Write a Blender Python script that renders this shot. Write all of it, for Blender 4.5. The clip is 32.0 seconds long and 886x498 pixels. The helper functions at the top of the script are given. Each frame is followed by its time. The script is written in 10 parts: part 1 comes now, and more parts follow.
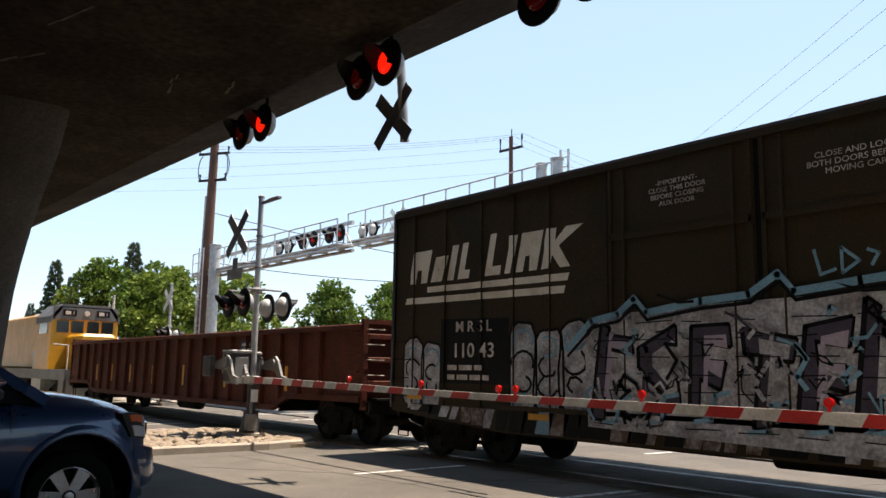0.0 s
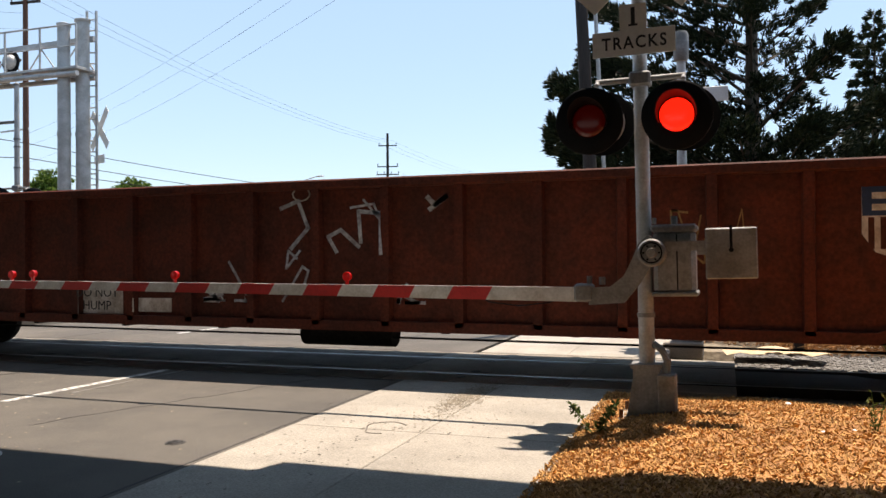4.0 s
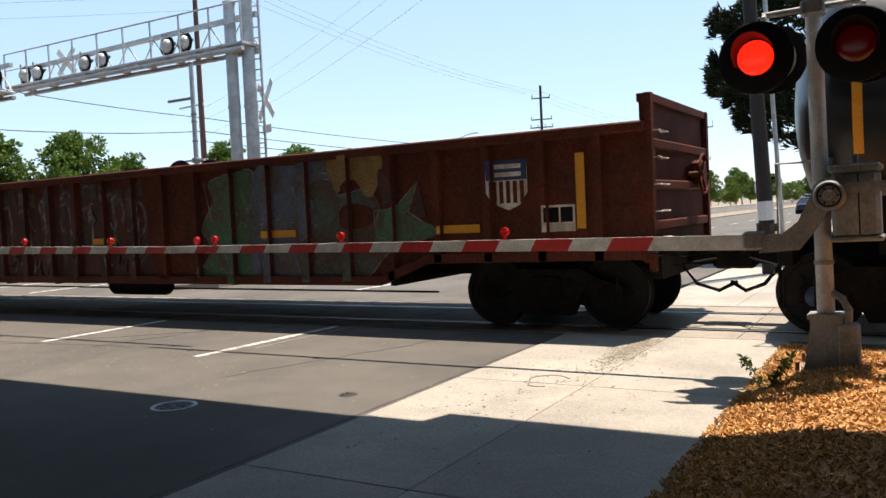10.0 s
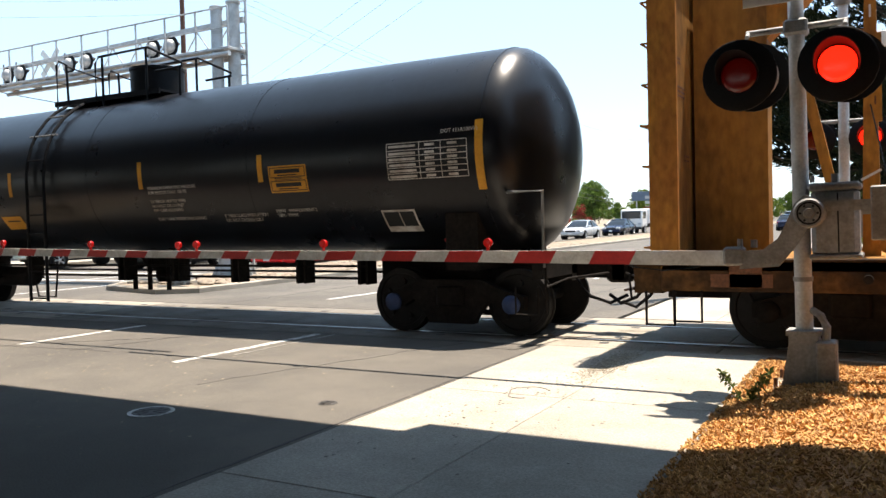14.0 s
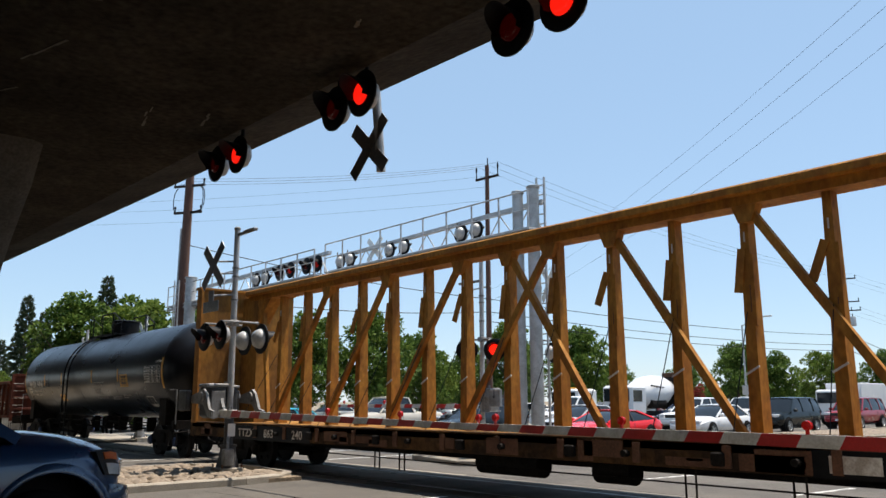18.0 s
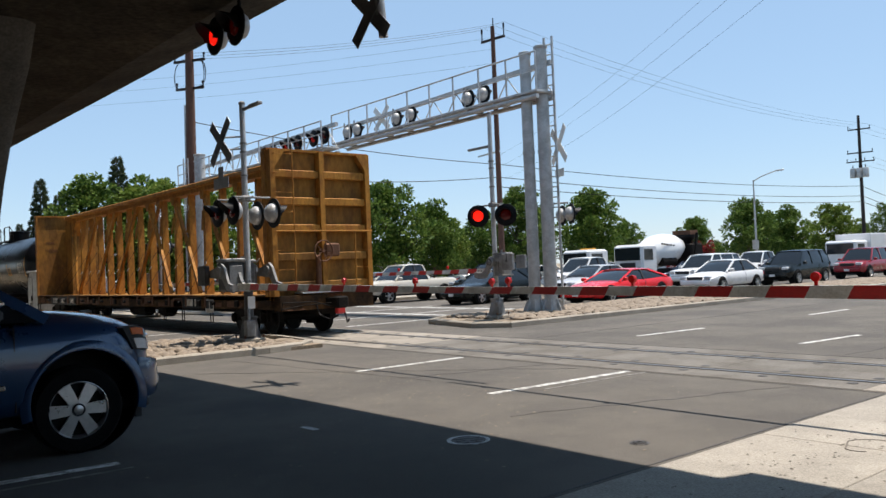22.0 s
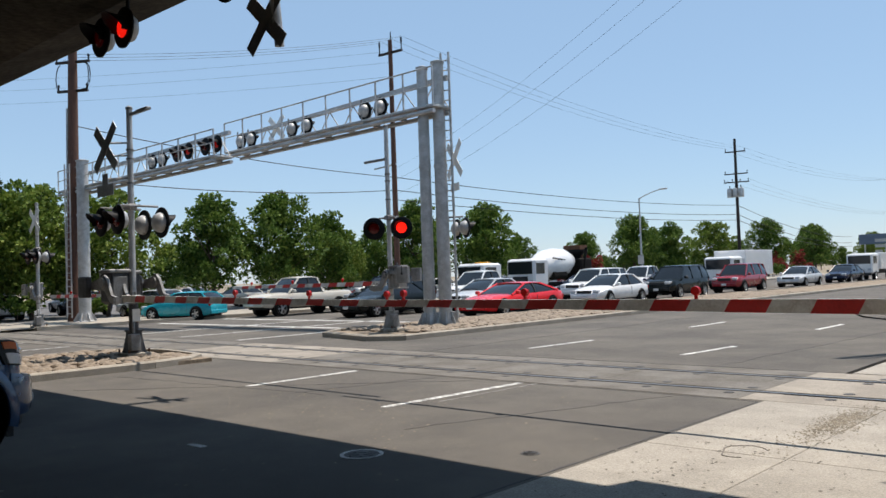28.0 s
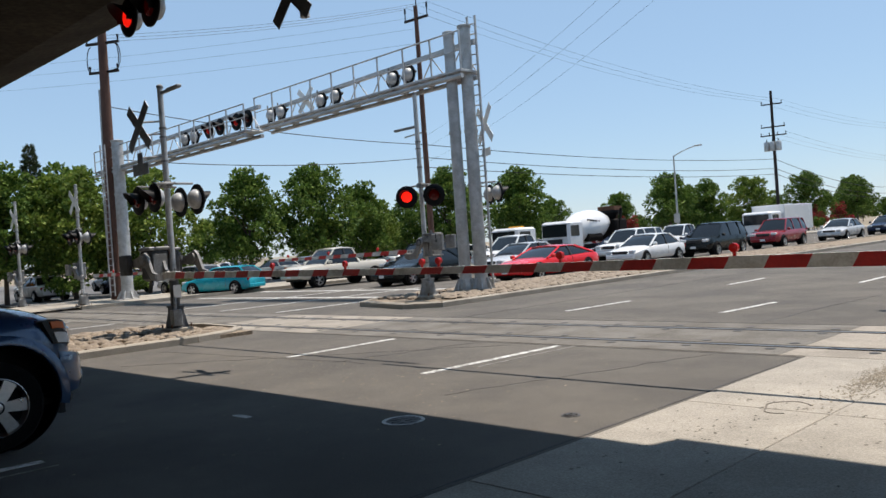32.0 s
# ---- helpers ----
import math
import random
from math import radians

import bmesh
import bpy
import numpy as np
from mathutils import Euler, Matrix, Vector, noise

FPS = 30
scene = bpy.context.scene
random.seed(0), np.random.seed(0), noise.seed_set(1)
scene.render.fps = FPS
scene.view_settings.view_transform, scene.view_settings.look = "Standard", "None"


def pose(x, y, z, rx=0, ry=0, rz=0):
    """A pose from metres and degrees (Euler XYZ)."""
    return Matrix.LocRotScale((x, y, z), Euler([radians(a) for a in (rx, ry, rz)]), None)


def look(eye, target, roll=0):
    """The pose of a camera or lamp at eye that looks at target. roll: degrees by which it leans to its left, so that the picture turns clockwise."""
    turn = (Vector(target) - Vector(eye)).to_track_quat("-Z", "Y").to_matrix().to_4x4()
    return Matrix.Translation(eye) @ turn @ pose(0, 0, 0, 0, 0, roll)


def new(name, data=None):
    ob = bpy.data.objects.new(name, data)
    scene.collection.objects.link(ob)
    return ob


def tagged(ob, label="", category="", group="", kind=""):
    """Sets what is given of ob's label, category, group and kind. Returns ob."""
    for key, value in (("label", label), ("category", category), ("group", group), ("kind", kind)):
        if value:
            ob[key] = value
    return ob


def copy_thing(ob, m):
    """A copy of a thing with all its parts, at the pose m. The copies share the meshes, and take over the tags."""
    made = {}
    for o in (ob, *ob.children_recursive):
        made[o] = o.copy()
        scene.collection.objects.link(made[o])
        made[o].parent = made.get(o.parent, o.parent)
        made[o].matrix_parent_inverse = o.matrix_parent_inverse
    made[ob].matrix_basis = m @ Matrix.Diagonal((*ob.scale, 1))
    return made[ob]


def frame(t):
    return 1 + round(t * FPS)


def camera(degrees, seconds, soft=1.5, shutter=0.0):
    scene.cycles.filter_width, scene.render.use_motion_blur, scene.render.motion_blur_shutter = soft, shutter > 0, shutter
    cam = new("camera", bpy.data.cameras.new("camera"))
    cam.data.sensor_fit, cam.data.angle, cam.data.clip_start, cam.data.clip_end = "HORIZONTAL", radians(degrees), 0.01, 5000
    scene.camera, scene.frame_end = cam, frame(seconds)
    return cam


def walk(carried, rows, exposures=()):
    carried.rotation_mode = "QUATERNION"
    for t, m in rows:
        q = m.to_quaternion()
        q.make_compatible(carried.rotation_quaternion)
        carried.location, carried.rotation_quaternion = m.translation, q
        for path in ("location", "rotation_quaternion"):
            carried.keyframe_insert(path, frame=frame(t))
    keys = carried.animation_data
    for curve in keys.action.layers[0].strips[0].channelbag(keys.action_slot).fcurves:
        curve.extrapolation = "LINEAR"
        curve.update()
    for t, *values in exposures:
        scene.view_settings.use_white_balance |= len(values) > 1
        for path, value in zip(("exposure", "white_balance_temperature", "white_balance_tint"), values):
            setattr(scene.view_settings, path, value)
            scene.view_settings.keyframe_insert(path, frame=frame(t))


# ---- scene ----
cam = camera(57.0, 32.0)

PATH = [  # seconds, tilt, lean, turn; the holder stands in one place
    (0.0, 98.54, -0.91, 50.86), (0.5, 94.52, -0.81, 52.11), (1.0, 92.4, -0.1, 52.0), (1.5, 90.79, 1.03, 51.92),
    (2.0, 90.45, 1.97, 50.83), (2.5, 90.31, 1.16, 46.16), (3.0, 90.64, 0.85, 26.51), (3.5, 90.31, 0.44, 18.94),
    (5.5, 90.39, 1.15, 33.41), (6.0, 90.16, 1.79, 45.32), (6.5, 90.18, 1.54, 49.67), (7.0, 89.43, 0.97, 50.28),
    (7.5, 89.8, 0.75, 51.76), (8.0, 88.71, 1.03, 51.28), (8.5, 88.36, 1.57, 49.47), (9.0, 89.09, 1.66, 43.73),
    (9.5, 88.24, 2.0, 40.36), (10.0, 87.44, 2.68, 30.13), (10.5, 88.24, 2.04, 19.07), (11.0, 88.0, 2.21, 18.09),
    (11.5, 88.79, 2.12, 17.11), (12.0, 88.86, 2.72, 13.91), (12.5, 88.96, 2.97, 13.76), (13.0, 89.51, 1.45, 16.8),
    (13.5, 88.98, 1.02, 23.25), (15.5, 89.1, 3.24, 41.56), (16.0, 93.92, 2.17, 46.33), (16.5, 101.36, 0.35, 51.04),
    (17.0, 102.67, 0.52, 51.8), (17.5, 104.5, 0.28, 49.77), (18.0, 100.59, 0.16, 49.44), (18.5, 97.62, 0.67, 50.74),
    (19.0, 94.06, 1.73, 50.3), (19.5, 92.4, 2.31, 48.98), (20.0, 89.49, 3.11, 45.26), (20.5, 89.45, 3.31, 47.12),
    (21.0, 90.32, 2.86, 47.47), (21.5, 90.89, 2.7, 47.65), (22.0, 91.32, 2.37, 50.38), (22.5, 91.86, 2.13, 44.4),
    (23.0, 91.86, 1.84, 31.48), (23.5, 91.88, 2.13, 23.74), (24.0, 92.23, 1.58, 21.54), (24.5, 92.92, 1.28, 18.63),
    (25.0, 95.33, 0.64, 14.21), (25.5, 94.08, 1.6, 18.92), (26.0, 92.36, 2.79, 24.48), (26.5, 92.37, 1.82, 33.85),
    (28.5, 91.43, 1.83, 44.12), (29.0, 90.79, 1.66, 45.78), (29.5, 90.33, 2.26, 46.39), (30.0, 90.54, 2.44, 45.79),
    (30.5, 90.21, 2.38, 46.27), (31.0, 90.92, 2.74, 47.3), (31.5, 90.39, 3.35, 46.22), (32.0, 89.71, 4.08, 45.45),
]

EYE = (0.0, 0.0, 1.63)
walk(cam, [(t, pose(*EYE, a, b, c)) for t, a, b, c in PATH],
     [(0.0, 0.98, 7700, 17), (2.0, 1.22, 7700, 17), (3.5, 0.85, 7500, 17), (5.5, 0.58, 7300, 16), (9.0, 0.66, 7300, 16), (10.3, 0.85, 7200, 15), (12.0, 1.2, 7300, 14), (13.5, 1.3, 7250, 13),
      (15.5, 0.8, 7200, 13), (17.0, 0.4, 6900, 13), (18.5, 0.45, 6900, 13), (20.0, 0.55, 6950, 14), (22.0, 0.34, 6750, 13), (23.5, 0.12, 6650, 12), (26.5, 0.12, 6600, 12), (28.5, 0.2, 6750, 13), (32.0, 0.2, 6750, 13)])

# ---- light ----
SUN = Vector((0.10, 0.28, 1.0)).normalized()  # towards the sun
world = bpy.data.worlds.new("sky")
scene.world = world
world.use_nodes = True
wn = world.node_tree.nodes
sky = wn.new("ShaderNodeTexSky")
sky.sky_type, sky.sun_disc = "NISHITA", False
sky.sun_elevation = math.asin(SUN.z)
sky.sun_rotation = math.atan2(SUN.x, SUN.y)
sky.air_density, sky.dust_density, sky.ozone_density = 1.0, 0.1, 2.6
wn["Background"].inputs["Strength"].default_value = 0.13
haze = wn.new("ShaderNodeMixRGB")  # thin summer haze evens the blue out from horizon to zenith
haze.inputs[0].default_value = 0.6
haze.inputs[2].default_value = (2.4, 3.85, 5.5, 1)
world.node_tree.links.new(sky.outputs[0], haze.inputs[1])
world.node_tree.links.new(haze.outputs[0], wn["Background"].inputs["Color"])
sun = new("sun", bpy.data.lights.new("sun", "SUN"))
sun.data.energy, sun.data.angle, sun.data.color = 5.0, radians(0.55), (1.0, 0.95, 0.88)
sun.matrix_world = look(SUN * 60, (0, 0, 0))

# ---- materials ----
def material(name, color, rough=0.6, metal=0.0, vary=0.15, grain=30.0, patch=1.5, bump=0.0, bump_scale=60.0,
             second=None, share=0.5, spec=0.5, clear=0.0, sharp=0.15, per_object=0.0, stretch=(1, 1, 1)):
    """A surface with grain and patches of a second colour at two scales, in metres of the object."""
    m = bpy.data.materials.new(name)
    m.use_nodes = True
    nt = m.node_tree
    nodes, links = nt.nodes, nt.links
    bsdf = nodes["Principled BSDF"]
    bsdf.inputs["Roughness"].default_value = rough
    bsdf.inputs["Metallic"].default_value = metal
    bsdf.inputs["Specular IOR Level"].default_value = spec
    bsdf.inputs["Coat Weight"].default_value = clear
    bsdf.inputs["Coat Roughness"].default_value = 0.06
    co = nodes.new("ShaderNodeTexCoord")
    mp = nodes.new("ShaderNodeMapping")
    mp.inputs["Scale"].default_value = stretch
    links.new(co.outputs["Object"], mp.inputs["Vector"])
    fine, wide = nodes.new("ShaderNodeTexNoise"), nodes.new("ShaderNodeTexNoise")
    fine.inputs["Scale"].default_value, fine.inputs["Detail"].default_value = grain, 4
    wide.inputs["Scale"].default_value, wide.inputs["Detail"].default_value = patch, 6
    wide.inputs["Roughness"].default_value = 0.65
    for n in (fine, wide):
        links.new(mp.outputs[0], n.inputs["Vector"])
    ramp = nodes.new("ShaderNodeMapRange")
    ramp.interpolation_type = "SMOOTHSTEP"
    ramp.inputs["From Min"].default_value = 0.62 - 0.25 * share - sharp
    ramp.inputs["From Max"].default_value = 0.62 - 0.25 * share + sharp
    links.new(wide.outputs["Fac"], ramp.inputs["Value"])
    mix = nodes.new("ShaderNodeMixRGB")
    mix.inputs[1].default_value = (*color, 1)
    dark = second or tuple(c * (1 - vary) for c in color)
    mix.inputs[2].default_value = (*dark, 1)
    links.new(ramp.outputs[0], mix.inputs[0])
    tone = nodes.new("ShaderNodeMixRGB")
    tone.blend_type = "OVERLAY"
    tone.inputs[0].default_value = min(1.0, vary * 2.2)
    links.new(mix.outputs[0], tone.inputs[1])
    links.new(fine.outputs["Fac"], tone.inputs[2])
    last = tone
    if per_object:
        info = nodes.new("ShaderNodeObjectInfo")
        hs = nodes.new("ShaderNodeHueSaturation")
        mr = nodes.new("ShaderNodeMapRange")
        mr.inputs["To Min"].default_value, mr.inputs["To Max"].default_value = 1 - per_object, 1 + per_object
        links.new(info.outputs["Random"], mr.inputs["Value"])
        links.new(mr.outputs[0], hs.inputs["Value"])
        links.new(tone.outputs[0], hs.inputs["Color"])
        last = hs
    links.new(last.outputs[0], bsdf.inputs["Base Color"])
    rr = nodes.new("ShaderNodeMapRange")
    rr.inputs["To Min"].default_value, rr.inputs["To Max"].default_value = max(0.02, rough - 0.12), min(1, rough + 0.12)
    links.new(wide.outputs["Fac"], rr.inputs["Value"])
    links.new(rr.outputs[0], bsdf.inputs["Roughness"])
    if bump:
        bn = nodes.new("ShaderNodeTexNoise")
        bn.inputs["Scale"].default_value, bn.inputs["Detail"].default_value = bump_scale, 3
        links.new(mp.outputs[0], bn.inputs["Vector"])
        b = nodes.new("ShaderNodeBump")
        b.inputs["Strength"].default_value, b.inputs["Distance"].default_value = 1.0, bump
        links.new(bn.outputs["Fac"], b.inputs["Height"])
        links.new(b.outputs[0], bsdf.inputs["Normal"])
    return m


def glow(name, color, strength, base=(0.3, 0.01, 0.01)):
    m = bpy.data.materials.new(name)
    m.use_nodes = True
    b = m.node_tree.nodes["Principled BSDF"]
    b.inputs["Base Color"].default_value = (*base, 1)
    b.inputs["Roughness"].default_value = 0.25
    b.inputs["Emission Color"].default_value = (*color, 1)
    b.inputs["Emission Strength"].default_value = strength
    return m


ASPHALT = material("asphalt", (0.142, 0.130, 0.113), 0.9, vary=0.42, grain=95, patch=0.45, bump=0.006, bump_scale=120, share=0.5, spec=0.12, second=(0.104, 0.097, 0.088))
CONCRETE = material("concrete", (0.375, 0.345, 0.295), 0.88, spec=0.2, vary=0.24, grain=60, patch=0.7, bump=0.003, bump_scale=120, per_object=0.07)
KERB = material("kerb concrete", (0.36, 0.32, 0.26), 0.85, vary=0.25, grain=50, patch=1.2, bump=0.003)
# soffit shade is put into this near-black deck tone; the pier is darkened too
DECK = material("shade-darkened deck concrete", (0.060, 0.050, 0.038), 0.95, spec=0.05, vary=0.4, grain=9, patch=0.5, bump=0.006, bump_scale=20)
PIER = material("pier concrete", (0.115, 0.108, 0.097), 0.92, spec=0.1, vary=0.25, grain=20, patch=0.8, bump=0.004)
PAINT = material("white road paint", (0.66, 0.66, 0.62), 0.75, vary=0.4, grain=70, patch=7, second=(0.27, 0.26, 0.24), share=0.42, sharp=0.09)
FAINT = material("nearly worn-off road paint", (0.27, 0.26, 0.235), 0.85, vary=0.4, grain=60, patch=6, second=(0.15, 0.14, 0.12), share=0.7)
SOIL = material("dry soil", (0.27, 0.22, 0.15), 0.95, vary=0.35, grain=12, patch=0.3, bump=0.03, bump_scale=8)
MULCH = material("bark mulch", (0.50, 0.25, 0.085), 0.95, vary=0.4, grain=45, patch=2.5, bump=0.03, bump_scale=40, second=(0.30, 0.14, 0.05))
RAIL = material("rail steel", (0.055, 0.043, 0.036), 0.75, 0.1, vary=0.3, grain=30, patch=4)
RAILTOP = material("polished rail head", (0.27, 0.26, 0.25), 0.38, 1.0, vary=0.1)
GALV = material("galvanised steel", (0.52, 0.52, 0.515), 0.5, 0.3, vary=0.14, grain=40, patch=3, second=(0.38, 0.375, 0.36))
BLACK = material("black paint", (0.007, 0.007, 0.008), 0.55, spec=0.15, vary=0.2, grain=50, patch=5)
STEEL = material("dirty underframe steel", (0.016, 0.013, 0.011), 0.8, 0.0, spec=0.15, vary=0.4, grain=20, patch=3)
BOXBROWN = material("dark olive boxcar paint", (0.030, 0.024, 0.012), 0.65, spec=0.2, vary=0.3, grain=30, patch=1.2, second=(0.046, 0.028, 0.013))
GONDOLA = material("oxide red gondola paint", (0.118, 0.027, 0.014), 0.7, spec=0.2, vary=0.35, grain=25, patch=1.3, second=(0.07, 0.022, 0.014))
TANK = material("black tank paint", (0.0075, 0.008, 0.011), 0.30, vary=0.25, grain=10, patch=1.0, spec=0.38, second=(0.005, 0.005, 0.006))
YELLOW = material("weathered yellow paint", (0.43, 0.195, 0.034), 0.65, spec=0.2, vary=0.28, grain=14, patch=2.2, second=(0.31, 0.125, 0.026), share=0.45, stretch=(1, 1, 0.5))
DULLYELLOW = material("grimy yellow bulkhead paint", (0.34, 0.165, 0.038), 0.75, spec=0.12, vary=0.25, grain=10, patch=1.2, second=(0.17, 0.085, 0.03), share=0.45, stretch=(1, 1, 0.45))

# ---- building blocks ----
class Geo:
    """Vertices and faces of one mesh."""

    def __init__(self):
        self.v, self.f = [], []

    def add(self, vs, fs, m=None):
        n = len(self.v)
        self.v += [tuple(m @ Vector(p)) if m else tuple(p) for p in vs]
        self.f += [tuple(i + n for i in f) for f in fs]
        return self

    def box(self, x0, x1, y0, y1, z0, z1, m=None):
        vs = [(x, y, z) for z in (z0, z1) for y in (y0, y1) for x in (x0, x1)]
        return self.add(vs, [(0, 2, 3, 1), (4, 5, 7, 6), (0, 1, 5, 4), (2, 6, 7, 3), (0, 4, 6, 2), (1, 3, 7, 5)], m)

    def chamfered(self, x0, x1, y0, y1, z0, z1, c=0.02, m=None):
        """A box whose long edges are cut back."""
        vs, fs = [], []
        for z, d in ((z0, c), (z0 + c, 0), (z1 - c, 0), (z1, c)):
            k = c if d == 0 else 0
            e = d
            vs += [(x0 + e + c, y0 + e, z), (x1 - e - c, y0 + e, z), (x1 - e, y0 + e + c, z), (x1 - e, y1 - e - c, z),
                   (x1 - e - c, y1 - e, z), (x0 + e + c, y1 - e, z), (x0 + e, y1 - e - c, z), (x0 + e, y0 + e + c, z)]
        for r in range(3):
            for i in range(8):
                j = (i + 1) % 8
                fs.append((8 * r + i, 8 * r + j, 8 * r + 8 + j, 8 * r + 8 + i))
        fs += [tuple(range(7, -1, -1)), tuple(range(24, 32))]
        return self.add(vs, fs, m)

    def tube(self, p, q, r, r2=None, n=10, caps=True):
        p, q = Vector(p), Vector(q)
        r2 = r if r2 is None else r2
        turn = (q - p).to_track_quat("Z", "Y")
        vs, fs = [], []
        for c, rad in ((p, r), (q, r2)):
            vs += [c + turn @ Vector((rad * math.cos(a), rad * math.sin(a), 0)) for a in (2 * math.pi * i / n for i in range(n))]
        fs = [(i, (i + 1) % n, n + (i + 1) % n, n + i) for i in range(n)]
        if caps:
            fs += [tuple(range(n - 1, -1, -1)), tuple(range(n, 2 * n))]
        return self.add(vs, fs)

    def path(self, pts, r, n=8):
        """A bent round bar through the points, as one skin."""
        ps = [Vector(p) for p in pts]
        vs, fs = [], []
        for i, p in enumerate(ps):
            d = (ps[min(i + 1, len(ps) - 1)] - ps[max(i - 1, 0)]).normalized()
            ref = Vector((0, 0, 1)) if abs(d.z) < 0.9 else Vector((0, 1, 0))
            if i and abs(d.z) >= 0.75 and abs(d.z) < 0.97:
                ref = last
            s = d.cross(ref).normalized()
            last = ref
            u = s.cross(d)
            vs += [p + (s * math.cos(a) + u * math.sin(a)) * r for a in (2 * math.pi * k / n for k in range(n))]
        for i in range(len(ps) - 1):
            best = min(range(n), key=lambda q: (vs[n * i] - vs[n * (i + 1) + q]).length)
            fs += [(n * i + k, n * i + (k + 1) % n, n * i + n + (k + 1 + best) % n, n * i + n + (k + best) % n) for k in range(n)]
        fs += [tuple(range(n - 1, -1, -1)), tuple(range(n * (len(ps) - 1), n * len(ps)))]
        return self.add(vs, fs)

    def beam(self, p, q, w, h, up=(0, 0, 1)):
        """A bar from p to q, w wide across up and h high along it."""
        p, q, up = Vector(p), Vector(q), Vector(up)
        d = (q - p).normalized()
        s = d.cross(up)
        s = s.normalized() if s.length > 1e-4 else Vector((1, 0, 0))
        u = s.cross(d)
        vs = [c + s * (a * w / 2) + u * (b * h / 2) for c in (p, q) for a, b in ((-1, -1), (1, -1), (1, 1), (-1, 1))]
        return self.add(vs, [(0, 3, 2, 1), (4, 5, 6, 7), (0, 1, 5, 4), (1, 2, 6, 5), (2, 3, 7, 6), (3, 0, 4, 7)])

    def prism(self, outline, axis, a, b):
        """An outline in the other two axes, drawn out from a to b along axis (0, 1 or 2)."""
        def put(c, p):
            q = list(p)
            q.insert(axis, c)
            return tuple(q)
        n = len(outline)
        vs = [put(a, p) for p in outline] + [put(b, p) for p in outline]
        fs = [(i, (i + 1) % n, n + (i + 1) % n, n + i) for i in range(n)] + [tuple(range(n - 1, -1, -1)), tuple(range(n, 2 * n))]
        return self.add(vs, fs)

    def lathe(self, profile, n=20, m=None, caps=True):
        """A profile of (radius, height) turned round z."""
        vs, fs = [], []
        for r, h in profile:
            vs += [(r * math.cos(2 * math.pi * i / n), r * math.sin(2 * math.pi * i / n), h) for i in range(n)]
        for k in range(len(profile) - 1):
            fs += [(n * k + i, n * k + (i + 1) % n, n * k + n + (i + 1) % n, n * k + n + i) for i in range(n)]
        if caps:
            fs += [tuple(range(n - 1, -1, -1)), tuple(range(n * (len(profile) - 1), n * len(profile)))]
        return self.add(vs, fs, m)

    def quad(self, a, b, c, d):
        return self.add([a, b, c, d], [(0, 1, 2, 3)])


def mesh_of(geo, name, mat, smooth=0, weld=False):
    me = bpy.data.meshes.new(name)
    me.from_pydata(geo.v, [], geo.f)
    bm = bmesh.new()
    bm.from_mesh(me)
    if weld:
        bmesh.ops.remove_doubles(bm, verts=bm.verts, dist=1e-4)
    bmesh.ops.recalc_face_normals(bm, faces=bm.faces)
    if smooth:
        for fc in bm.faces:
            fc.smooth = True
        for e in bm.edges:
            if len(e.link_faces) == 2 and e.calc_face_angle(0) > radians(smooth):
                e.smooth = False
    bm.to_mesh(me)
    bm.free()
    me.materials.append(mat)
    return me


def part(name, geo, mat, parent=None, label="", smooth=0, at=None, weld=False):
    """One mesh object, under a thing or a part."""
    ob = new(name, mesh_of(geo, name, mat, smooth, weld))
    if parent:
        ob.parent = parent
    if at:
        ob.matrix_basis = at
    if label:
        ob["label"] = label
    return ob


def thing(name, label, category, at=None, group=""):
    ob = new(name)
    ob.empty_display_size = 0.2
    if at:
        ob.matrix_basis = at
    return tagged(ob, label, category, group)


def setting(name, geo, mat, label="", category="", smooth=0):
    return tagged(part(name, geo, mat, smooth=smooth), label, category, kind="structure")

# ---- ground, road, median, pavement, track ----
def sheet(name, x0, x1, y0, y1, z, mat, label, category, nx=1, ny=1, rough=0.0):
    g = Geo()
    for j in range(ny + 1):
        for i in range(nx + 1):
            x, y = x0 + (x1 - x0) * i / nx, y0 + (y1 - y0) * j / ny
            g.v.append((x, y, z + rough * noise.noise(Vector((x * 0.7, y * 0.7, 3)))))
    g.f = [(j * (nx + 1) + i, j * (nx + 1) + i + 1, (j + 1) * (nx + 1) + i + 1, (j + 1) * (nx + 1) + i) for j in range(ny) for i in range(nx)]
    return setting(name, g, mat, label, category, smooth=60)


g = Geo()
for y, z in ((-900, -0.06), (8.55, -0.06), (8.75, -0.45), (14.2, -0.45), (14.45, -0.06), (4000, -0.06)):
    g.v += [(-2600, y, z), (2600, y, z)]
g.f = [(2 * k, 2 * k + 1, 2 * k + 3, 2 * k + 2) for k in range(5)]
setting("ground", g, SOIL, "dry bare soil with thin yellow grass", "ground")
# the carriageway is a slab with a top at zero
road = setting("road", Geo().box(-35.0, -3.95, -120, 900, -0.2, 0.0), ASPHALT, "worn grey asphalt road with patches", "road")
# solid line along the shaded kerb lane and lane dashes
def stripe(x0, x1, y0, y1, name="lane_marking"):
    g = Geo().box(x0, x1, y0, y1, 0.0, 0.004)
    return part(name, g, PAINT, road)


def dash(x, y0, y1, drift=0.0, w=0.12, mat=PAINT):
    """A lane dash that drifts sideways along the road's slight bend."""
    x1 = x + drift * (y1 - y0)
    return part("lane_marking", Geo().prism([(x - w / 2, y0), (x + w / 2, y0), (x1 + w / 2, y1), (x1 - w / 2, y1)], 2, 0.0, 0.004), mat, road)


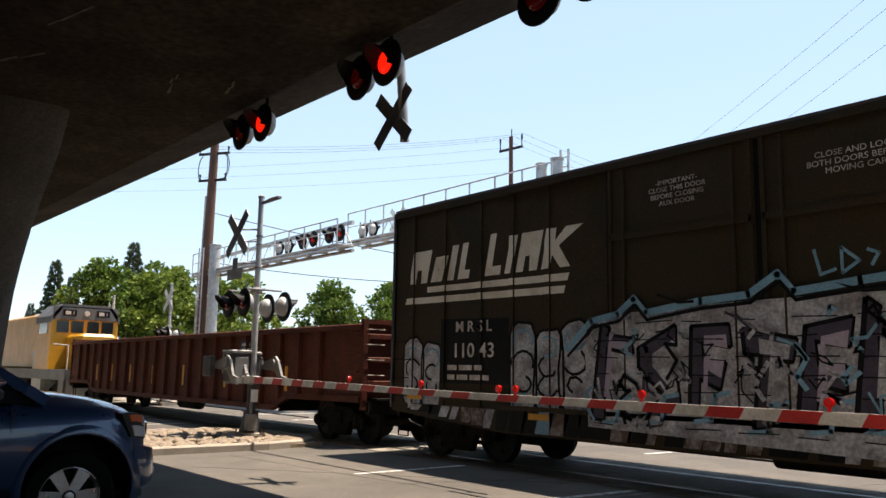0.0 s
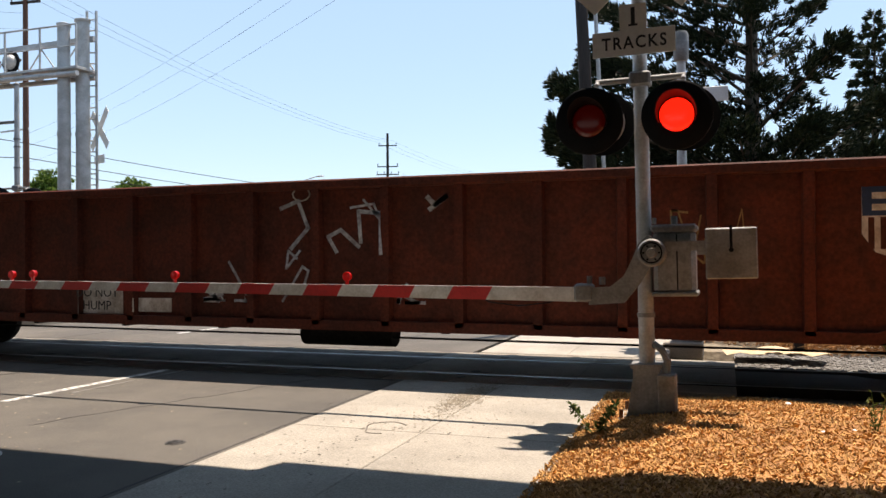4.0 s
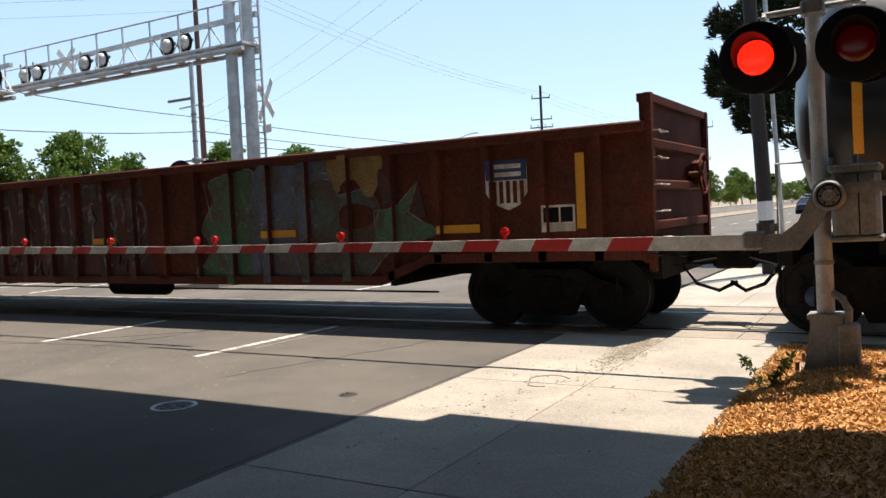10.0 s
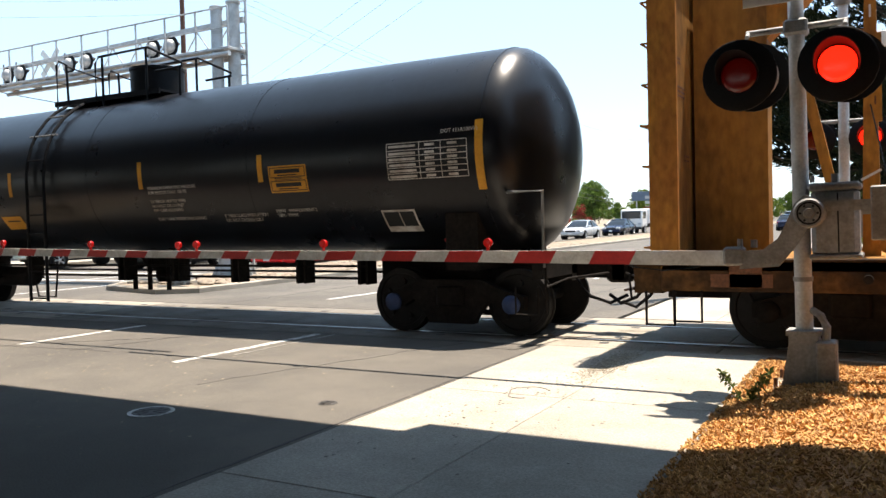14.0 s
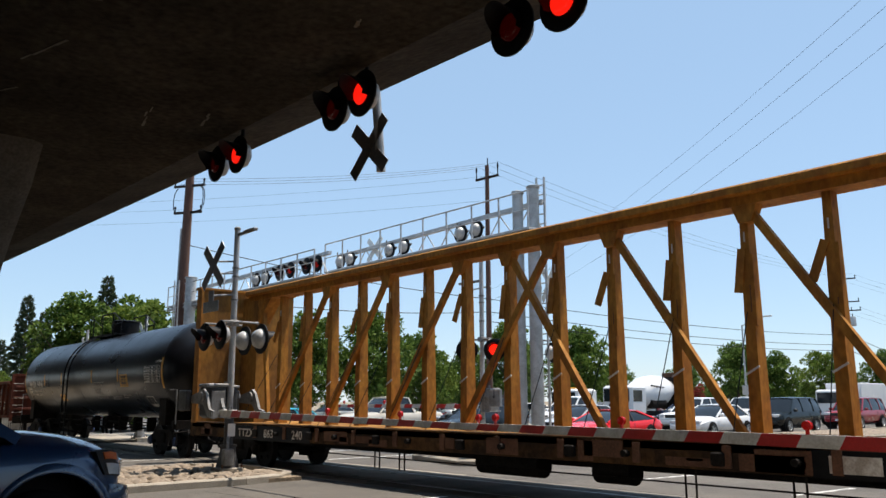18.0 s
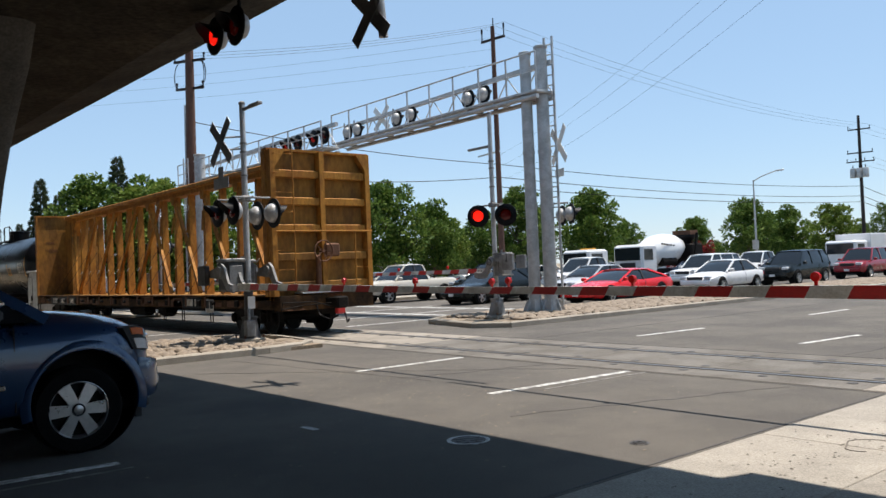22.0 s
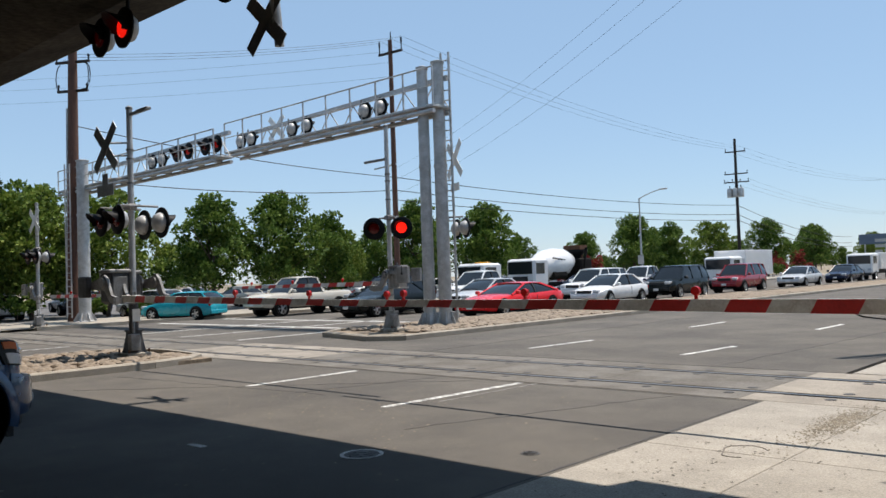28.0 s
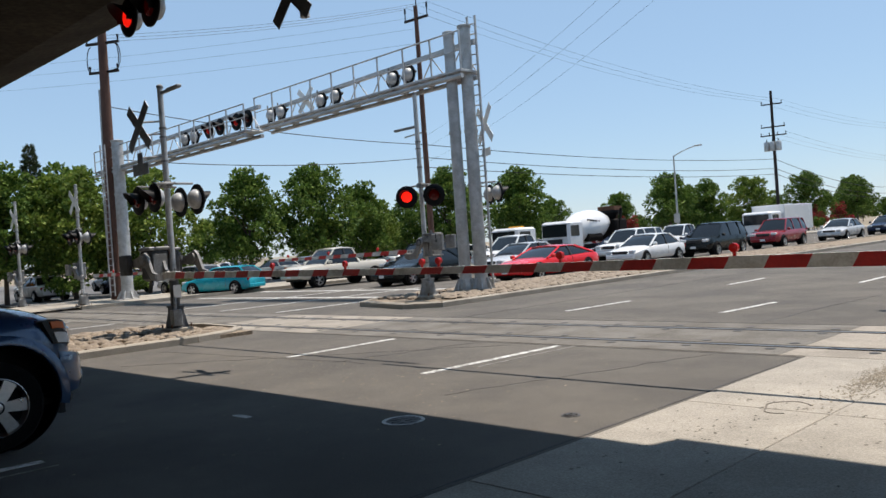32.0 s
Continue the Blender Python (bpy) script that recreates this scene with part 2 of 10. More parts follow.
for k in range(-8, 1):
    dash(-7.70, 7.06 + 7.32 * k, 9.72 + 7.32 * k, 0.05)
    dash(-7.38, 7.75 + 7.32 * k, 9.76 + 7.32 * k, 0.045, 0.045, FAINT)
    stripe(-11.26, -11.14, 7.35 + 7.32 * k, 9.62 + 7.32 * k)
for k in range(26):
    dash(-10.85 if not k else -10.42, 14.33 + 6.72 * k, 16.54 + 6.72 * k, 0.0 if k else 0.075)
    dash(-7.26 + 0.2 * min(k, 1), 14.29 + 6.72 * k, 16.23 + 6.72 * k, 0.0 if k else 0.09)
for x in (-23.9, -27.4):  # oncoming lanes: solid lines before the crossing
    stripe(x - 0.07, x + 0.07, 13.2, 22.0)
    stripe(x - 0.06, x + 0.06, -20, 10.0)
    for k in range(20):
        stripe(x - 0.06, x + 0.06, 26 + 7.5 * k, 28.2 + 7.5 * k)
stripe(-20.6, -20.45, 13.2, 24.0)
stripe(-20.35, -20.2, -20, 9.6)
stripe(-34.0, -20.3, 17.78, 18.05, "stop_line")
stripe(-34.0, -20.3, 21.0, 21.3, "stop_line")
stripe(-15.0, -4.2, 200.0, 200.4, "stop_line")


def kerb(name, pts, w=0.16, h=0.15):
    """A kerb along a line of plan points, its face on the right-hand side of the way."""
    base = Vector((0, 0, 0))
    kb = None
    for n, (a, b) in enumerate(zip(pts, pts[1:])):
        a, b = Vector((*a, 0)), Vector((*b, 0))
        d = (b - a).normalized()
        s = Vector((-d.y, d.x, 0))
        count = max(1, round((b - a).length / 3.0)) if (b - a).length < 60 else 12
        for i in range(count):
            p, q = a + (b - a) * (i / count) + d * 0.006, a + (b - a) * ((i + 1) / count) - d * 0.006
            g = Geo()
            prof = [(0, -0.05), (0.0, h * 0.8), (0.035, h), (w, h), (w, -0.05)]
            vs = [c + s * u + Vector((0, 0, z)) for c in (p, q) for u, z in prof]
            g.add(vs, [(j, (j + 1) % 5, 5 + (j + 1) % 5, 5 + j) for j in range(5)] + [(4, 3, 2, 1, 0), (5, 6, 7, 8, 9)])
            if kb is None:
                kb = tagged(part(name, g, KERB), "weathered concrete kerb", "kerb", kind="structure")
            else:
                part("kerb_stone", g, KERB, kb)
    return kb


# near median, ends short of the rails
kerb("kerb_median_near", [(-15.4, -70), (-15.4, 8.0)] + [(-15.62, 8.9), (-16.2, 9.5)] + [(-18.0, 9.7), (-19.4, 9.5), (-19.9, 8.6), (-19.9, -70)])
kerb("kerb_median_far", [(-19.7, 300), (-19.7, 16.4), (-18.9, 15.0), (-16.2, 14.3), (-15.3, 14.9), (-15.3, 300)])
ROCK = material("river stones", (0.27, 0.215, 0.155), 0.85, vary=0.35, grain=20, patch=8, second=(0.20, 0.16, 0.12), bump=0.01, bump_scale=25)
MORTAR = material("sandy median fill", (0.27, 0.21, 0.145), 0.95, vary=0.3, grain=15, patch=2, bump=0.02, bump_scale=14)
fill = Geo().box(-19.75, -15.54, -70, 9.35, 0.0, 0.08)
setting("median_fill_near", fill, MORTAR, "sandy fill between the kerbs", "median")
g = Geo().prism([(-19.55, 300), (-19.55, 16.4), (-18.8, 15.15), (-16.25, 14.45), (-15.44, 15.0), (-15.44, 300)], 2, 0.0, 0.09)
setting("median_fill_far", g, MORTAR, "sandy fill between the kerbs", "median")


def stone(g, x, y, z, r, rnd):
    """A rounded flat stone of eight corners and two caps."""
    a0, e = rnd.uniform(0, 6.28), rnd.uniform(0.7, 1.35)
    ring = []
    n = 7
    vs = []
    for h, k in ((-0.3, 0.9), (0.15, 1.0), (0.5, 0.6)):
        for i in range(n):
            a = a0 + 6.283 * i / n
            q = r * k * rnd.uniform(0.85, 1.12)
            vs.append((x + q * math.cos(a) * e, y + q * math.sin(a) / e, z + r * h * 0.75))
    fs = [(n * t + i, n * t + (i + 1) % n, n * t + n + (i + 1) % n, n * t + n + i) for t in (0, 1) for i in range(n)] + [tuple(range(2 * n, 3 * n))]
    g.add(vs, fs)


rnd = random.Random(4)
def stone_bed(name, x0, x1, y0, y1, step, r, z, label):
    g = Geo()
    y = y0
    while y < y1:
        x = x0
        while x < x1:
            stone(g, x + rnd.uniform(-0.4, 0.4) * step, y + rnd.uniform(-0.4, 0.4) * step, z, r * rnd.uniform(0.6, 1.25), rnd)
            x += step
        y += step
    return tagged(part(name, g, ROCK, smooth=50), label, "stones", kind="stuff")


stone_bed("median_stones_near", -19.6, -15.65, -4.0, 9.2, 0.27, 0.15, 0.11, "brown river stones set loosely in the median")
stone_bed("median_stones_far", -19.4, -15.6, 16.2, 46.0, 0.30, 0.15, 0.12, "brown river stones set loosely in the median")

# the pavement on the camera's side: slabs with joints
walk_side = setting("pavement", Geo().box(-3.93, -1.26, -40, 9.78, -0.1, -0.004), KERB, "pale concrete pavement", "pavement")
walk_far = setting("pavement_far", Geo().box(-3.85, -0.9, 12.75, 150, -0.1, -0.004), KERB, "pale concrete pavement", "pavement")
def slab(x0, x1, y0, y1, parent, name="paving_slab", top=0.012, mat=CONCRETE):
    return part(name, Geo().chamfered(x0 + 0.004, x1 - 0.004, y0 + 0.004, y1 - 0.004, -0.05, top, 0.006), mat, parent)


ys = [-8.0, -5.0, -2.0, 1.0, 3.95, 6.9, 9.76]
for a, b in zip(ys, ys[1:]):
    slab(-3.93, -2.62, a, b, walk_side)
    slab(-2.62, -1.26, a, b, walk_side)
ys = [12.78] + [15.6 + 3.0 * k for k in range(16)]
for a, b in zip(ys, ys[1:]):
    slab(-3.83, -2.4, a, b, walk_far)
    slab(-2.4, -0.92, a, b, walk_far)

# the level crossing: concrete panels between and beside the rails
PANEL = material("crossing panel concrete", (0.185, 0.172, 0.150), 0.8, spec=0.15, vary=0.35, second=(0.13, 0.118, 0.10), grain=60, patch=1.0, bump=0.003, per_object=0.06)
PANELB = material("worn pale crossing panel", (0.31, 0.275, 0.225), 0.85, vary=0.25, grain=50, patch=1.2, bump=0.003, per_object=0.06)
crossing = setting("level_crossing", Geo().box(-36.0, 0.1, 9.8, 12.74, -0.25, -0.07), STEEL, "concrete panels of the level crossing", "level crossing")
x = -36.0
while x < -0.2:
    mat = PANELB if (x > -4.5 or -20.5 < x < -15) else PANEL
    for y0, y1 in ((9.8, 10.36), (10.6, 11.9), (12.14, 12.74)):
        slab(x, min(x + 2.44, 0.1), y0, y1, crossing, "crossing_panel", 0.008, mat)
    x += 2.44
track = thing("railway_track", "single railway track with polished rail heads", "railway track")
tagged(track, kind="structure")
for y, nm in ((10.48, "rail"), (12.02, "rail")):
    g = Geo()
    for x0, x1 in ((-420, 300),):
        g.box(x0, x1, y - 0.036, y + 0.036, -0.055, 0.006)
        g.box(x0, x1, y - 0.009, y + 0.009, -0.15, -0.055)
        g.box(x0, x1, y - 0.07, y + 0.07, -0.165, -0.15)
    rl = part(nm, g, RAIL, track)
    part("rail_head", Geo().box(-420, 300, y - 0.033, y + 0.033, 0.006, 0.0085), RAILTOP, rl)
TIE = material("creosoted sleeper", (0.06, 0.045, 0.035), 0.9, vary=0.3, grain=20, patch=4, stretch=(1, 0.2, 1))
for k in range(56):
    x = 0.5 + 0.53 * k
    part("sleeper", Geo().chamfered(x - 0.11, x + 0.11, 9.95, 12.55, -0.34, -0.165, 0.012), TIE, track)
BALLAST = material("grey ballast", (0.23, 0.22, 0.205), 0.95, spec=0.1, vary=0.5, grain=30, patch=10, second=(0.15, 0.14, 0.125), bump=0.02, bump_scale=30)
g = Geo()
for k in range(11000):
    x, y = 0.15 + 15 * rnd.random() ** 1.6, rnd.uniform(8.7, 14.3)
    z = -0.20 + 0.04 * noise.noise(Vector((x, y, 0))) if 10.05 < y < 12.5 else -0.07 - (0.03 if y < 10 else 0)
    q = rnd.uniform(0.018, 0.042)
    stone(g, x, y, z + 0.02, q, rnd)
tagged(part("ballast_stones", g, BALLAST), "loose grey ballast stones beside the rails", "ballast", kind="stuff")
setting("ballast_shoulder", Geo().box(0.1, 300, 12.55, 14.42, -0.5, -0.055), BALLAST, "grey gravel shoulder of the track", "ballast")
setting("ballast_shoulder_near", Geo().box(0.1, 300, 8.6, 9.95, -0.5, -0.09), BALLAST, "grey gravel shoulder of the track", "ballast")
setting("asphalt_apron", Geo().prism([(0.1, 9.2), (1.3, 9.28), (2.1, 9.6), (1.6, 9.97), (0.1, 9.97)], 2, -0.3, -0.03), ASPHALT, "broken asphalt edge beside the rail", "asphalt")
setting("asphalt_infill", Geo().prism([(0.1, 10.56), (1.5, 10.57), (2.4, 11.2), (1.5, 11.93), (0.1, 11.94)], 2, -0.3, -0.022), ASPHALT, "crumbling asphalt between the rails", "asphalt")
setting("ballast_bed", Geo().box(0.1, 300, 9.95, 12.55, -0.5, -0.2), BALLAST, "grey ballast bed", "ballast")
setting("ballast_bed_far", Geo().box(-420, -36.0, 9.4, 13.2, -0.4, -0.1), BALLAST, "grey ballast bed", "ballast")

# bark mulch mound beside the pavement
def mound_height(x, y):
    a = min(1.0, max(0.0, (x + 1.24) / 0.7))
    b = min(1.0, max(0.0, (9.5 - y) / 1.2))
    return 0.01 + 0.12 * a * b + 0.03 * noise.noise(Vector((x * 1.3, y * 1.3, 0))) * a


g = Geo()
NX, NY = 60, 70
for j in range(NY + 1):
    for i in range(NX + 1):
        x, y = -1.24 + 14 * (i / NX) ** 1.4, -4 + 13.6 * j / NY
        g.v.append((x, y, mound_height(x, y) - (0.2 if y > 9.55 else 0)))
g.f = [(j * (NX + 1) + i, j * (NX + 1) + i + 1, (j + 1) * (NX + 1) + i + 1, (j + 1) * (NX + 1) + i) for j in range(NY) for i in range(NX)]
setting("mulch_bed", g, MULCH, "orange-brown bark mulch mound", "mulch", smooth=60)
CHIP = bpy.data.materials.new("bark chips")
CHIP.use_nodes = True
_n = CHIP.node_tree.nodes
_g = _n.new("ShaderNodeNewGeometry")
_r = _n.new("ShaderNodeValToRGB")
_r.color_ramp.elements[0].color, _r.color_ramp.elements[1].color = (0.27, 0.125, 0.038, 1), (0.80, 0.46, 0.165, 1)
CHIP.node_tree.links.new(_g.outputs["Random Per Island"], _r.inputs[0])
CHIP.node_tree.links.new(_r.outputs[0], _n["Principled BSDF"].inputs["Base Color"])
_n["Principled BSDF"].inputs["Roughness"].default_value = 0.9
g = Geo()
for k in range(52000):
    x, y = -1.3 + 7.5 * rnd.random() ** 1.5, rnd.uniform(1.5, 9.5)
    if x < -1.24 and rnd.random() < 0.6:
        continue
    z = mound_height(x, y) + 0.012
    a, l, w = rnd.uniform(0, 6.28), rnd.uniform(0.012, 0.046), rnd.uniform(0.0022, 0.006)
    tl, lift = rnd.uniform(-0.5, 0.5), rnd.uniform(-0.012, 0.02)
    dx, dy = math.cos(a), math.sin(a)
    p = [(x - dx * l / 2 - dy * w, y - dy * l / 2 + dx * w, z - lift), (x - dx * l / 2 + dy * w, y - dy * l / 2 - dx * w, z - lift + 0.006),
         (x + dx * l / 2 + dy * w, y + dy * l / 2 - dx * w, z + lift + 0.006), (x + dx * l / 2 - dy * w, y + dy * l / 2 + dx * w, z + lift)]
    g.add(p + [(u, v, t - 0.008) for u, v, t in p], [(0, 1, 2, 3), (0, 4, 5, 1), (1, 5, 6, 2), (2, 6, 7, 3), (3, 7, 4, 0)])
tagged(part("bark_chips", g, CHIP), "loose orange-brown bark chips", "mulch", kind="stuff")

# far side of the road
sheet("pavement_left", -42.0, -35.0, -60, 300, 0.1, KERB, "pale concrete pavement across the road", "pavement")
kerb("kerb_left", [(-35.0, 300), (-35.0, 13.0)])
LOT = material("car park asphalt", (0.14, 0.135, 0.13), 0.9, vary=0.25, grain=60, patch=0.4)
sheet("car_park_left", -140, -44.0, 14, 140, -0.02, LOT, "grey asphalt car park", "car park")
sheet("car_park_right", 1.4, 60, 16.5, 42, -0.03, LOT, "pale grey asphalt car park", "car park")
LAWN = material("mown lawn", (0.16, 0.19, 0.04), 0.9, vary=0.35, grain=30, patch=0.6, second=(0.30, 0.24, 0.08), bump=0.03, bump_scale=50)
sheet("lawn", -0.6, 9.0, 42, 60, 0.05, LAWN, "sunlit green lawn with dry patches", "lawn")

# ---- overpass above the camera ----
def climbing(geo):
    """The overpass climbs gently towards the far side of the road."""
    geo.v = [(x, y, z + 0.0175 * max(-5.0 - x, 0.0)) for x, y, z in geo.v]
    return geo


def span(outline):
    """A cross section of the deck drawn out along the road, in bays."""
    g = Geo()
    xs = [-140, -90, -60, -40, -20, -5, 90]
    n = len(outline)
    g.v = [(x, y, z) for x in xs for y, z in outline]
    g.f = [(n * k + i, n * k + (i + 1) % n, n * k + n + (i + 1) % n, n * k + n + i) for k in range(len(xs) - 1) for i in range(n)]
    g.f += [tuple(range(n - 1, -1, -1)), tuple(range(n * (len(xs) - 1), n * len(xs)))]
    return climbing(g)


# the unseen rear span is stretched to y -46 to keep light out
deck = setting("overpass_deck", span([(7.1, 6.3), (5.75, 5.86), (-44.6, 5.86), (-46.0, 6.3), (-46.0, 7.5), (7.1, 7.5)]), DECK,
               "stained concrete box girder of the overpass, darkened for shade", "overpass")
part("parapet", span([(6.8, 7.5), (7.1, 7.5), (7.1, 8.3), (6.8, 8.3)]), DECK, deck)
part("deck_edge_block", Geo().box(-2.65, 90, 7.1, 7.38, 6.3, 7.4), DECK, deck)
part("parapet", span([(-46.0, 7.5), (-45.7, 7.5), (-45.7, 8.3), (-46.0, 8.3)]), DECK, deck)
STREAK = material("pale lime streaks", (0.17, 0.15, 0.12), 0.95, vary=0.35, grain=8, patch=1.0)
rg = random.Random(17)
g = Geo()
for k in range(16):
    x, y = rg.uniform(-22, -4), rg.uniform(0.5, 5.4)
    dx, dy = rg.uniform(0.2, 1.0), rg.uniform(-0.5, 0.5)
    for q in range(4):
        p = (x + dx * q / 4, y + dy * q / 4 + rg.uniform(-0.03, 0.03), 5.855)
        g.beam(p, (p[0] + dx / 4, p[1] + dy / 4, 5.855), rg.uniform(0.01, 0.05), 0.006)
part("lime_streaks", climbing(g), STREAK, deck, "pale lime streaks on the soffit")["kind"] = "stuff"
part("soffit_joint", climbing(Geo().beam((-60, 5.35, 5.856), (40, 5.35, 5.856), 0.05, 0.012)), STREAK, deck)


def pier(x, y):
    """A column that flares in a curve into the soffit."""
    g = Geo()
    levels = [(0.1, 0.66), (1.7, 0.72), (2.6, 1.02), (3.05, 1.22), (3.6, 1.62), (4.2, 2.2), (4.6, 2.68), (4.95, 3.15), (5.4, 3.8), (6.12, 4.4)]
    vs, fs = [], []
    for z, w in levels:
        d, c = 0.75, 0.2
        vs += [(x - w, y - d + c, z), (x - w + c, y - d, z), (x + w - c, y - d, z), (x + w, y - d + c, z),
               (x + w, y + d - c, z), (x + w - c, y + d, z), (x - w + c, y + d, z), (x - w, y + d - c, z)]
    for k in range(len(levels) - 1):
        fs += [(8 * k + i, 8 * k + (i + 1) % 8, 8 * k + 8 + (i + 1) % 8, 8 * k + 8 + i) for i in range(8)]
    fs += [tuple(range(7, -1, -1)), tuple(range(len(vs) - 8, len(vs)))]
    g.add(vs, fs)
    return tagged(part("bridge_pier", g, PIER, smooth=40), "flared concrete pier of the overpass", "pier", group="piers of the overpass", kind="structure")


pier(-18.95, 2.82)
pier(-18.95, -17.0)
# added out of view: blocks sky light from the right under the deck
setting("abutment", Geo().box(13.0, 90, -45.0, 4.6, -0.2, 5.85), PIER, "unseen concrete block added to darken the underpass", "abutment")

# ---- crossing signals ----
WHITE = material("white sign sheeting", (0.74, 0.74, 0.71), 0.5, vary=0.12, grain=30, patch=4)
INK = material("black lettering", (0.015, 0.015, 0.015), 0.6, vary=0.1)
ALU = material("cast aluminium", (0.27, 0.272, 0.27), 0.6, 0.2, vary=0.2, grain=40, patch=3, second=(0.17, 0.165, 0.155))
REDPAINT = material("red reflective sheeting", (0.55, 0.025, 0.02), 0.45, vary=0.15, grain=40, patch=5)
ARMWHITE = material("white gate sheeting", (0.72, 0.72, 0.70), 0.45, vary=0.2, grain=40, patch=3, second=(0.5, 0.48, 0.45))
# lit lenses glow at three strengths; the dark face keeps a trace of glow
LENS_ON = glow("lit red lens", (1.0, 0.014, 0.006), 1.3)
LENS_DIM = glow("unlit red lens with faint glow", (1.0, 0.015, 0.006), 0.008, (0.05, 0.005, 0.005))
LENS_HALF = glow("weak red lens", (1.0, 0.015, 0.006), 0.10, (0.16, 0.01, 0.01))
# metallic plate in place of white sheeting, so shaded signs render dark
DARKPLATE = material("dark metallic sign plate", (0.30, 0.30, 0.31), 0.38, 0.95, vary=0.2, grain=30, patch=4)
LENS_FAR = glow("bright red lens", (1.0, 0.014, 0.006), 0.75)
ARMLENS = glow("small red arm lens", (1.0, 0.02, 0.012), 0.05, (0.36, 0.006, 0.005))
RUST = material("rusty iron", (0.16, 0.07, 0.035), 0.85, vary=0.3, grain=30, patch=5)


def writing(name, body, size, at, mat, parent, align="CENTER", depth=0.002, wide=1.0, bold=0.0, spaced=1.0):
    """Letters as one mesh, standing in the local x and y of at."""
    cu = bpy.data.curves.new(name, "FONT")
    cu.body, cu.size, cu.align_x, cu.align_y, cu.extrude, cu.offset = body, size, align, "CENTER", depth, bold
    cu.resolution_u = 3
    cu.space_character = spaced
    tmp = bpy.data.objects.new(name, cu)
    me = bpy.data.meshes.new_from_object(tmp)
    bpy.data.objects.remove(tmp)
    bpy.data.curves.remove(cu)
    me.materials.clear()
    me.materials.append(mat)
    ob = new(name, me)
    if wide != 1.0:
        for v in me.vertices:
            v.co.x *= wide
    ob.parent = parent
    ob.matrix_basis = at
    return ob


def bars(name, rows, w, h, at, mat, parent, gap=0.5):
    """Unreadable lines of writing: rows of short bars."""
    g = Geo()
    rn = random.Random(len(name) * 7 + rows)
    for r in range(rows):
        y, x = -r * h * (1 + gap), 0
        end = w * rn.uniform(0.7, 1.0)
        while x < end:
            l = h * rn.uniform(1.2, 4.0)
            g.box(x, min(x + l, end), y - h, y, 0, 0.003)
            x += l + h * 0.7
    ob = part(name, g, mat, parent, at=at)
    ob["kind"] = "stuff"
    return ob




flashers = []  # turning lenses of the lamps that flash, each with its beat


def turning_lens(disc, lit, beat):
    """Two-faced lens, lit red dome and dark dome, turned over to imitate flashing."""
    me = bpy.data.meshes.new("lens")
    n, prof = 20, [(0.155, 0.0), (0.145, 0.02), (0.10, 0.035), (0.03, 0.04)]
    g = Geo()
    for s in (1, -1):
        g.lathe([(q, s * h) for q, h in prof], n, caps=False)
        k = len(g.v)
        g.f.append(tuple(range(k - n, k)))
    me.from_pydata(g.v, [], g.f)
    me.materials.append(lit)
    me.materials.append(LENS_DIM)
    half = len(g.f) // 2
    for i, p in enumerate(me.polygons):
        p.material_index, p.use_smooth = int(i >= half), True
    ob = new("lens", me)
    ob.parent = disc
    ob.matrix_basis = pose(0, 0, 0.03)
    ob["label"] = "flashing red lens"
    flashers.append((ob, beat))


def lamp_head(parent, x, y, z, r=0.32, back=False, lens=None, beat=None):
    """A flasher: disc, hood, lens and cast housing. It looks towards -y, or +y when back is set. beat: 0 or 1 for a lamp that flashes."""
    m = pose(x, y, z, 90, 0, 180 if back else 0)
    disc = part("lamp_background", Geo().lathe([(r, 0.0), (r, 0.02), (r - 0.015, 0.03), (r * 0.55, 0.03)], 28), BLACK, parent, "round black lamp background", smooth=40, at=m)
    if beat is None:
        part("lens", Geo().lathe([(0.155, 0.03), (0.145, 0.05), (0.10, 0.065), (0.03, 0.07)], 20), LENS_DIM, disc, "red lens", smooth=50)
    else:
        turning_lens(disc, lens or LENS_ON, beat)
    g = Geo()
    n = 14
    for i in range(n):
        a0, a1 = radians(-25 + 230 * i / n), radians(-25 + 230 * (i + 1) / n)
        def lip(a):
            return 0.10 + 0.20 * max(0.0, math.sin(a)) ** 0.7
        p = [(0.17 * math.cos(a0), 0.17 * math.sin(a0), 0.03), (0.17 * math.cos(a1), 0.17 * math.sin(a1), 0.03),
             (0.185 * math.cos(a1), 0.185 * math.sin(a1), 0.03 + lip(a1)), (0.185 * math.cos(a0), 0.185 * math.sin(a0), 0.03 + lip(a0))]
        g.add(p + [(u * 0.97, v * 0.97, w) for u, v, w in p], [(0, 1, 2, 3), (7, 6, 5, 4), (2, 6, 7, 3)])
    part("hood", g, BLACK, disc, "black visor over the lens", smooth=50, weld=True)
    part("housing", Geo().lathe([(0.225, 0.0), (0.22, -0.06), (0.18, -0.14), (0.09, -0.19), (0.01, -0.2)], 20), GALV, disc, "grey cast lamp housing", smooth=50)
    return disc


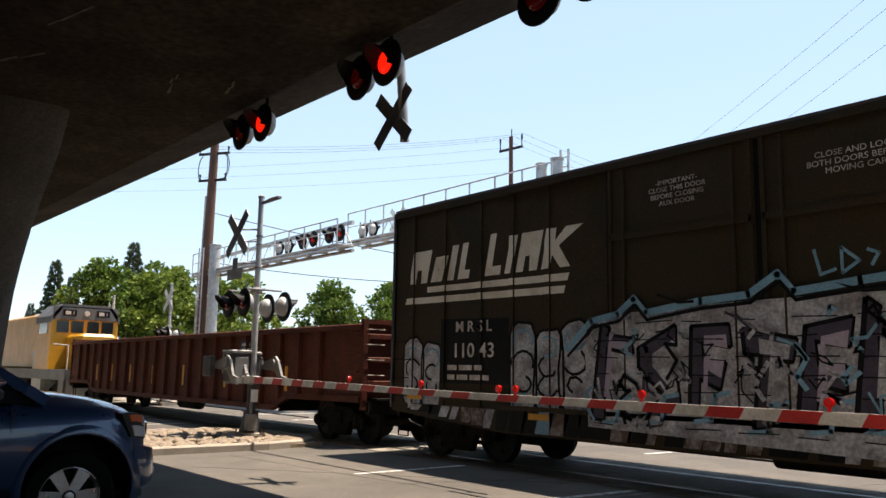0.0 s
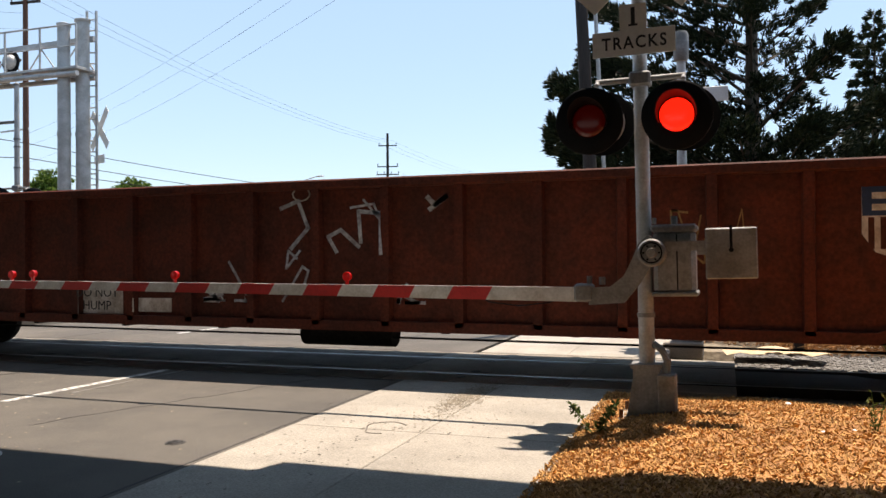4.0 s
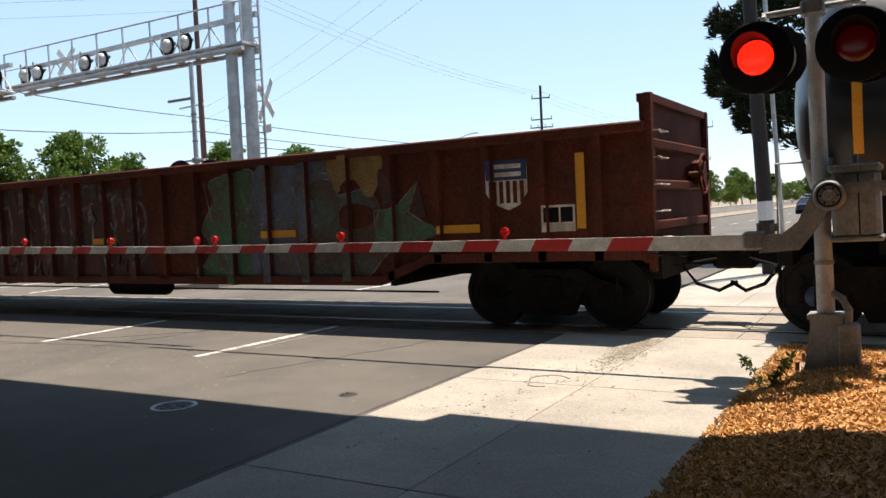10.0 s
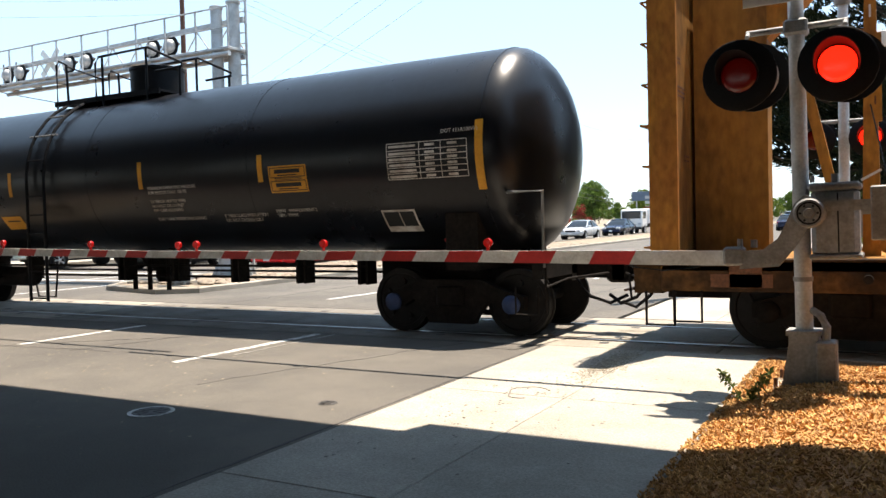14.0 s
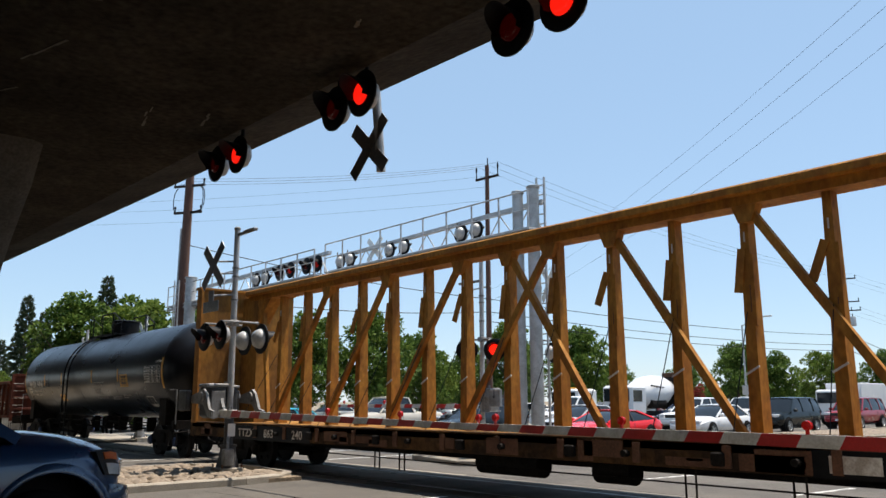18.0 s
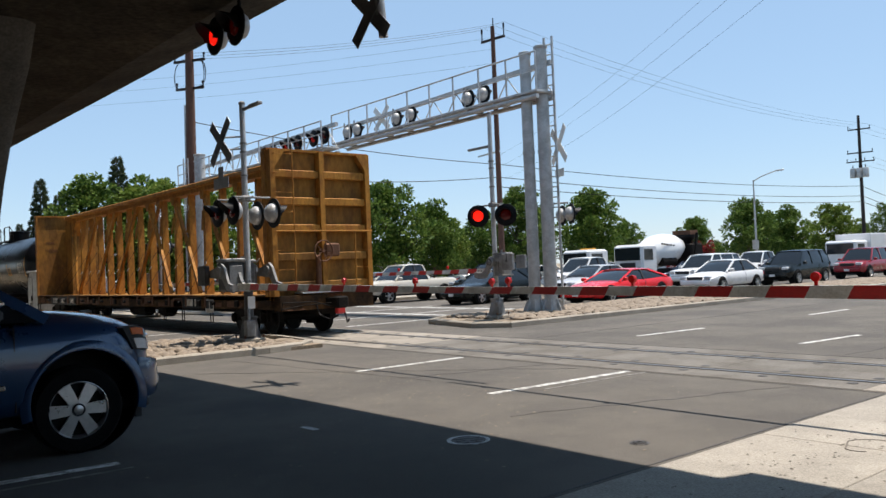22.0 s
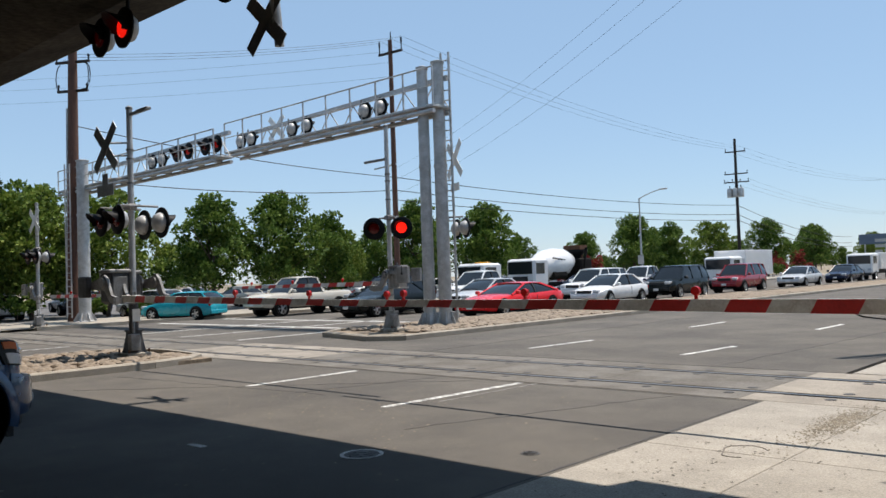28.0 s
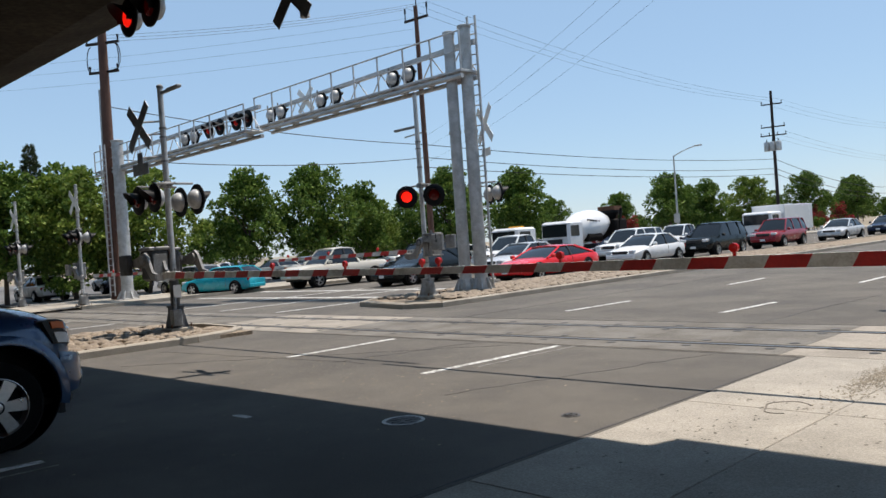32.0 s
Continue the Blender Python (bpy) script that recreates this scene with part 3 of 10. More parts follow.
def crossbuck(parent, x, y, z, back=False, lettered=True, half=0.66, w=0.24, mat=None, turn=0):
    m = pose(x, y, z, 0, 0, (180 if back else 0) + turn)
    blades = []
    for k, (a, words) in enumerate(((-43, (("RAIL", -0.39), ("ROAD", 0.39))), (43, (("CROSSING", 0),)))):
        t = m @ pose(0, -0.012 * k, 0, 0, 0, 0) @ pose(0, 0, 0, 0, -a, 0)
        b = part("crossbuck_blade", Geo().chamfered(-half, half, -0.005, 0.005, -w / 2, w / 2, 0.002), mat or WHITE, parent, "metallic crossbuck blade darkened as in shade" if mat else "white reflective crossbuck blade", at=t)
        if lettered:
            for word, off in words:
                writing("lettering", word, w * 0.80, pose(off, -0.009, 0, 90, 0, 0), INK, b, wide=0.92, bold=0.008)
        blades.append(b)
    return blades


def gate_arm(parent, x0, y0, z0, x1, y1, z1, lamps, h0=0.14, h1=0.09, first=0.62):
    """Tapered striped barrier arm; its stripes lean."""
    L = math.hypot(x1 - x0, y1 - y0)
    m = Matrix.Translation((x0, y0, z0)) @ Matrix.Rotation(math.atan2(y1 - y0, x1 - x0), 4, "Z") @ Matrix.Rotation(-math.atan2(z1 - z0, L), 4, "Y")
    def height(u):
        return h0 + (h1 - h0) * u / L
    core = Geo()
    vs = [(u, v, s * height(u) / 2) for u in (0, L) for v in (-0.018, 0.018) for s in (-1, 1)]
    core.add(vs, [(0, 1, 3, 2), (4, 6, 7, 5), (0, 4, 5, 1), (2, 3, 7, 6), (0, 2, 6, 4), (1, 5, 7, 3)])
    arm = part("gate_arm", core, ARMWHITE, parent, "red and white striped barrier arm", at=m)
    u, lean = first, 0.035 * (-1 if x1 < x0 else 1)
    while u < L - 0.25:
        g = Geo()
        for s in (-1, 1):
            a, b = u, min(u + 0.41, L - 0.02)
            y = s * 0.0195
            g.add([(a - lean, y, -height(a) / 2), (b - lean, y, -height(b) / 2), (b + lean, y, height(b) / 2), (a + lean, y, height(a) / 2)], [(0, 1, 2, 3)])
        part("stripe", g, REDPAINT, arm)
        u += 0.82
    for d in lamps:
        h = height(d) / 2
        g = Geo().tube((d, 0, h), (d, 0, h + 0.05), 0.02, n=8)
        g.lathe([(0.02, -0.03), (0.046, -0.025), (0.05, 0), (0.046, 0.025), (0.02, 0.03)], 14, Matrix.Translation((d, 0, h + 0.085)) @ Matrix.Rotation(radians(90), 4, "X"))
        part("arm_lamp", g, ARMLENS, arm, "small red lamp on the arm", smooth=40)
    return arm


def crossing_gate(name, at, side, arm_length, label, arm_z=1.25, mirror_back=True, sign=True, lamps=(), lettered=True, arm_rise=0.0, top=5.3,
                  lit=True, arm_y=-0.2, xb=True, sheet_mat=None, lamp_turn=0, lamp_at=(0.0, 2.93), first=0.62, stand=0.0, group="crossing gates"):
    """A flasher mast with gate. side -1: the arm reaches towards -x."""
    th = thing(name, label, "crossing gate", at, group)
    part("foundation", Geo().chamfered(-0.27, 0.27, -0.27, 0.27, -0.12, 0.05, 0.02), KERB, th)
    g = Geo()
    vs = []
    for z, w in ((0.05, 0.19), (0.08, 0.18), (0.42, 0.125), (0.50, 0.125), (0.50, 0.145), (0.54, 0.145)):
        vs += [(-w, -w, z), (w, -w, z), (w, w, z), (-w, w, z)]
    g.add(vs, [(4 * k + i, 4 * k + (i + 1) % 4, 4 * k + 4 + (i + 1) % 4, 4 * k + 4 + i) for k in range(5) for i in range(4)] + [(3, 2, 1, 0), (20, 21, 22, 23)])
    base = part("mast_base", g, ALU, th, "cast aluminium mast base")
    part("junction_box", Geo().chamfered(0.10, 0.27, -0.2, 0.02, 0.1, 0.46, 0.015), ALU, base)
    part("conduit", Geo().path([(0.18, -0.1, 0.44), (0.19, -0.1, 0.58), (0.14, -0.08, 0.68), (0.07, -0.03, 0.72)], 0.035), ALU, base)
    for sx in (-1, 1):
        for sy in (-1, 1):
            part("anchor_bolt", Geo().tube((sx * 0.23, sy * 0.23, 0.05), (sx * 0.23, sy * 0.23, 0.13), 0.018, n=6), RUST, base)
    part("mast", Geo().tube((0, 0, 0.5), (0, 0, top), 0.075, 0.062, n=18), GALV, th, "weathered tubular mast", smooth=40)
    part("mast_cap", Geo().lathe([(0.075, 0), (0.075, 0.05), (0.04, 0.08), (0.005, 0.085)], 16, Matrix.Translation((0, 0, top))), ALU, th, smooth=40)
    if xb:
        crossbuck(th, 0, -0.10 - stand, 4.42 + 0.2 * stand, lettered=lettered, mat=sheet_mat)
        if stand:
            for z in (4.68, 4.4, 3.9):
                part("stand_off", Geo().tube((0, 0, z), (0, -0.08 - stand, z - 0.06), 0.022, n=8), ALU, th)
    for z in (4.32, 4.52, 3.78, 3.30, 1.0):
        part("band_clamp", Geo().tube((0, 0, z - 0.02), (0, 0, z + 0.02), 0.084, n=18), ALU, th, smooth=40)
    if sign:
        s1 = part("track_count_sign", Geo().add([(u, v, w) for v in (-0.105 - stand, -0.095 - stand) for u, w in ((-0.43, 3.47), (0.34, 3.47), (0.34, 3.71), (0.08, 3.71), (0.08, 3.955), (-0.17, 3.955), (-0.17, 3.71), (-0.43, 3.71))],
             [(0, 1, 2, 3, 4, 5, 6, 7), (15, 14, 13, 12, 11, 10, 9, 8)] + [(i, (i + 1) % 8, 8 + (i + 1) % 8, 8 + i) for i in range(8)]), sheet_mat or WHITE, th, "small metallic sign darkened as in shade" if sheet_mat else "white sign with black lettering")
        if lettered:
            writing("lettering", "TRACKS", 0.165, pose(-0.04, -0.108, 3.585, 90), INK, s1, wide=0.86, bold=0.003, spaced=1.22)
            writing("numeral", "1", 0.22, pose(-0.045, -0.108, 3.83, 90), INK, s1, bold=0.008)
            part("numeral_foot", Geo().box(-0.088, -0.002, -0.109, -0.107, 3.745, 3.765), INK, s1)
    cross = part("lamp_crossarm", Geo().tube((-0.42, -0.02, 3.25), (0.42, -0.02, 3.25), 0.028, n=10).tube((-0.40, -0.02, 3.25), (-0.40, -0.12, 3.2), 0.022).tube((0.40, -0.02, 3.25), (0.40, -0.12, 3.2), 0.022), ALU, th, smooth=40)
    part("crossarm_clamp", Geo().chamfered(-0.1, 0.1, -0.1, 0.1, 3.18, 3.32, 0.02), ALU, th)
    for k, x in enumerate((-0.40, 0.40)):
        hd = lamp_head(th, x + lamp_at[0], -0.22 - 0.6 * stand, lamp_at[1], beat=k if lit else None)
        if stand:
            part("lamp_arm", Geo().tube((x, 0.24 + 0.4 * stand, 3.24), (x, -0.24 - 0.6 * stand, 3.24), 0.025, n=8).tube((x, -0.24 - 0.6 * stand, 3.24), (x, -0.2 - 0.6 * stand, 3.0), 0.02, n=8), ALU, th)
        if lamp_turn:
            hd.matrix_basis = pose(0, 0, 0, 0, 0, lamp_turn) @ hd.matrix_basis
        if mirror_back:
            lamp_head(th, x, 0.22 + 0.6 * stand, 2.89, back=True, r=0.32 + 0.05 * stand)
    # gate mechanism on the mast
    s = -side
    mech = part("gate_mechanism", Geo().chamfered(min(0.09 * s, 0.47 * s), max(0.09 * s, 0.47 * s), -0.16, 0.24, 1.20, 1.80, 0.04), ALU, th, "grey cast gate mechanism box")
    part("mechanism_lid", Geo().chamfered(min(0.07 * s, 0.49 * s), max(0.07 * s, 0.49 * s), -0.18, 0.26, 1.78, 1.85, 0.02), ALU, mech)
    part("seam", Geo().box(min(0.30 * s, 0.312 * s), max(0.30 * s, 0.312 * s), -0.164, -0.158, 1.24, 1.76), BLACK, mech)
    part("base_flange", Geo().chamfered(min(0.07 * s, 0.49 * s), max(0.07 * s, 0.49 * s), -0.18, 0.26, 1.18, 1.225, 0.012), ALU, mech)
    part("lid_lug", Geo().tube((0.28 * s, 0, 1.85), (0.28 * s, 0, 1.93), 0.03, n=8), ALU, mech)
    part("lid_lug", Geo().tube((0.1 * s, -0.05, 1.86), (0.1 * s, -0.05, 1.92), 0.02, n=8), ALU, mech)
    pv = part("pivot", Geo().lathe([(0.13, 0), (0.13, 0.04), (0.11, 0.055), (0.06, 0.055), (0.05, 0.075), (0.01, 0.075)], 22, pose(0.09 * s, -0.18, 1.59, 90)), ALU, mech, "round pivot cover", smooth=40)
    part("pivot_groove", Geo().lathe([(0.085, 0.056), (0.10, 0.056), (0.10, 0.058), (0.085, 0.058)], 22, pose(0.09 * s, -0.275, 1.59, 90), caps=False), BLACK, pv)
    part("pivot_hub", Geo().lathe([(0.13, 0), (0.13, 0.03), (0.115, 0.055), (0.05, 0.055), (0.04, 0.08), (0.01, 0.08)], 22, pose(0.09 * s, -0.275, 1.59, 90)), ALU, pv, smooth=40)
    for q in range(6):
        part("bolt", Geo().tube((0.09 * s + 0.07 * math.cos(q * 1.047), -0.33, 1.59 + 0.07 * math.sin(q * 1.047)), (0.09 * s + 0.07 * math.cos(q * 1.047), -0.345, 1.59 + 0.07 * math.sin(q * 1.047)), 0.011, n=6), STEEL, pv)
    curve = [(0.14 * s, 1.72), (0.16 * s, 1.57), (0.06 * s, 1.44), (-0.03 * s, 1.30), (-0.17 * s, 1.13), (-0.50 * s, 1.11), (-0.50 * s, 1.27), (-0.30 * s, 1.28), (-0.17 * s, 1.38), (-0.08 * s, 1.56), (-0.03 * s, 1.68), (0.05 * s, 1.75)]
    part("arm_bracket", Geo().prism(curve, 1, -0.27, -0.20), ALU, mech, "curved arm bracket")
    part("arm_adapter", Geo().chamfered(min(-0.64 * s, -0.46 * s), max(-0.64 * s, -0.46 * s), -0.28, -0.12, 1.14, 1.31, 0.02).tube((-0.5 * s, -0.2, 1.30), (-0.5 * s, -0.2, 1.38), 0.025, n=8).tube((-0.38 * s, -0.2, 1.30), (-0.38 * s, -0.2, 1.37), 0.03, n=8), ALU, mech)
    part("counterweight_arm", Geo().box(min(0.1 * s, 0.66 * s), max(0.1 * s, 0.66 * s), -0.26, -0.21, 1.60, 1.69), ALU, mech)
    part("counterweight_arm", Geo().box(min(0.1 * s, 0.66 * s), max(0.1 * s, 0.66 * s), 0.26, 0.31, 1.56, 1.66), ALU, mech)
    part("counterweight", Geo().chamfered(min(0.56 * s, 1.0 * s), max(0.56 * s, 1.0 * s), -0.30, -0.19, 1.34, 1.80, 0.012), ALU, mech, "square steel counterweight")
    part("counterweight", Geo().chamfered(min(0.60 * s, 0.96 * s), max(0.60 * s, 0.96 * s), 0.24, 0.34, 1.38, 1.76, 0.012), ALU, mech, "square steel counterweight")
    part("counterweight_slot", Geo().box(0.78 * s - 0.012, 0.78 * s + 0.012, -0.303, -0.30, 1.62, 1.82).tube((0.78 * s, -0.33, 1.60), (0.78 * s, -0.29, 1.60), 0.022, n=8), BLACK, mech)
    if arm_length:
        x0 = -0.52 * s
        gate_arm(th, x0, arm_y, arm_z, x0 + side * arm_length, arm_y, arm_z + arm_rise, lamps, first=first)
    part("cable", Geo().path([(-0.7 * s, -0.2, 1.2), (-0.9 * s, -0.2, 1.13), (-1.2 * s, -0.2, 1.10), (-1.5 * s, -0.2, 1.14), (-1.62 * s, -0.2, 1.2)], 0.008, n=5), BLACK, th)
    return th


near = crossing_gate("crossing_gate", pose(-0.715, 8.0, 0.03, 0, -0.9, 0), -1, 7.6, "grey crossing gate mast with red flashers and lowered striped arm", lamps=(2.53, 4.70, 6.78), arm_rise=0.185, arm_z=1.205, lamp_at=(-0.06, 2.85), first=0.97)
med_near = crossing_gate("crossing_gate", pose(-17.3, 8.5, 0.16), 1, 8.5, "crossing gate mast with lowered arm in the stony median", lamps=(4.3, 6.4, 8.2), arm_z=1.24, arm_rise=-0.13, arm_y=-0.5,
                         lit=False, lettered=False, top=5.42, sheet_mat=DARKPLATE, stand=0.45)
DARKCAST = material("dark grey cast metal", (0.055, 0.055, 0.058), 0.6, vary=0.3, grain=30, patch=4, second=(0.03, 0.028, 0.026))
# mast base and mechanism take the darker tone here
for ob in med_near.children:
    if ob.name.split(".")[0] in ("mast_base", "gate_mechanism"):
        ob.data.materials[0] = DARKCAST
case = part("mechanism_case", Geo().chamfered(-0.42, 0.06, -0.55, -0.09, 1.12, 1.84, 0.06), DARKCAST, med_near, "dark cast mechanism case")
part("case_lid", Geo().chamfered(-0.44, 0.08, -0.57, -0.07, 1.80, 1.88, 0.02), ALU, case)
part("case_door", Geo().chamfered(0.06, 0.08, -0.48, -0.16, 1.25, 1.72, 0.008), ALU, case)
for y in (-0.82, 0.36):
    part("counterweight_plate", Geo().chamfered(-0.92, -0.48, y, y + 0.12, 1.28, 1.74, 0.02), DARKCAST, med_near, "dark steel counterweight")
    part("side_arm", Geo().prism([(-0.6, 1.46), (0.1, 1.42), (0.36, 1.16), (0.62, 1.12), (0.62, 1.28), (0.42, 1.32), (0.22, 1.66), (0.08, 1.76), (-0.1, 1.7), (-0.6, 1.60)], 1, y + 0.13, y + 0.19), ALU, med_near, "pale curved side arm")
    part("hub", Geo().tube((0.05, y + 0.08, 1.58), (0.05, y + 0.24, 1.58), 0.11, n=18), ALU, med_near, smooth=40)
part("arm_yoke", Geo().box(0.5, 0.6, -0.72, 0.52, 1.14, 1.26), ALU, med_near)
part("lower_sleeve", Geo().tube((0, 0, 0.3), (0, 0, 1.15), 0.105, 0.1, n=18), DARKCAST, med_near, smooth=40)
part("tag_plate", Geo().chamfered(0.108, 0.116, -0.08, 0.10, 0.72, 1.0, 0.003), WHITE, med_near, "small white tag")
part("top_bracket", Geo().beam((0, 0, 5.3), (0.7, 0.1, 5.35), 0.06, 0.06).chamfered(0.25, 0.75, 0.02, 0.14, 5.32, 5.38, 0.01), ALU, med_near)
med_far = crossing_gate("crossing_gate", pose(-17.3, 16.3, 0.15), -1, 8.2, "crossing gate mast at the far tip of the median", lamps=(2.0, 4.6, 7.0), arm_z=1.34, arm_y=0.3,
                        mirror_back=False, sign=False, lettered=False, top=5.9, xb=False, lamp_turn=38)
part("top_bracket", Geo().chamfered(-0.95, 0.02, -0.06, 0.02, 4.93, 5.0, 0.01), ALU, med_far)
crossing_gate("crossing_gate", pose(-35.4, 13.3, 0.12), 1, 7.8, "crossing gate mast across the road", lamps=(2.0, 4.6, 7.0), lit=False, lettered=False, top=5.1, sign=False, arm_y=0.3)
crossing_gate("crossing_gate", pose(-43.6, 13.4, 0.0), 1, 0, "crossing gate mast beside the far pavement", lit=False, lettered=False, top=5.2, sign=False)


def flasher_mast(at):
    """The mast beyond the rails on the camera's pavement."""
    th = thing("flasher_mast", "galvanised flasher mast with two red lamps beside the track", "crossing signal", at)
    part("foundation", Geo().chamfered(-0.32, 0.32, -0.32, 0.32, -0.15, 0.12, 0.02), KERB, th)
    part("mast_base", Geo().lathe([(0.3, 0.1), (0.26, 0.14), (0.17, 0.5), (0.17, 0.56), (0.10, 0.6)], 4, pose(0, 0, 0, 0, 0, 45)), ALU, th)
    part("junction_box", Geo().chamfered(0.12, 0.34, -0.25, 0.0, 0.14, 0.55, 0.02), ALU, th)
    part("mast", Geo().tube((0, 0, 0.5), (0, 0, 5.0), 0.085, 0.075, n=18), GALV, th, smooth=40)
    part("bell", Geo().lathe([(0.105, 4.86), (0.125, 4.9), (0.125, 5.3), (0.10, 5.36), (0.01, 5.37)], 18), ALU, th, "grey electronic bell", smooth=40)
    part("crossarm", Geo().tube((-0.42, 0, 3.05), (0.42, 0, 3.05), 0.03), ALU, th)
    part("sign_edge", Geo().chamfered(0.35, 0.75, 0.03, 0.05, 4.15, 4.4, 0.005), WHITE, th)
    for k, x in enumerate((-0.41, 0.37)):
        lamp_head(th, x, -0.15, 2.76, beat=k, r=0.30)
        lamp_head(th, x, 0.2, 2.85, back=True, r=0.30)
    part("gate_mechanism", Geo().chamfered(-0.05, 0.45, 0.1, 0.5, 1.2, 1.8, 0.05), ALU, th)
    return th


flasher_mast(pose(-0.7, 14.4, 0.0))


def signal_bridge(name, label, x_post, x_end, y, z_deck, posts, lamps, z_rail, post_r):
    """A cantilever with a walkway: masts, deck, chords, bracing, hand rail and lamps."""
    th = thing(name, label, "signal cantilever", None, "signal cantilevers")
    a, b = min(x_post, x_end), max(x_post, x_end)
    for px, py, top, r in posts:
        mst = part("mast", Geo().tube((px, py, 0.4), (px, py, top), r, r * 0.92, n=22), GALV, th, "thick white-grey mast", smooth=40)
        part("mast_cap", Geo().lathe([(r, 0), (r * 1.06, 0.02), (r * 1.06, 0.08), (r * 0.5, 0.12), (0.01, 0.125)], 20, Matrix.Translation((px, py, top))), GALV, mst, smooth=40)
        foot = part("mast_foot", Geo().lathe([(r * 1.9, 0.05), (r * 1.9, 0.12), (r * 1.25, 0.16), (r * 1.05, 0.5)], 22, Matrix.Translation((px, py, 0))), GALV, mst)
        for i in range(8):
            q = radians(45 * i)
            part("foot_rib", Geo().beam((px + r * math.cos(q), py + r * math.sin(q), 0.5), (px + 1.8 * r * math.cos(q), py + 1.8 * r * math.sin(q), 0.14), 0.03, 0.12), GALV, mst)
        for z in (2.0, 3.4, 5.1):
            part("band", Geo().tube((px, py, z), (px, py, z + 0.1), r * 1.04, n=22), GALV, mst, smooth=40)
    part("walkway", Geo().chamfered(a, b, y - 0.42, y + 0.42, z_deck - 0.05, z_deck + 0.03, 0.01), GALV, th, "steel grating walkway")
    for dy in (-0.36, 0.36):
        part("lower_chord", Geo().tube((a, y + dy, z_deck - 0.18), (b, y + dy, z_deck - 0.18), 0.075, n=12), GALV, th, smooth=40)
    part("top_chord", Geo().beam((a + 0.3, y + 0.32, z_deck + 0.75), (b, y + 0.32, z_deck + 0.95), 0.13, 0.14), GALV, th)
    n = max(6, round((b - a) / 1.25))
    for i in range(n + 1):
        x = a + (b - a) * i / n
        part("rail_post", Geo().box(x - 0.022, x + 0.022, y - 0.42, y - 0.375, z_deck, z_rail), GALV, th)
        if i < n:
            x2 = a + (b - a) * (i + 0.5) / n
            x3 = a + (b - a) * (i + 1) / n
            part("brace", Geo().tube((x, y + 0.32, z_deck), (x2, y + 0.32, z_deck + 0.8), 0.022, n=6).tube((x2, y + 0.32, z_deck + 0.8), (x3, y + 0.32, z_deck), 0.022, n=6), GALV, th)
            part("cross_bearer", Geo().box(x2 - 0.04, x2 + 0.04, y - 0.36, y + 0.36, z_deck - 0.16, z_deck - 0.05), GALV, th)
    part("hand_rail", Geo().tube((a, y - 0.4, z_rail), (b, y - 0.4, z_rail), 0.028, n=8), GALV, th)
    part("mid_rail", Geo().tube((a, y - 0.4, (z_rail + z_deck) / 2), (b, y - 0.4, (z_rail + z_deck) / 2), 0.02, n=8), GALV, th)
    for x, back, beat in lamps:
        part("lamp_stem", Geo().tube((x, y, z_deck), (x, y, z_deck + 0.85), 0.03, n=8), ALU, th)
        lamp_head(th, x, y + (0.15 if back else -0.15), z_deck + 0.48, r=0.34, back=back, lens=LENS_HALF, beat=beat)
    return th


def ladder(parent, x, y, z0, z1, dx=0.0, dy=0.32):
    part("ladder_rail", Geo().beam((x, y, z0), (x, y, z1), 0.06, 0.05), GALV, parent)
    part("ladder_rail", Geo().beam((x + dx, y + dy, z0), (x + dx, y + dy, z1), 0.06, 0.05), GALV, parent)
    for k in range(int((z1 - z0) / 0.32)):
        part("rung", Geo().tube((x, y, z0 + 0.2 + 0.32 * k), (x + dx, y + dy, z0 + 0.2 + 0.32 * k), 0.022, n=6), GALV, parent)


right_bridge = signal_bridge("signal_cantilever", "white-grey signal cantilever with walkway on twin masts in the median", -17.3, -29.1, 18.75, 7.0,
                             [(-18.0, 18.62, 8.25, 0.19), (-17.58, 18.9, 8.4, 0.21)],
                             [(x, True, None) for x in (-20.29, -21.1, -24.36, -25.28, -28.0, -28.75)], 8.2, 0.2)
ladder(right_bridge, -17.51, 19.0, 0.3, 8.75, 0.28, 0.06)
crossbuck(right_bridge, -26.7, 19.2, 7.75, back=True, lettered=False)
crossbuck(right_bridge, -17.4, 19.35, 5.36, back=True, lettered=False, turn=-26, half=0.78, w=0.26)
part("sign", Geo().chamfered(-0.35, 0.35, -0.01, 0.01, 4.35, 4.6, 0.004), WHITE, right_bridge, at=pose(-17.4, 19.35, 0, 0, 0, -26))
for s in (-0.36, 0.36):
    hd = lamp_head(right_bridge, 0, 0, 0, back=True)
    hd.matrix_basis = pose(-17.28 + s * 0.90, 19.45 - s * 0.44, 3.15, 90, 0, 154)
part("lamp_crossarm", Geo().tube((-17.55, 19.0, 3.5), (-17.05, 19.3, 3.5), 0.03), ALU, right_bridge)
left_bridge = signal_bridge("signal_cantilever", "white-grey signal cantilever with walkway on one thick mast across the road", -41.4, -27.1, 17.0, 6.5,
                            [(-38.6, 16.6, 7.65, 0.28)],
                            [(-27.24, False, 1), (-28.07, False, 0), (-29.33, False, 1), (-30.24, False, 0), (-32.0, True, None), (-32.85, True, None)], 7.5, 0.3)
ladder(left_bridge, -39.1, 16.2, 0.3, 7.6, -0.3, -0.1)

# the near cantilever, hidden behind the deck's edge but for its lamps and crossbuck
near_bridge = thing("near_signal_cantilever", "dark flasher lamps and crossbuck hanging at the overpass edge", "signal cantilever")
part("arm", Geo().tube((-20.0, 7.25, 8.0), (-4.0, 7.25, 8.0), 0.15, n=14), GALV, near_bridge, smooth=40)
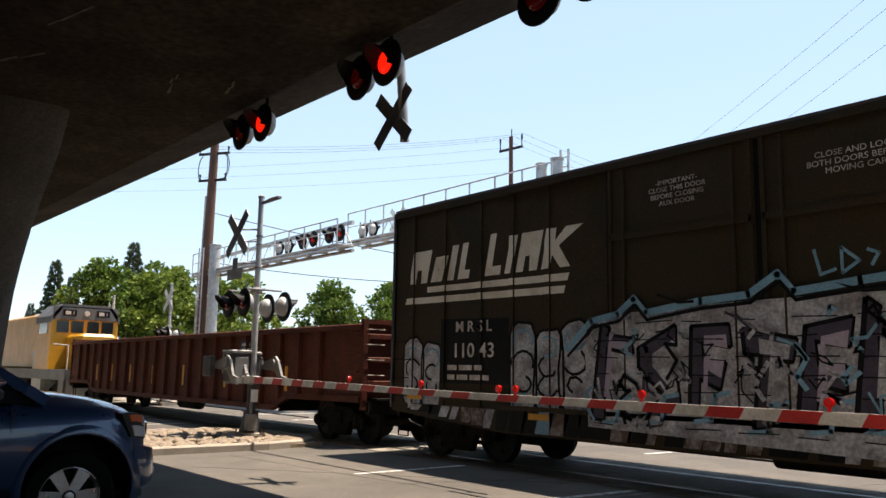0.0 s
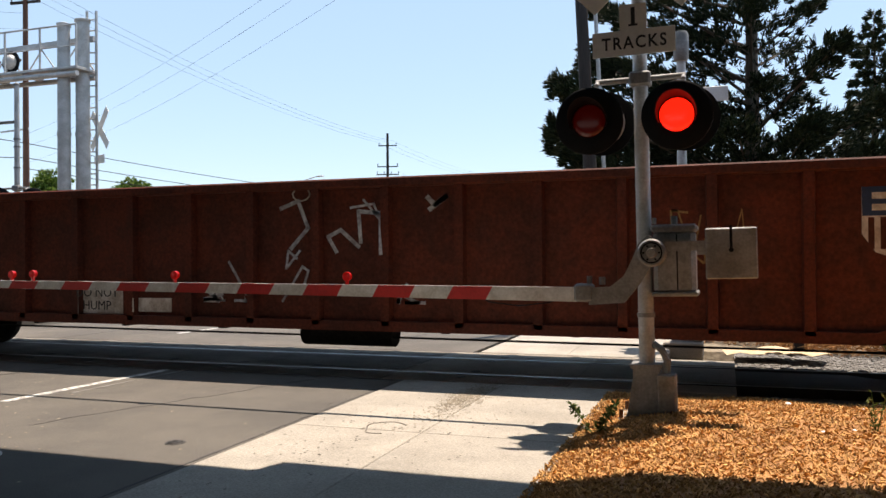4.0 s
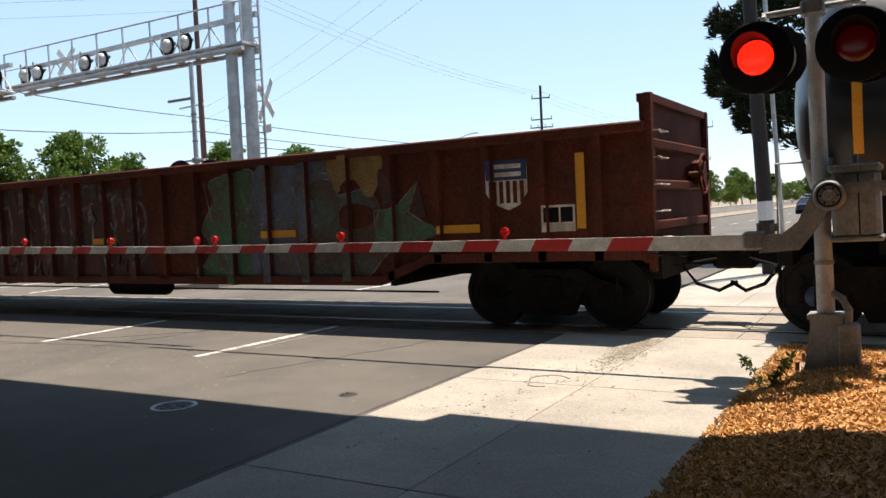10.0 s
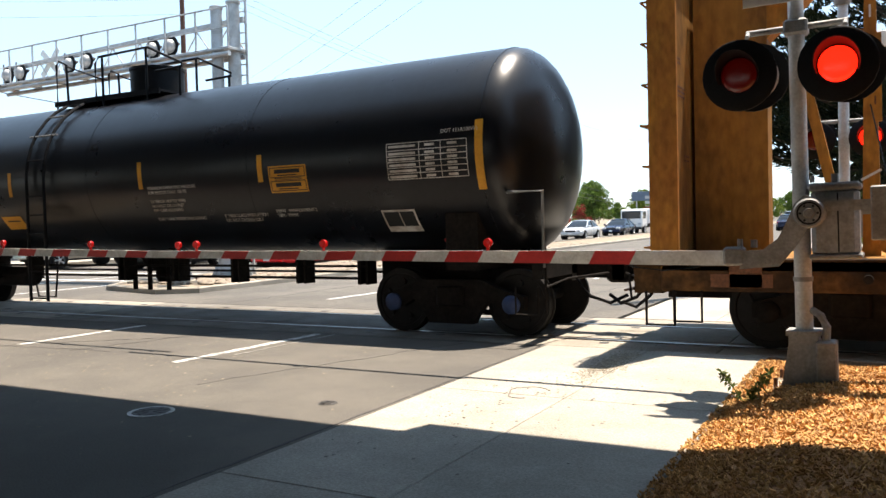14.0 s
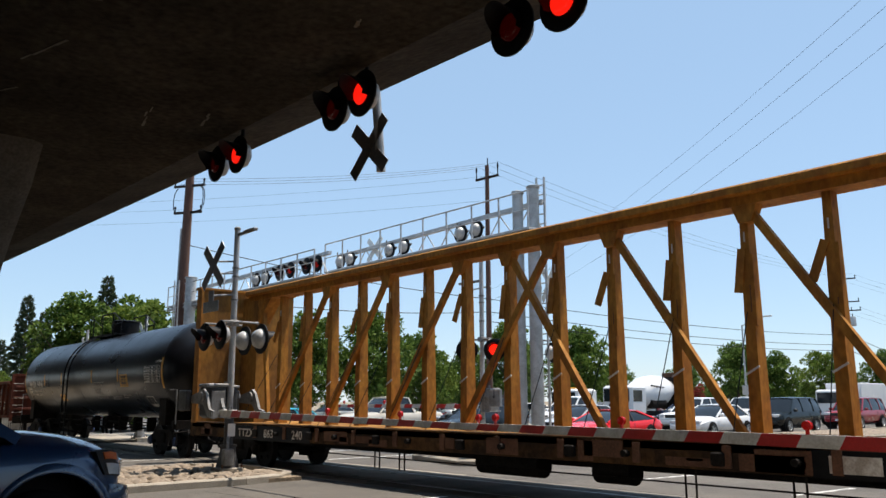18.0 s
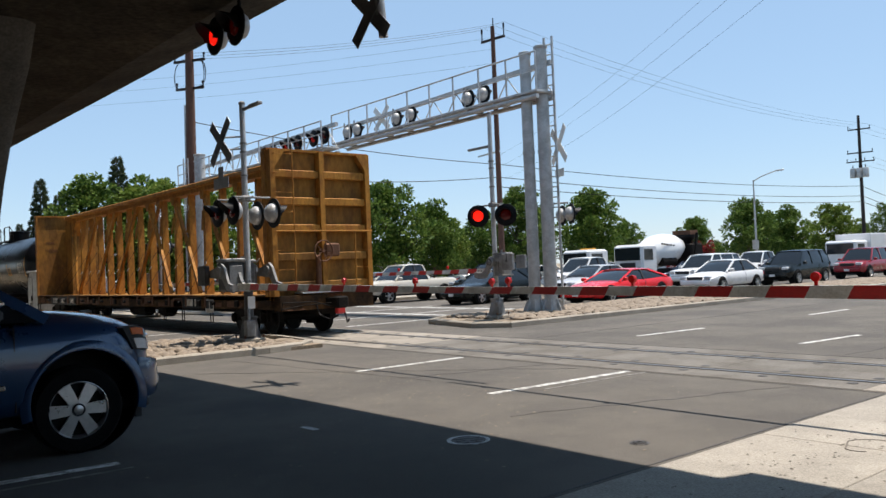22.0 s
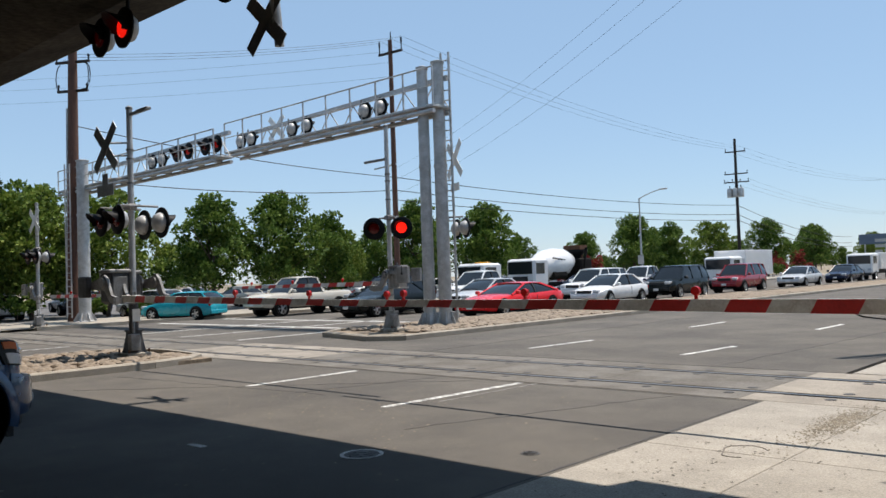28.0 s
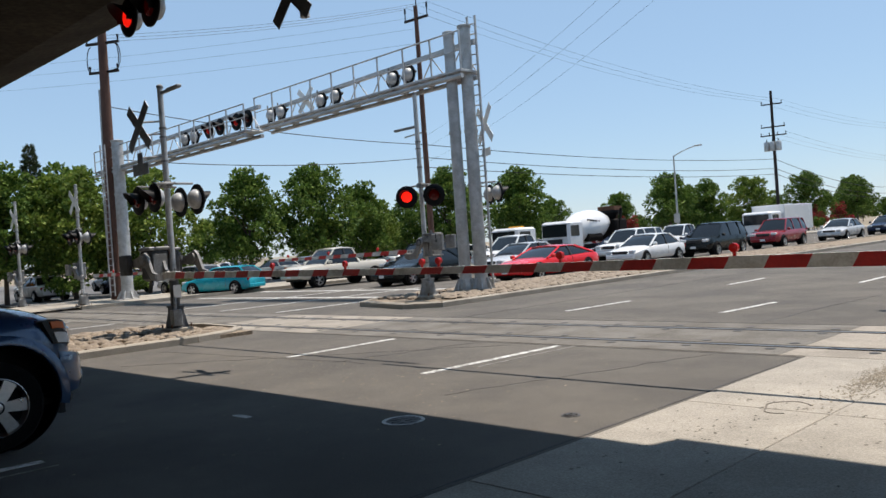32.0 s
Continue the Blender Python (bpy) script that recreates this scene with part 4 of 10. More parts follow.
part("hanger", Geo().tube((-10.35, 7.55, 5.3), (-10.35, 7.3, 8.0), 0.075, n=14), GALV, near_bridge, "grey hanging tube", smooth=40)
for b in crossbuck(near_bridge, -10.55, 7.45, 5.73, lettered=False, half=0.61, mat=DARKPLATE):
    b["label"] = "crossbuck blade seen from the shaded side"
for x, z, beat in ((-12.54, 5.58, 0), (-11.77, 5.56, 1), (-8.93, 5.53, 0), (-8.29, 5.56, 1), (-5.57, 5.47, 0), (-4.86, 5.49, 1)):
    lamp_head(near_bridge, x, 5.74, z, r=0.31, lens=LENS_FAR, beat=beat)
    part("lamp_bracket", Geo().tube((x, 5.80, z), (x, 5.80, 6.0), 0.03, n=8), BLACK, near_bridge)

# ---- the freight train ----
from mathutils.geometry import tessellate_polygon as tessellate

SPEED, TRACK_Y = -4.9, 11.25
STENCIL = material("white stencil paint", (0.72, 0.70, 0.65), 0.7, vary=0.2, grain=40, patch=4, second=(0.42, 0.36, 0.30))
ORANGE = material("yellow-orange reflective tape", (0.72, 0.33, 0.02), 0.5, vary=0.15)
CREAM = material("cream livery paint", (0.80, 0.75, 0.64), 0.6, vary=0.2, grain=30, patch=1.5, second=(0.62, 0.54, 0.42), share=0.3)
NAVY = material("blue livery panel", (0.016, 0.046, 0.130), 0.55, vary=0.25, grain=30, patch=1.5)
BOXEND = material("grey-blue boxcar end", (0.050, 0.062, 0.078), 0.55, vary=0.25, grain=25, patch=2.0, second=(0.09, 0.06, 0.045), stretch=(1, 1, 0.5))
GREEN = material("green spray paint", (0.014, 0.145, 0.082), 0.55, vary=0.2, grain=30, patch=2)
PALEGREEN = material("faded green spray paint", (0.055, 0.145, 0.075), 0.65, vary=0.35, grain=25, patch=2.5, second=(0.10, 0.07, 0.04), share=0.3)
PALEBLUE = material("faded blue spray paint", (0.09, 0.125, 0.18), 0.65, vary=0.35, grain=25, patch=2.5, second=(0.10, 0.06, 0.04), share=0.3)
OCHRE = material("faded ochre spray paint", (0.30, 0.18, 0.06), 0.65, vary=0.3, grain=25, patch=2.5)
SILVER = material("silver-white spray paint", (0.50, 0.52, 0.55), 0.6, vary=0.4, grain=22, patch=3.0, second=(0.22, 0.21, 0.22), share=0.42)
SMOKE = material("smoky grey spray paint", (0.085, 0.070, 0.066), 0.7, vary=0.45, grain=16, patch=3.5, second=(0.05, 0.025, 0.02), share=0.5)
FADEDTEAL = material("faded teal spray paint", (0.060, 0.105, 0.085), 0.7, vary=0.4, grain=20, patch=2.2, second=(0.085, 0.05, 0.035), share=0.45)
WORNSILVER = material("worn silver spray paint", (0.31, 0.30, 0.285), 0.7, vary=0.4, grain=18, patch=4, second=(0.10, 0.05, 0.04), share=0.6)
DARKRED = material("dark red-black spray paint", (0.038, 0.018, 0.014), 0.7, vary=0.35, grain=18, patch=2.5, second=(0.10, 0.028, 0.018), share=0.4)
LILAC = material("pale lilac spray paint", (0.42, 0.36, 0.45), 0.6, vary=0.15)
SKYBLUE = material("light blue spray paint", (0.20, 0.42, 0.55), 0.6, vary=0.2)
PURPLE = material("dark violet spray paint", (0.05, 0.040, 0.068), 0.6, vary=0.3)
LEMON = material("pale yellow spray paint", (0.55, 0.50, 0.22), 0.6, vary=0.2)
WHEELSTEEL = material("wheel steel", (0.013, 0.0115, 0.0105), 0.65, 0.0, spec=0.25, vary=0.3, grain=20, patch=4)
BEARING = material("blue bearing cap", (0.03, 0.06, 0.16), 0.5, vary=0.2)
train_cars, wheelsets = [], []


def clip(poly, x, keep_right):
    """A convex outline cut at x."""
    out = []
    for (ax, az), (bx, bz) in zip(poly, poly[1:] + poly[:1]):
        ina, inb = (ax >= x) == keep_right, (bx >= x) == keep_right
        if ina:
            out.append((ax, az))
        if ina != inb:
            t = (x - ax) / (bx - ax)
            out.append((x, az + t * (bz - az)))
    return out


class Side:
    """One flank of a wagon: its plane, and the ribs that stand proud of it. Paint follows both."""

    def __init__(self, plane, ribs, depth, x0, x1):
        self.strips = []
        last = x0
        for a, b in sorted(ribs):
            if a > last:
                self.strips.append((last, a, plane))
            self.strips.append((a, b, plane - depth))
            last = b
        self.strips.append((last, x1, plane))

    def paint(self, parent, name, outlines, mat, layer=1, label=""):
        if len(outlines) > 1 and name not in ("graffiti_line", "graffiti_tag", "scrawl", "data_stencil_field"):
            for outline in outlines:
                self.paint(parent, name, [outline], mat, layer, label)
            return
        g = Geo()
        for outline in outlines:
            pts = [Vector((x, z, 0)) for x, z in outline]
            for tri in tessellate([pts]):
                poly = [(outline[i][0], outline[i][1]) for i in tri]
                for a, b, y in self.strips:
                    c = clip(poly, a, True)
                    c = clip(c, b, False) if len(c) > 2 else []
                    if len(c) > 2:
                        g.add([(x, y - 0.0025 * layer, z) for x, z in c], [tuple(range(len(c)))])
        ob = part(name, g, mat, parent, label)
        if len(outlines) > 1:
            ob["kind"] = "stuff"
        return ob




def ribbon(pts, w):
    """A band of width w along a line of points, as four-cornered outlines."""
    out = []
    for (ax, az), (bx, bz) in zip(pts, pts[1:]):
        l = math.hypot(bx - ax, bz - az) or 1
        nx, nz = -(bz - az) / l * w / 2, (bx - ax) / l * w / 2
        ex, ez = (bx - ax) / l * w * 0.3, (bz - az) / l * w * 0.3
        out.append([(ax + nx - ex, az + nz - ez), (bx + nx + ex, bz + nz + ez), (bx - nx + ex, bz - nz + ez), (ax - nx - ex, az - nz - ez)])
    return out


def wagon(name, label, category, group=""):
    e = thing(name, label, category, pose(0, TRACK_Y, 0), group)
    train_cars.append(e)
    return e


def bogie(parent, x, spacing=1.73, caps=STEEL, r=0.47):
    """A two-axle truck under a wagon: side frames, springs, bolster, wheelsets, bearing caps."""
    bg = part("bogie_bolster", Geo().chamfered(-0.22, 0.22, -1.12, 1.12, 0.42, 0.72, 0.03).tube((0, 0, 0.7), (0, 0, 0.85), 0.2, n=12), STEEL, parent, "dark steel bogie", at=pose(x, 0, 0))
    for s in (-1, 1):
        y = s * 1.0
        h = spacing / 2
        outline = [(-h - 0.18, 0.40), (-h - 0.18, 0.58), (-h + 0.12, 0.66), (-0.5, 0.80), (0.5, 0.80), (h - 0.12, 0.66), (h + 0.18, 0.58), (h + 0.18, 0.40),
                   (h - 0.16, 0.40), (h - 0.34, 0.52), (0.42, 0.30), (0.36, 0.18), (-0.36, 0.18), (-0.42, 0.30), (-h + 0.34, 0.52), (-h + 0.16, 0.40)]
        part("side_frame", Geo().prism(outline, 1, y - 0.07, y + 0.07), STEEL, bg, "cast side frame")
        for k in (-0.2, 0.0, 0.2):
            g = Geo()
            for j in range(5):
                g.lathe([(0.085, 0), (0.095, 0.02), (0.085, 0.04)], 10, Matrix.Translation((k, y - s * 0.02, 0.25 + 0.05 * j)))
            part("spring", g, STEEL, bg)
        for k in (-h, h):
            part("bearing_cap", Geo().lathe([(0.13, 0), (0.13, 0.06), (0.10, 0.09), (0.01, 0.1)], 14, pose(k, y + s * 0.05, 0.47, 90 if s < 0 else -90)), caps, bg, smooth=40)
        part("brake_beam", Geo().beam((-h + 0.2, y * 0.7, 0.35), (h - 0.2, y * 0.7, 0.3), 0.05, 0.08), STEEL, bg)
    for k in (-spacing / 2, spacing / 2):
        g = Geo()
        prof = [(0.10, -0.06), (r - 0.08, -0.045), (r - 0.07, -0.065), (r, -0.065), (r + 0.002, 0.05), (r + 0.028, 0.06), (r + 0.028, 0.075), (r - 0.06, 0.075), (r - 0.07, 0.03), (0.12, 0.05)]
        for s in (-1, 1):
            turn = pose(0, s * 0.77, 0, 90 if s < 0 else -90)
            g.lathe([(q, -h) for q, h in prof], 28, turn)
            for i in range(5):
                a = radians(72 * i)
                g.tube((0.27 * math.cos(a), s * 0.86, 0.27 * math.sin(a)), (0.27 * math.cos(a), s * 0.815, 0.27 * math.sin(a)), 0.05, n=6)
        g.tube((0, -0.95, 0), (0, 0.95, 0), 0.085, n=12)
        ws = part("wheelset", g, WHEELSTEEL, bg, "steel wheelset", smooth=35, at=pose(k, 0, r + 0.008))
        wheelsets.append((ws, k, r))
    return bg


def coupler(parent, x, s):
    g = Geo().box(min(x, x + s * 0.5), max(x, x + s * 0.5), -0.1, 0.1, 0.78, 0.98)
    g.chamfered(min(x + s * 0.45, x + s * 0.75), max(x + s * 0.45, x + s * 0.75), -0.17, 0.17, 0.72, 1.02, 0.04)
    cp = part("coupler", g, STEEL, parent, "rusty knuckle coupler")
    part("air_hose", Geo().path([(x + s * 0.1, -0.4, 0.8), (x + s * 0.3, -0.42, 0.55), (x + s * 0.55, -0.3, 0.45), (x + s * 0.75, -0.15, 0.55)], 0.025), BLACK, parent)
    part("uncoupling_lever", Geo().path([(x + s * 0.05, -1.4, 0.75), (x + s * 0.12, -0.8, 0.82), (x + s * 0.5, -0.2, 0.86)], 0.015), STEEL, parent)


def rungs(parent, x, y, z0, z1, w=0.42, n=4, axis=0, mat=STEEL, off=-0.07):
    """Grab irons: bars on short stems. axis 0: on the flank; 1: on an end wall."""
    for k in range(n):
        z = z0 + (z1 - z0) * k / max(1, n - 1)
        if axis == 0:
            p = [(x, y, z), (x, y + off, z), (x + w, y + off, z), (x + w, y, z)]
        else:
            p = [(x, y, z), (x + off, y, z), (x + off, y + w, z), (x, y + w, z)]
        part("grab_iron", Geo().path(p, 0.013, n=6), mat, parent)


def stirrup(parent, x, y=-1.5):
    part("step", Geo().path([(x, y, 0.75), (x, y, 0.38), (x + 0.32, y, 0.38), (x + 0.32, y, 0.75)], 0.016, n=6), STEEL, parent)


def hand_brake(parent, x, y, z, s, mat=STEEL):
    g = Geo()
    n, r = 20, 0.27
    for i in range(n):
        a, b = 6.2832 * i / n, 6.2832 * (i + 1) / n
        g.tube((x + s * 0.2, y + r * math.cos(a), z + r * math.sin(a)), (x + s * 0.2, y + r * math.cos(b), z + r * math.sin(b)), 0.018, n=6)
    for i in range(5):
        a = 6.2832 * i / 5
        g.tube((x + s * 0.17, y, z), (x + s * 0.2, y + r * math.cos(a), z + r * math.sin(a)), 0.014, n=6)
    g.tube((x, y, z), (x + s * 0.2, y, z), 0.04)
    hb = part("brake_wheel", g, mat, parent, "spoked hand brake wheel")
    part("brake_gear_box", Geo().chamfered(min(x, x + s * 0.14), max(x, x + s * 0.14), y + 0.1, y + 0.55, z - 0.15, z + 0.2, 0.04), mat, parent)


# -- boxcar --
GLYPHS = ([(0, 0), (0.16, 0), (0.16, 1.0), (0.62, 0.94), (0.6, 1.16), (0.16, 1.2), (0.16, 1.34), (0, 1.36)],
          [(0.08, 0.1), (0.24, 0.05), (0.2, 0.5), (0.58, 0.42), (0.56, 0.66), (0.2, 0.7), (0.2, 0.98), (0.62, 0.95), (0.6, 1.2), (0.02, 1.22)],
          [(0, 0.72), (0.52, 0.30), (0.2, 0.16), (0.24, 0.0), (0.7, 0.18), (0.66, 0.48), (0.26, 0.8), (0.62, 1.0), (0.56, 1.22), (0.0, 0.98)],
          [(0.3, 0), (0.46, 0.02), (0.44, 0.9), (0.72, 0.86), (0.7, 1.1), (0.02, 1.2), (0.02, 0.98), (0.3, 0.92)])


def boxcar():
    th = wagon("boxcar", "dark olive boxcar with blue panel and green and white graffiti", "boxcar")
    x0, x1, w, zb, zt = -13.45, 2.72, 1.58, 1.02, 4.92
    ribs_at = [-12.85, -11.88, -10.86, -10.04, -9.2, -1.92, -1.02, -0.08, 1.02, 1.95]
    ribs = [(x - 0.05, x + 0.05) for x in ribs_at]
    flank = Side(-w, ribs, 0.035, x0, x1)
    part("body", Geo().box(x0, x1, -w, w, zb, zt - 0.12), BOXBROWN, th, "dark olive steel flanks")
    part("roof", Geo().prism([(-w - 0.03, zt - 0.14), (-w - 0.03, zt - 0.05), (0, zt + 0.06), (w + 0.03, zt - 0.05), (w + 0.03, zt - 0.14)], 0, x0, x1), BOXEND, th, "grey ribbed roof")
    for k in range(14):
        x = x0 + 0.6 + 1.15 * k
        part("roof_rib", Geo().prism([(-w, zt - 0.05), (0, zt + 0.1), (w, zt - 0.05), (0, zt + 0.03)], 0, x - 0.05, x + 0.05), BOXEND, th)
    for a, b in ribs:
        part("rib", Geo().box(a, b, -w - 0.033, -w, zb, zt - 0.14), BOXBROWN, th)
        part("rib", Geo().box(a, b, w, w + 0.033, zb, zt - 0.14), BOXBROWN, th)
    part("side_sill", Geo().prism([(x0, zb), (x0, 0.86), (-10.2, 0.62), (-1.4, 0.62), (x1, 0.86), (x1, zb + 0.02)], 1, -w - 0.02, -w + 0.1), BOXBROWN, th)
    part("side_sill", Geo().prism([(x0, zb), (x0, 0.86), (-10.2, 0.62), (-1.4, 0.62), (x1, 0.86), (x1, zb + 0.02)], 1, w - 0.1, w + 0.02), BOXBROWN, th)
    part("top_chord", Geo().box(x0, x1, -w - 0.05, -w, zt - 0.22, zt - 0.1), BOXBROWN, th)
    part("centre_sill", Geo().box(x0, x1, -0.3, 0.3, 0.7, 1.04), STEEL, th)
    # double plug door
    for a, b in ((-7.9, -5.5), (-5.42, -3.08)):
        d = part("door", Geo().chamfered(a, b, -w - 0.055, -w, zb + 0.06, zt - 0.2, 0.015), BOXBROWN, th, "olive plug door leaf")
        # black strips draw the dark lines along the door's edges
        part("door_gap_line", Geo().box(a - 0.045, a, -w - 0.04, -w, zb + 0.06, zt - 0.2).box(b, b + 0.035, -w - 0.04, -w, zb + 0.06, zt - 0.2), BLACK, d)
        for u in (a + 0.30, b - 0.30):
            part("locking_bar", Geo().tube((u, -w - 0.075, zb + 0.1), (u, -w - 0.075, zt - 0.25), 0.022, n=8), BOXBROWN, d)
        for z in (3.66, 2.3):
            part("door_rail", Geo().box(a + 0.03, b - 0.03, -w - 0.085, -w - 0.055, z - 0.05, z + 0.05), BOXBROWN, d)
        for u in (a + 0.02, b - 0.08):
            part("door_edge", Geo().box(u, u + 0.06, -w - 0.085, -w - 0.055, zb + 0.08, zt - 0.22), BOXBROWN, d)
        part("door_handle", Geo().path([(a + 0.9, -w - 0.1, 2.75), (a + 1.25, -w - 0.12, 2.62), (a + 1.5, -w - 0.12, 2.62)], 0.02), STEEL, d)
    for z in (zt - 0.18, zb + 0.03):
        part("door_track", Geo().box(-10.3, -2.9, -w - 0.09, -w, z - 0.035, z + 0.035), BOXBROWN, th)
    # corrugated ends with corner posts
    for x, s in ((x1, 1), (x0, -1)):
        end = part("end_wall", Geo().box(min(x - s * 0.04, x), max(x - s * 0.04, x), -w, w, zb, zt - 0.1), BOXEND, th, "grey-blue corrugated end")
        for k in range(6):
            z = 1.42 + 0.56 * k
            prof = [(x, z - 0.22), (x + s * 0.045, z - 0.06), (x + s * 0.055, z + 0.03), (x + s * 0.04, z + 0.13), (x, z + 0.22)]
            part("corrugation", Geo().add(
                [(px, y, pz) for y in (-w + 0.1, w - 0.1) for px, pz in prof], [(i, i + 1, 6 + i, 5 + i) for i in range(4)] + [(0, 1, 2, 3, 4), (9, 8, 7, 6, 5)]), BOXEND, end, smooth=50)
        for y in (-w, w):
            part("corner_post", Geo().box(min(x, x + s * 0.05), max(x, x + s * 0.05), y - 0.04, y + 0.04, zb - 0.1, zt - 0.1), BOXEND, th)
        part("end_sill", Geo().box(min(x, x + s * 0.12), max(x, x + s * 0.12), -1.4, 1.4, 0.75, 1.05), STEEL, th)
        coupler(th, x, s)
        part("crossover_step", Geo().box(min(x, x + s * 0.35), max(x, x + s * 0.35), -0.9, 0.9, 1.12, 1.16), STEEL, th)
        part("end_rail", Geo().path([(x + s * 0.02, -1.3, 2.1), (x + s * 0.2, -1.3, 2.1), (x + s * 0.2, 1.2, 2.1), (x + s * 0.02, 1.2, 2.1)], 0.016), STEEL, th)
        rungs(th, x, -1.5, 1.15, 2.2, 0.42, 4, 1, STEEL, s * 0.08)
    hand_brake(th, x1 + 0.1, 0.25, 1.75, 1)
    rungs(th, x1 - 0.55, -w, 1.15, 2.2, 0.42, 4)
    rungs(th, x0 + 0.1, -w, 1.15, 2.2, 0.42, 4)
    stirrup(th, x1 - 0.45)
    stirrup(th, x0 + 0.1)
    for x in (-3.2, -1.3):
        part("step", Geo().path([(x, -1.5, 0.64), (x, -1.5, 0.30), (x + 0.14, -1.5, 0.30), (x + 0.14, -1.5, 0.64)], 0.015, n=6), STEEL, th)
    part("brake_rod", Geo().tube((-9.5, -0.9, 0.55), (-0.8, -0.9, 0.5), 0.016, n=6), STEEL, th)
    part("air_tank", Geo().tube((-5.8, -0.75, 0.62), (-4.4, -0.75, 0.62), 0.19, n=16), STEEL, th, smooth=40)
    part("brake_cylinder", Geo().tube((-6.9, 0.5, 0.65), (-6.2, 0.5, 0.65), 0.2, n=16), STEEL, th, smooth=40)
    for k in range(7):
        part("cross_bearer", Geo().box(-8.6 + 1.1 * k - 0.05, -8.6 + 1.1 * k + 0.05, -1.45, 1.45, 0.72, 1.0), STEEL, th)
    bogie(th, -12.05)
    bogie(th, 0.8)
    # livery
    fp = flank.paint
    fp(th, "blue_panel", [[(-1.94, 4.72), (-1.94, 1.05), (1.04, 1.05), (1.04, 4.72)]], NAVY, 1, "dark blue livery panel")
    fp(th, "livery_shape", [[(-1.74, 3.84), (-0.93, 3.83), (-0.35, 2.68), (-1.17, 2.70)], [(-0.65, 3.83), (-0.37, 3.83), (0.21, 2.68), (-0.11, 2.68)],
                           [(-0.08, 3.80), (0.62, 3.80), (0.20, 3.06), (0.10, 3.28), (0.34, 3.70), (0.20, 3.70)], [(-0.06, 3.44), (0.14, 3.42), (0.25, 3.66), (0.12, 3.66), (0.06, 3.52)]], CREAM, 2, "cream livery shape")
    # slanted solid blocks over two bars, standing in for the livery name
    shapes = []
    for a, b, h, cut in ((-12.95, -12.42, 0.96, 1), (-12.30, -11.92, 0.72, 1), (-11.80, -11.62, 0.98, 0), (-11.50, -11.18, 1.0, 2), (-10.75, -10.35, 1.12, 2), (-10.24, -10.06, 0.98, 0), (-9.96, -9.46, 1.0, 1), (-9.36, -8.72, 1.0, 3)):
        z, t, k = 3.32, 3.32 + 0.66 * h, 0.16
        if cut == 2:
            shapes.append([(a, z), (b, z), (b + 0.03, z + 0.16), (a + 0.20, z + 0.16), (a + 0.16 + k, t), (a + k, t)])
        elif cut == 1:
            shapes.append([(a, z), (a + 0.17, z), (a + 0.24, z + 0.26), (b - 0.16, z + 0.26), (b - 0.18, z), (b, z), (b + k, t), (a + k, t)])
        elif cut == 3:
            shapes.append([(a, z), (a + 0.19, z), (a + 0.25, z + 0.22), (b - 0.22, z), (b, z), (a + 0.40, z + 0.36), (b + k + 0.12, t), (b - 0.08, t), (a + 0.32, z + 0.45), (a + 0.19 + k, t), (a + k, t)])
        else:
            shapes.append([(a, z), (b, z), (b + k, t), (a + k, t)])
    shapes += [[(-12.4, 3.13), (-8.78, 3.10), (-8.74, 3.22), (-12.4, 3.24)], [(-13.1, 2.93), (-8.86, 2.90), (-8.82, 3.02), (-13.05, 3.05)]]
    fp(th, "livery_shape", shapes, CREAM, 1, "cream livery shape")
    fp(th, "number_panel", [[(-11.9, 2.60), (-11.9, 1.42), (-10.08, 1.42), (-10.08, 2.56)]], BLACK, 4, "black number panel")
    for body, x, z, s in (("M R S L", -11.0, 2.43, 0.27), ("110 43", -11.0, 2.0, 0.36)):
        writing("lettering", body, s, pose(x, -w - 0.043, z, 90), STENCIL, th, wide=1.15, bold=0.004)
    bars("fine_print", 2, 1.3, 0.09, pose(-11.7, -w - 0.043, 1.75, 90), STENCIL, th, 0.9)
    writing("stencil", "-IMPORTANT-\nCLOSE THIS DOOR\nBEFORE CLOSING\nAUX DOOR", 0.10, pose(-6.67, -w - 0.062, 4.2, 90), STENCIL, th, wide=1.1)
    writing("stencil", "CLOSE AND LOCK\nBOTH DOORS BEFORE\nMOVING CAR", 0.105, pose(-4.2, -w - 0.062, 4.2, 90), STENCIL, th, wide=1.1)
    bars("stencil", 4, 0.5, 0.04, pose(1.3, -w - 0.006, 4.72, 90), STENCIL, th)
    bars("end_stencil", 1, 0.7, 0.12, pose(x1 + 0.012, 0.55, 4.68, 90, 0, 90), STENCIL, th)
    bars("end_stencil", 3, 0.4, 0.06, pose(x1 + 0.115, 0.1, 2.78, 90, 0, 90), STENCIL, th)
    # spray paint
    rg = random.Random(21)
    hull = [(-2.98, 0.66), (-3.08, 1.36), (-3.07, 1.92), (-2.85, 2.42), (-2.45, 2.66), (-1.9, 2.75), (-1.48, 2.72), (-1.18, 2.52), (-0.94, 2.74), (-0.16, 2.66), (0.38, 2.81),
            (0.89, 2.74), (1.41, 2.60), (1.86, 2.75), (2.27, 2.56), (2.36, 2.25), (2.32, 1.8), (2.52, 1.31), (2.50, 0.9), (2.2, 0.68)]
    cx, cz = -0.3, 1.4
    fp(th, "graffiti_halo", [[(cx + (x - cx) * 1.012, cz + (z - cz) * 1.022) if z > 0.9 else (x, z) for x, z in hull]], LEMON, 3, "pale yellow sprayed halo")
    fp(th, "graffiti_ground", [hull], BLACK, 4, "black sprayed outline")
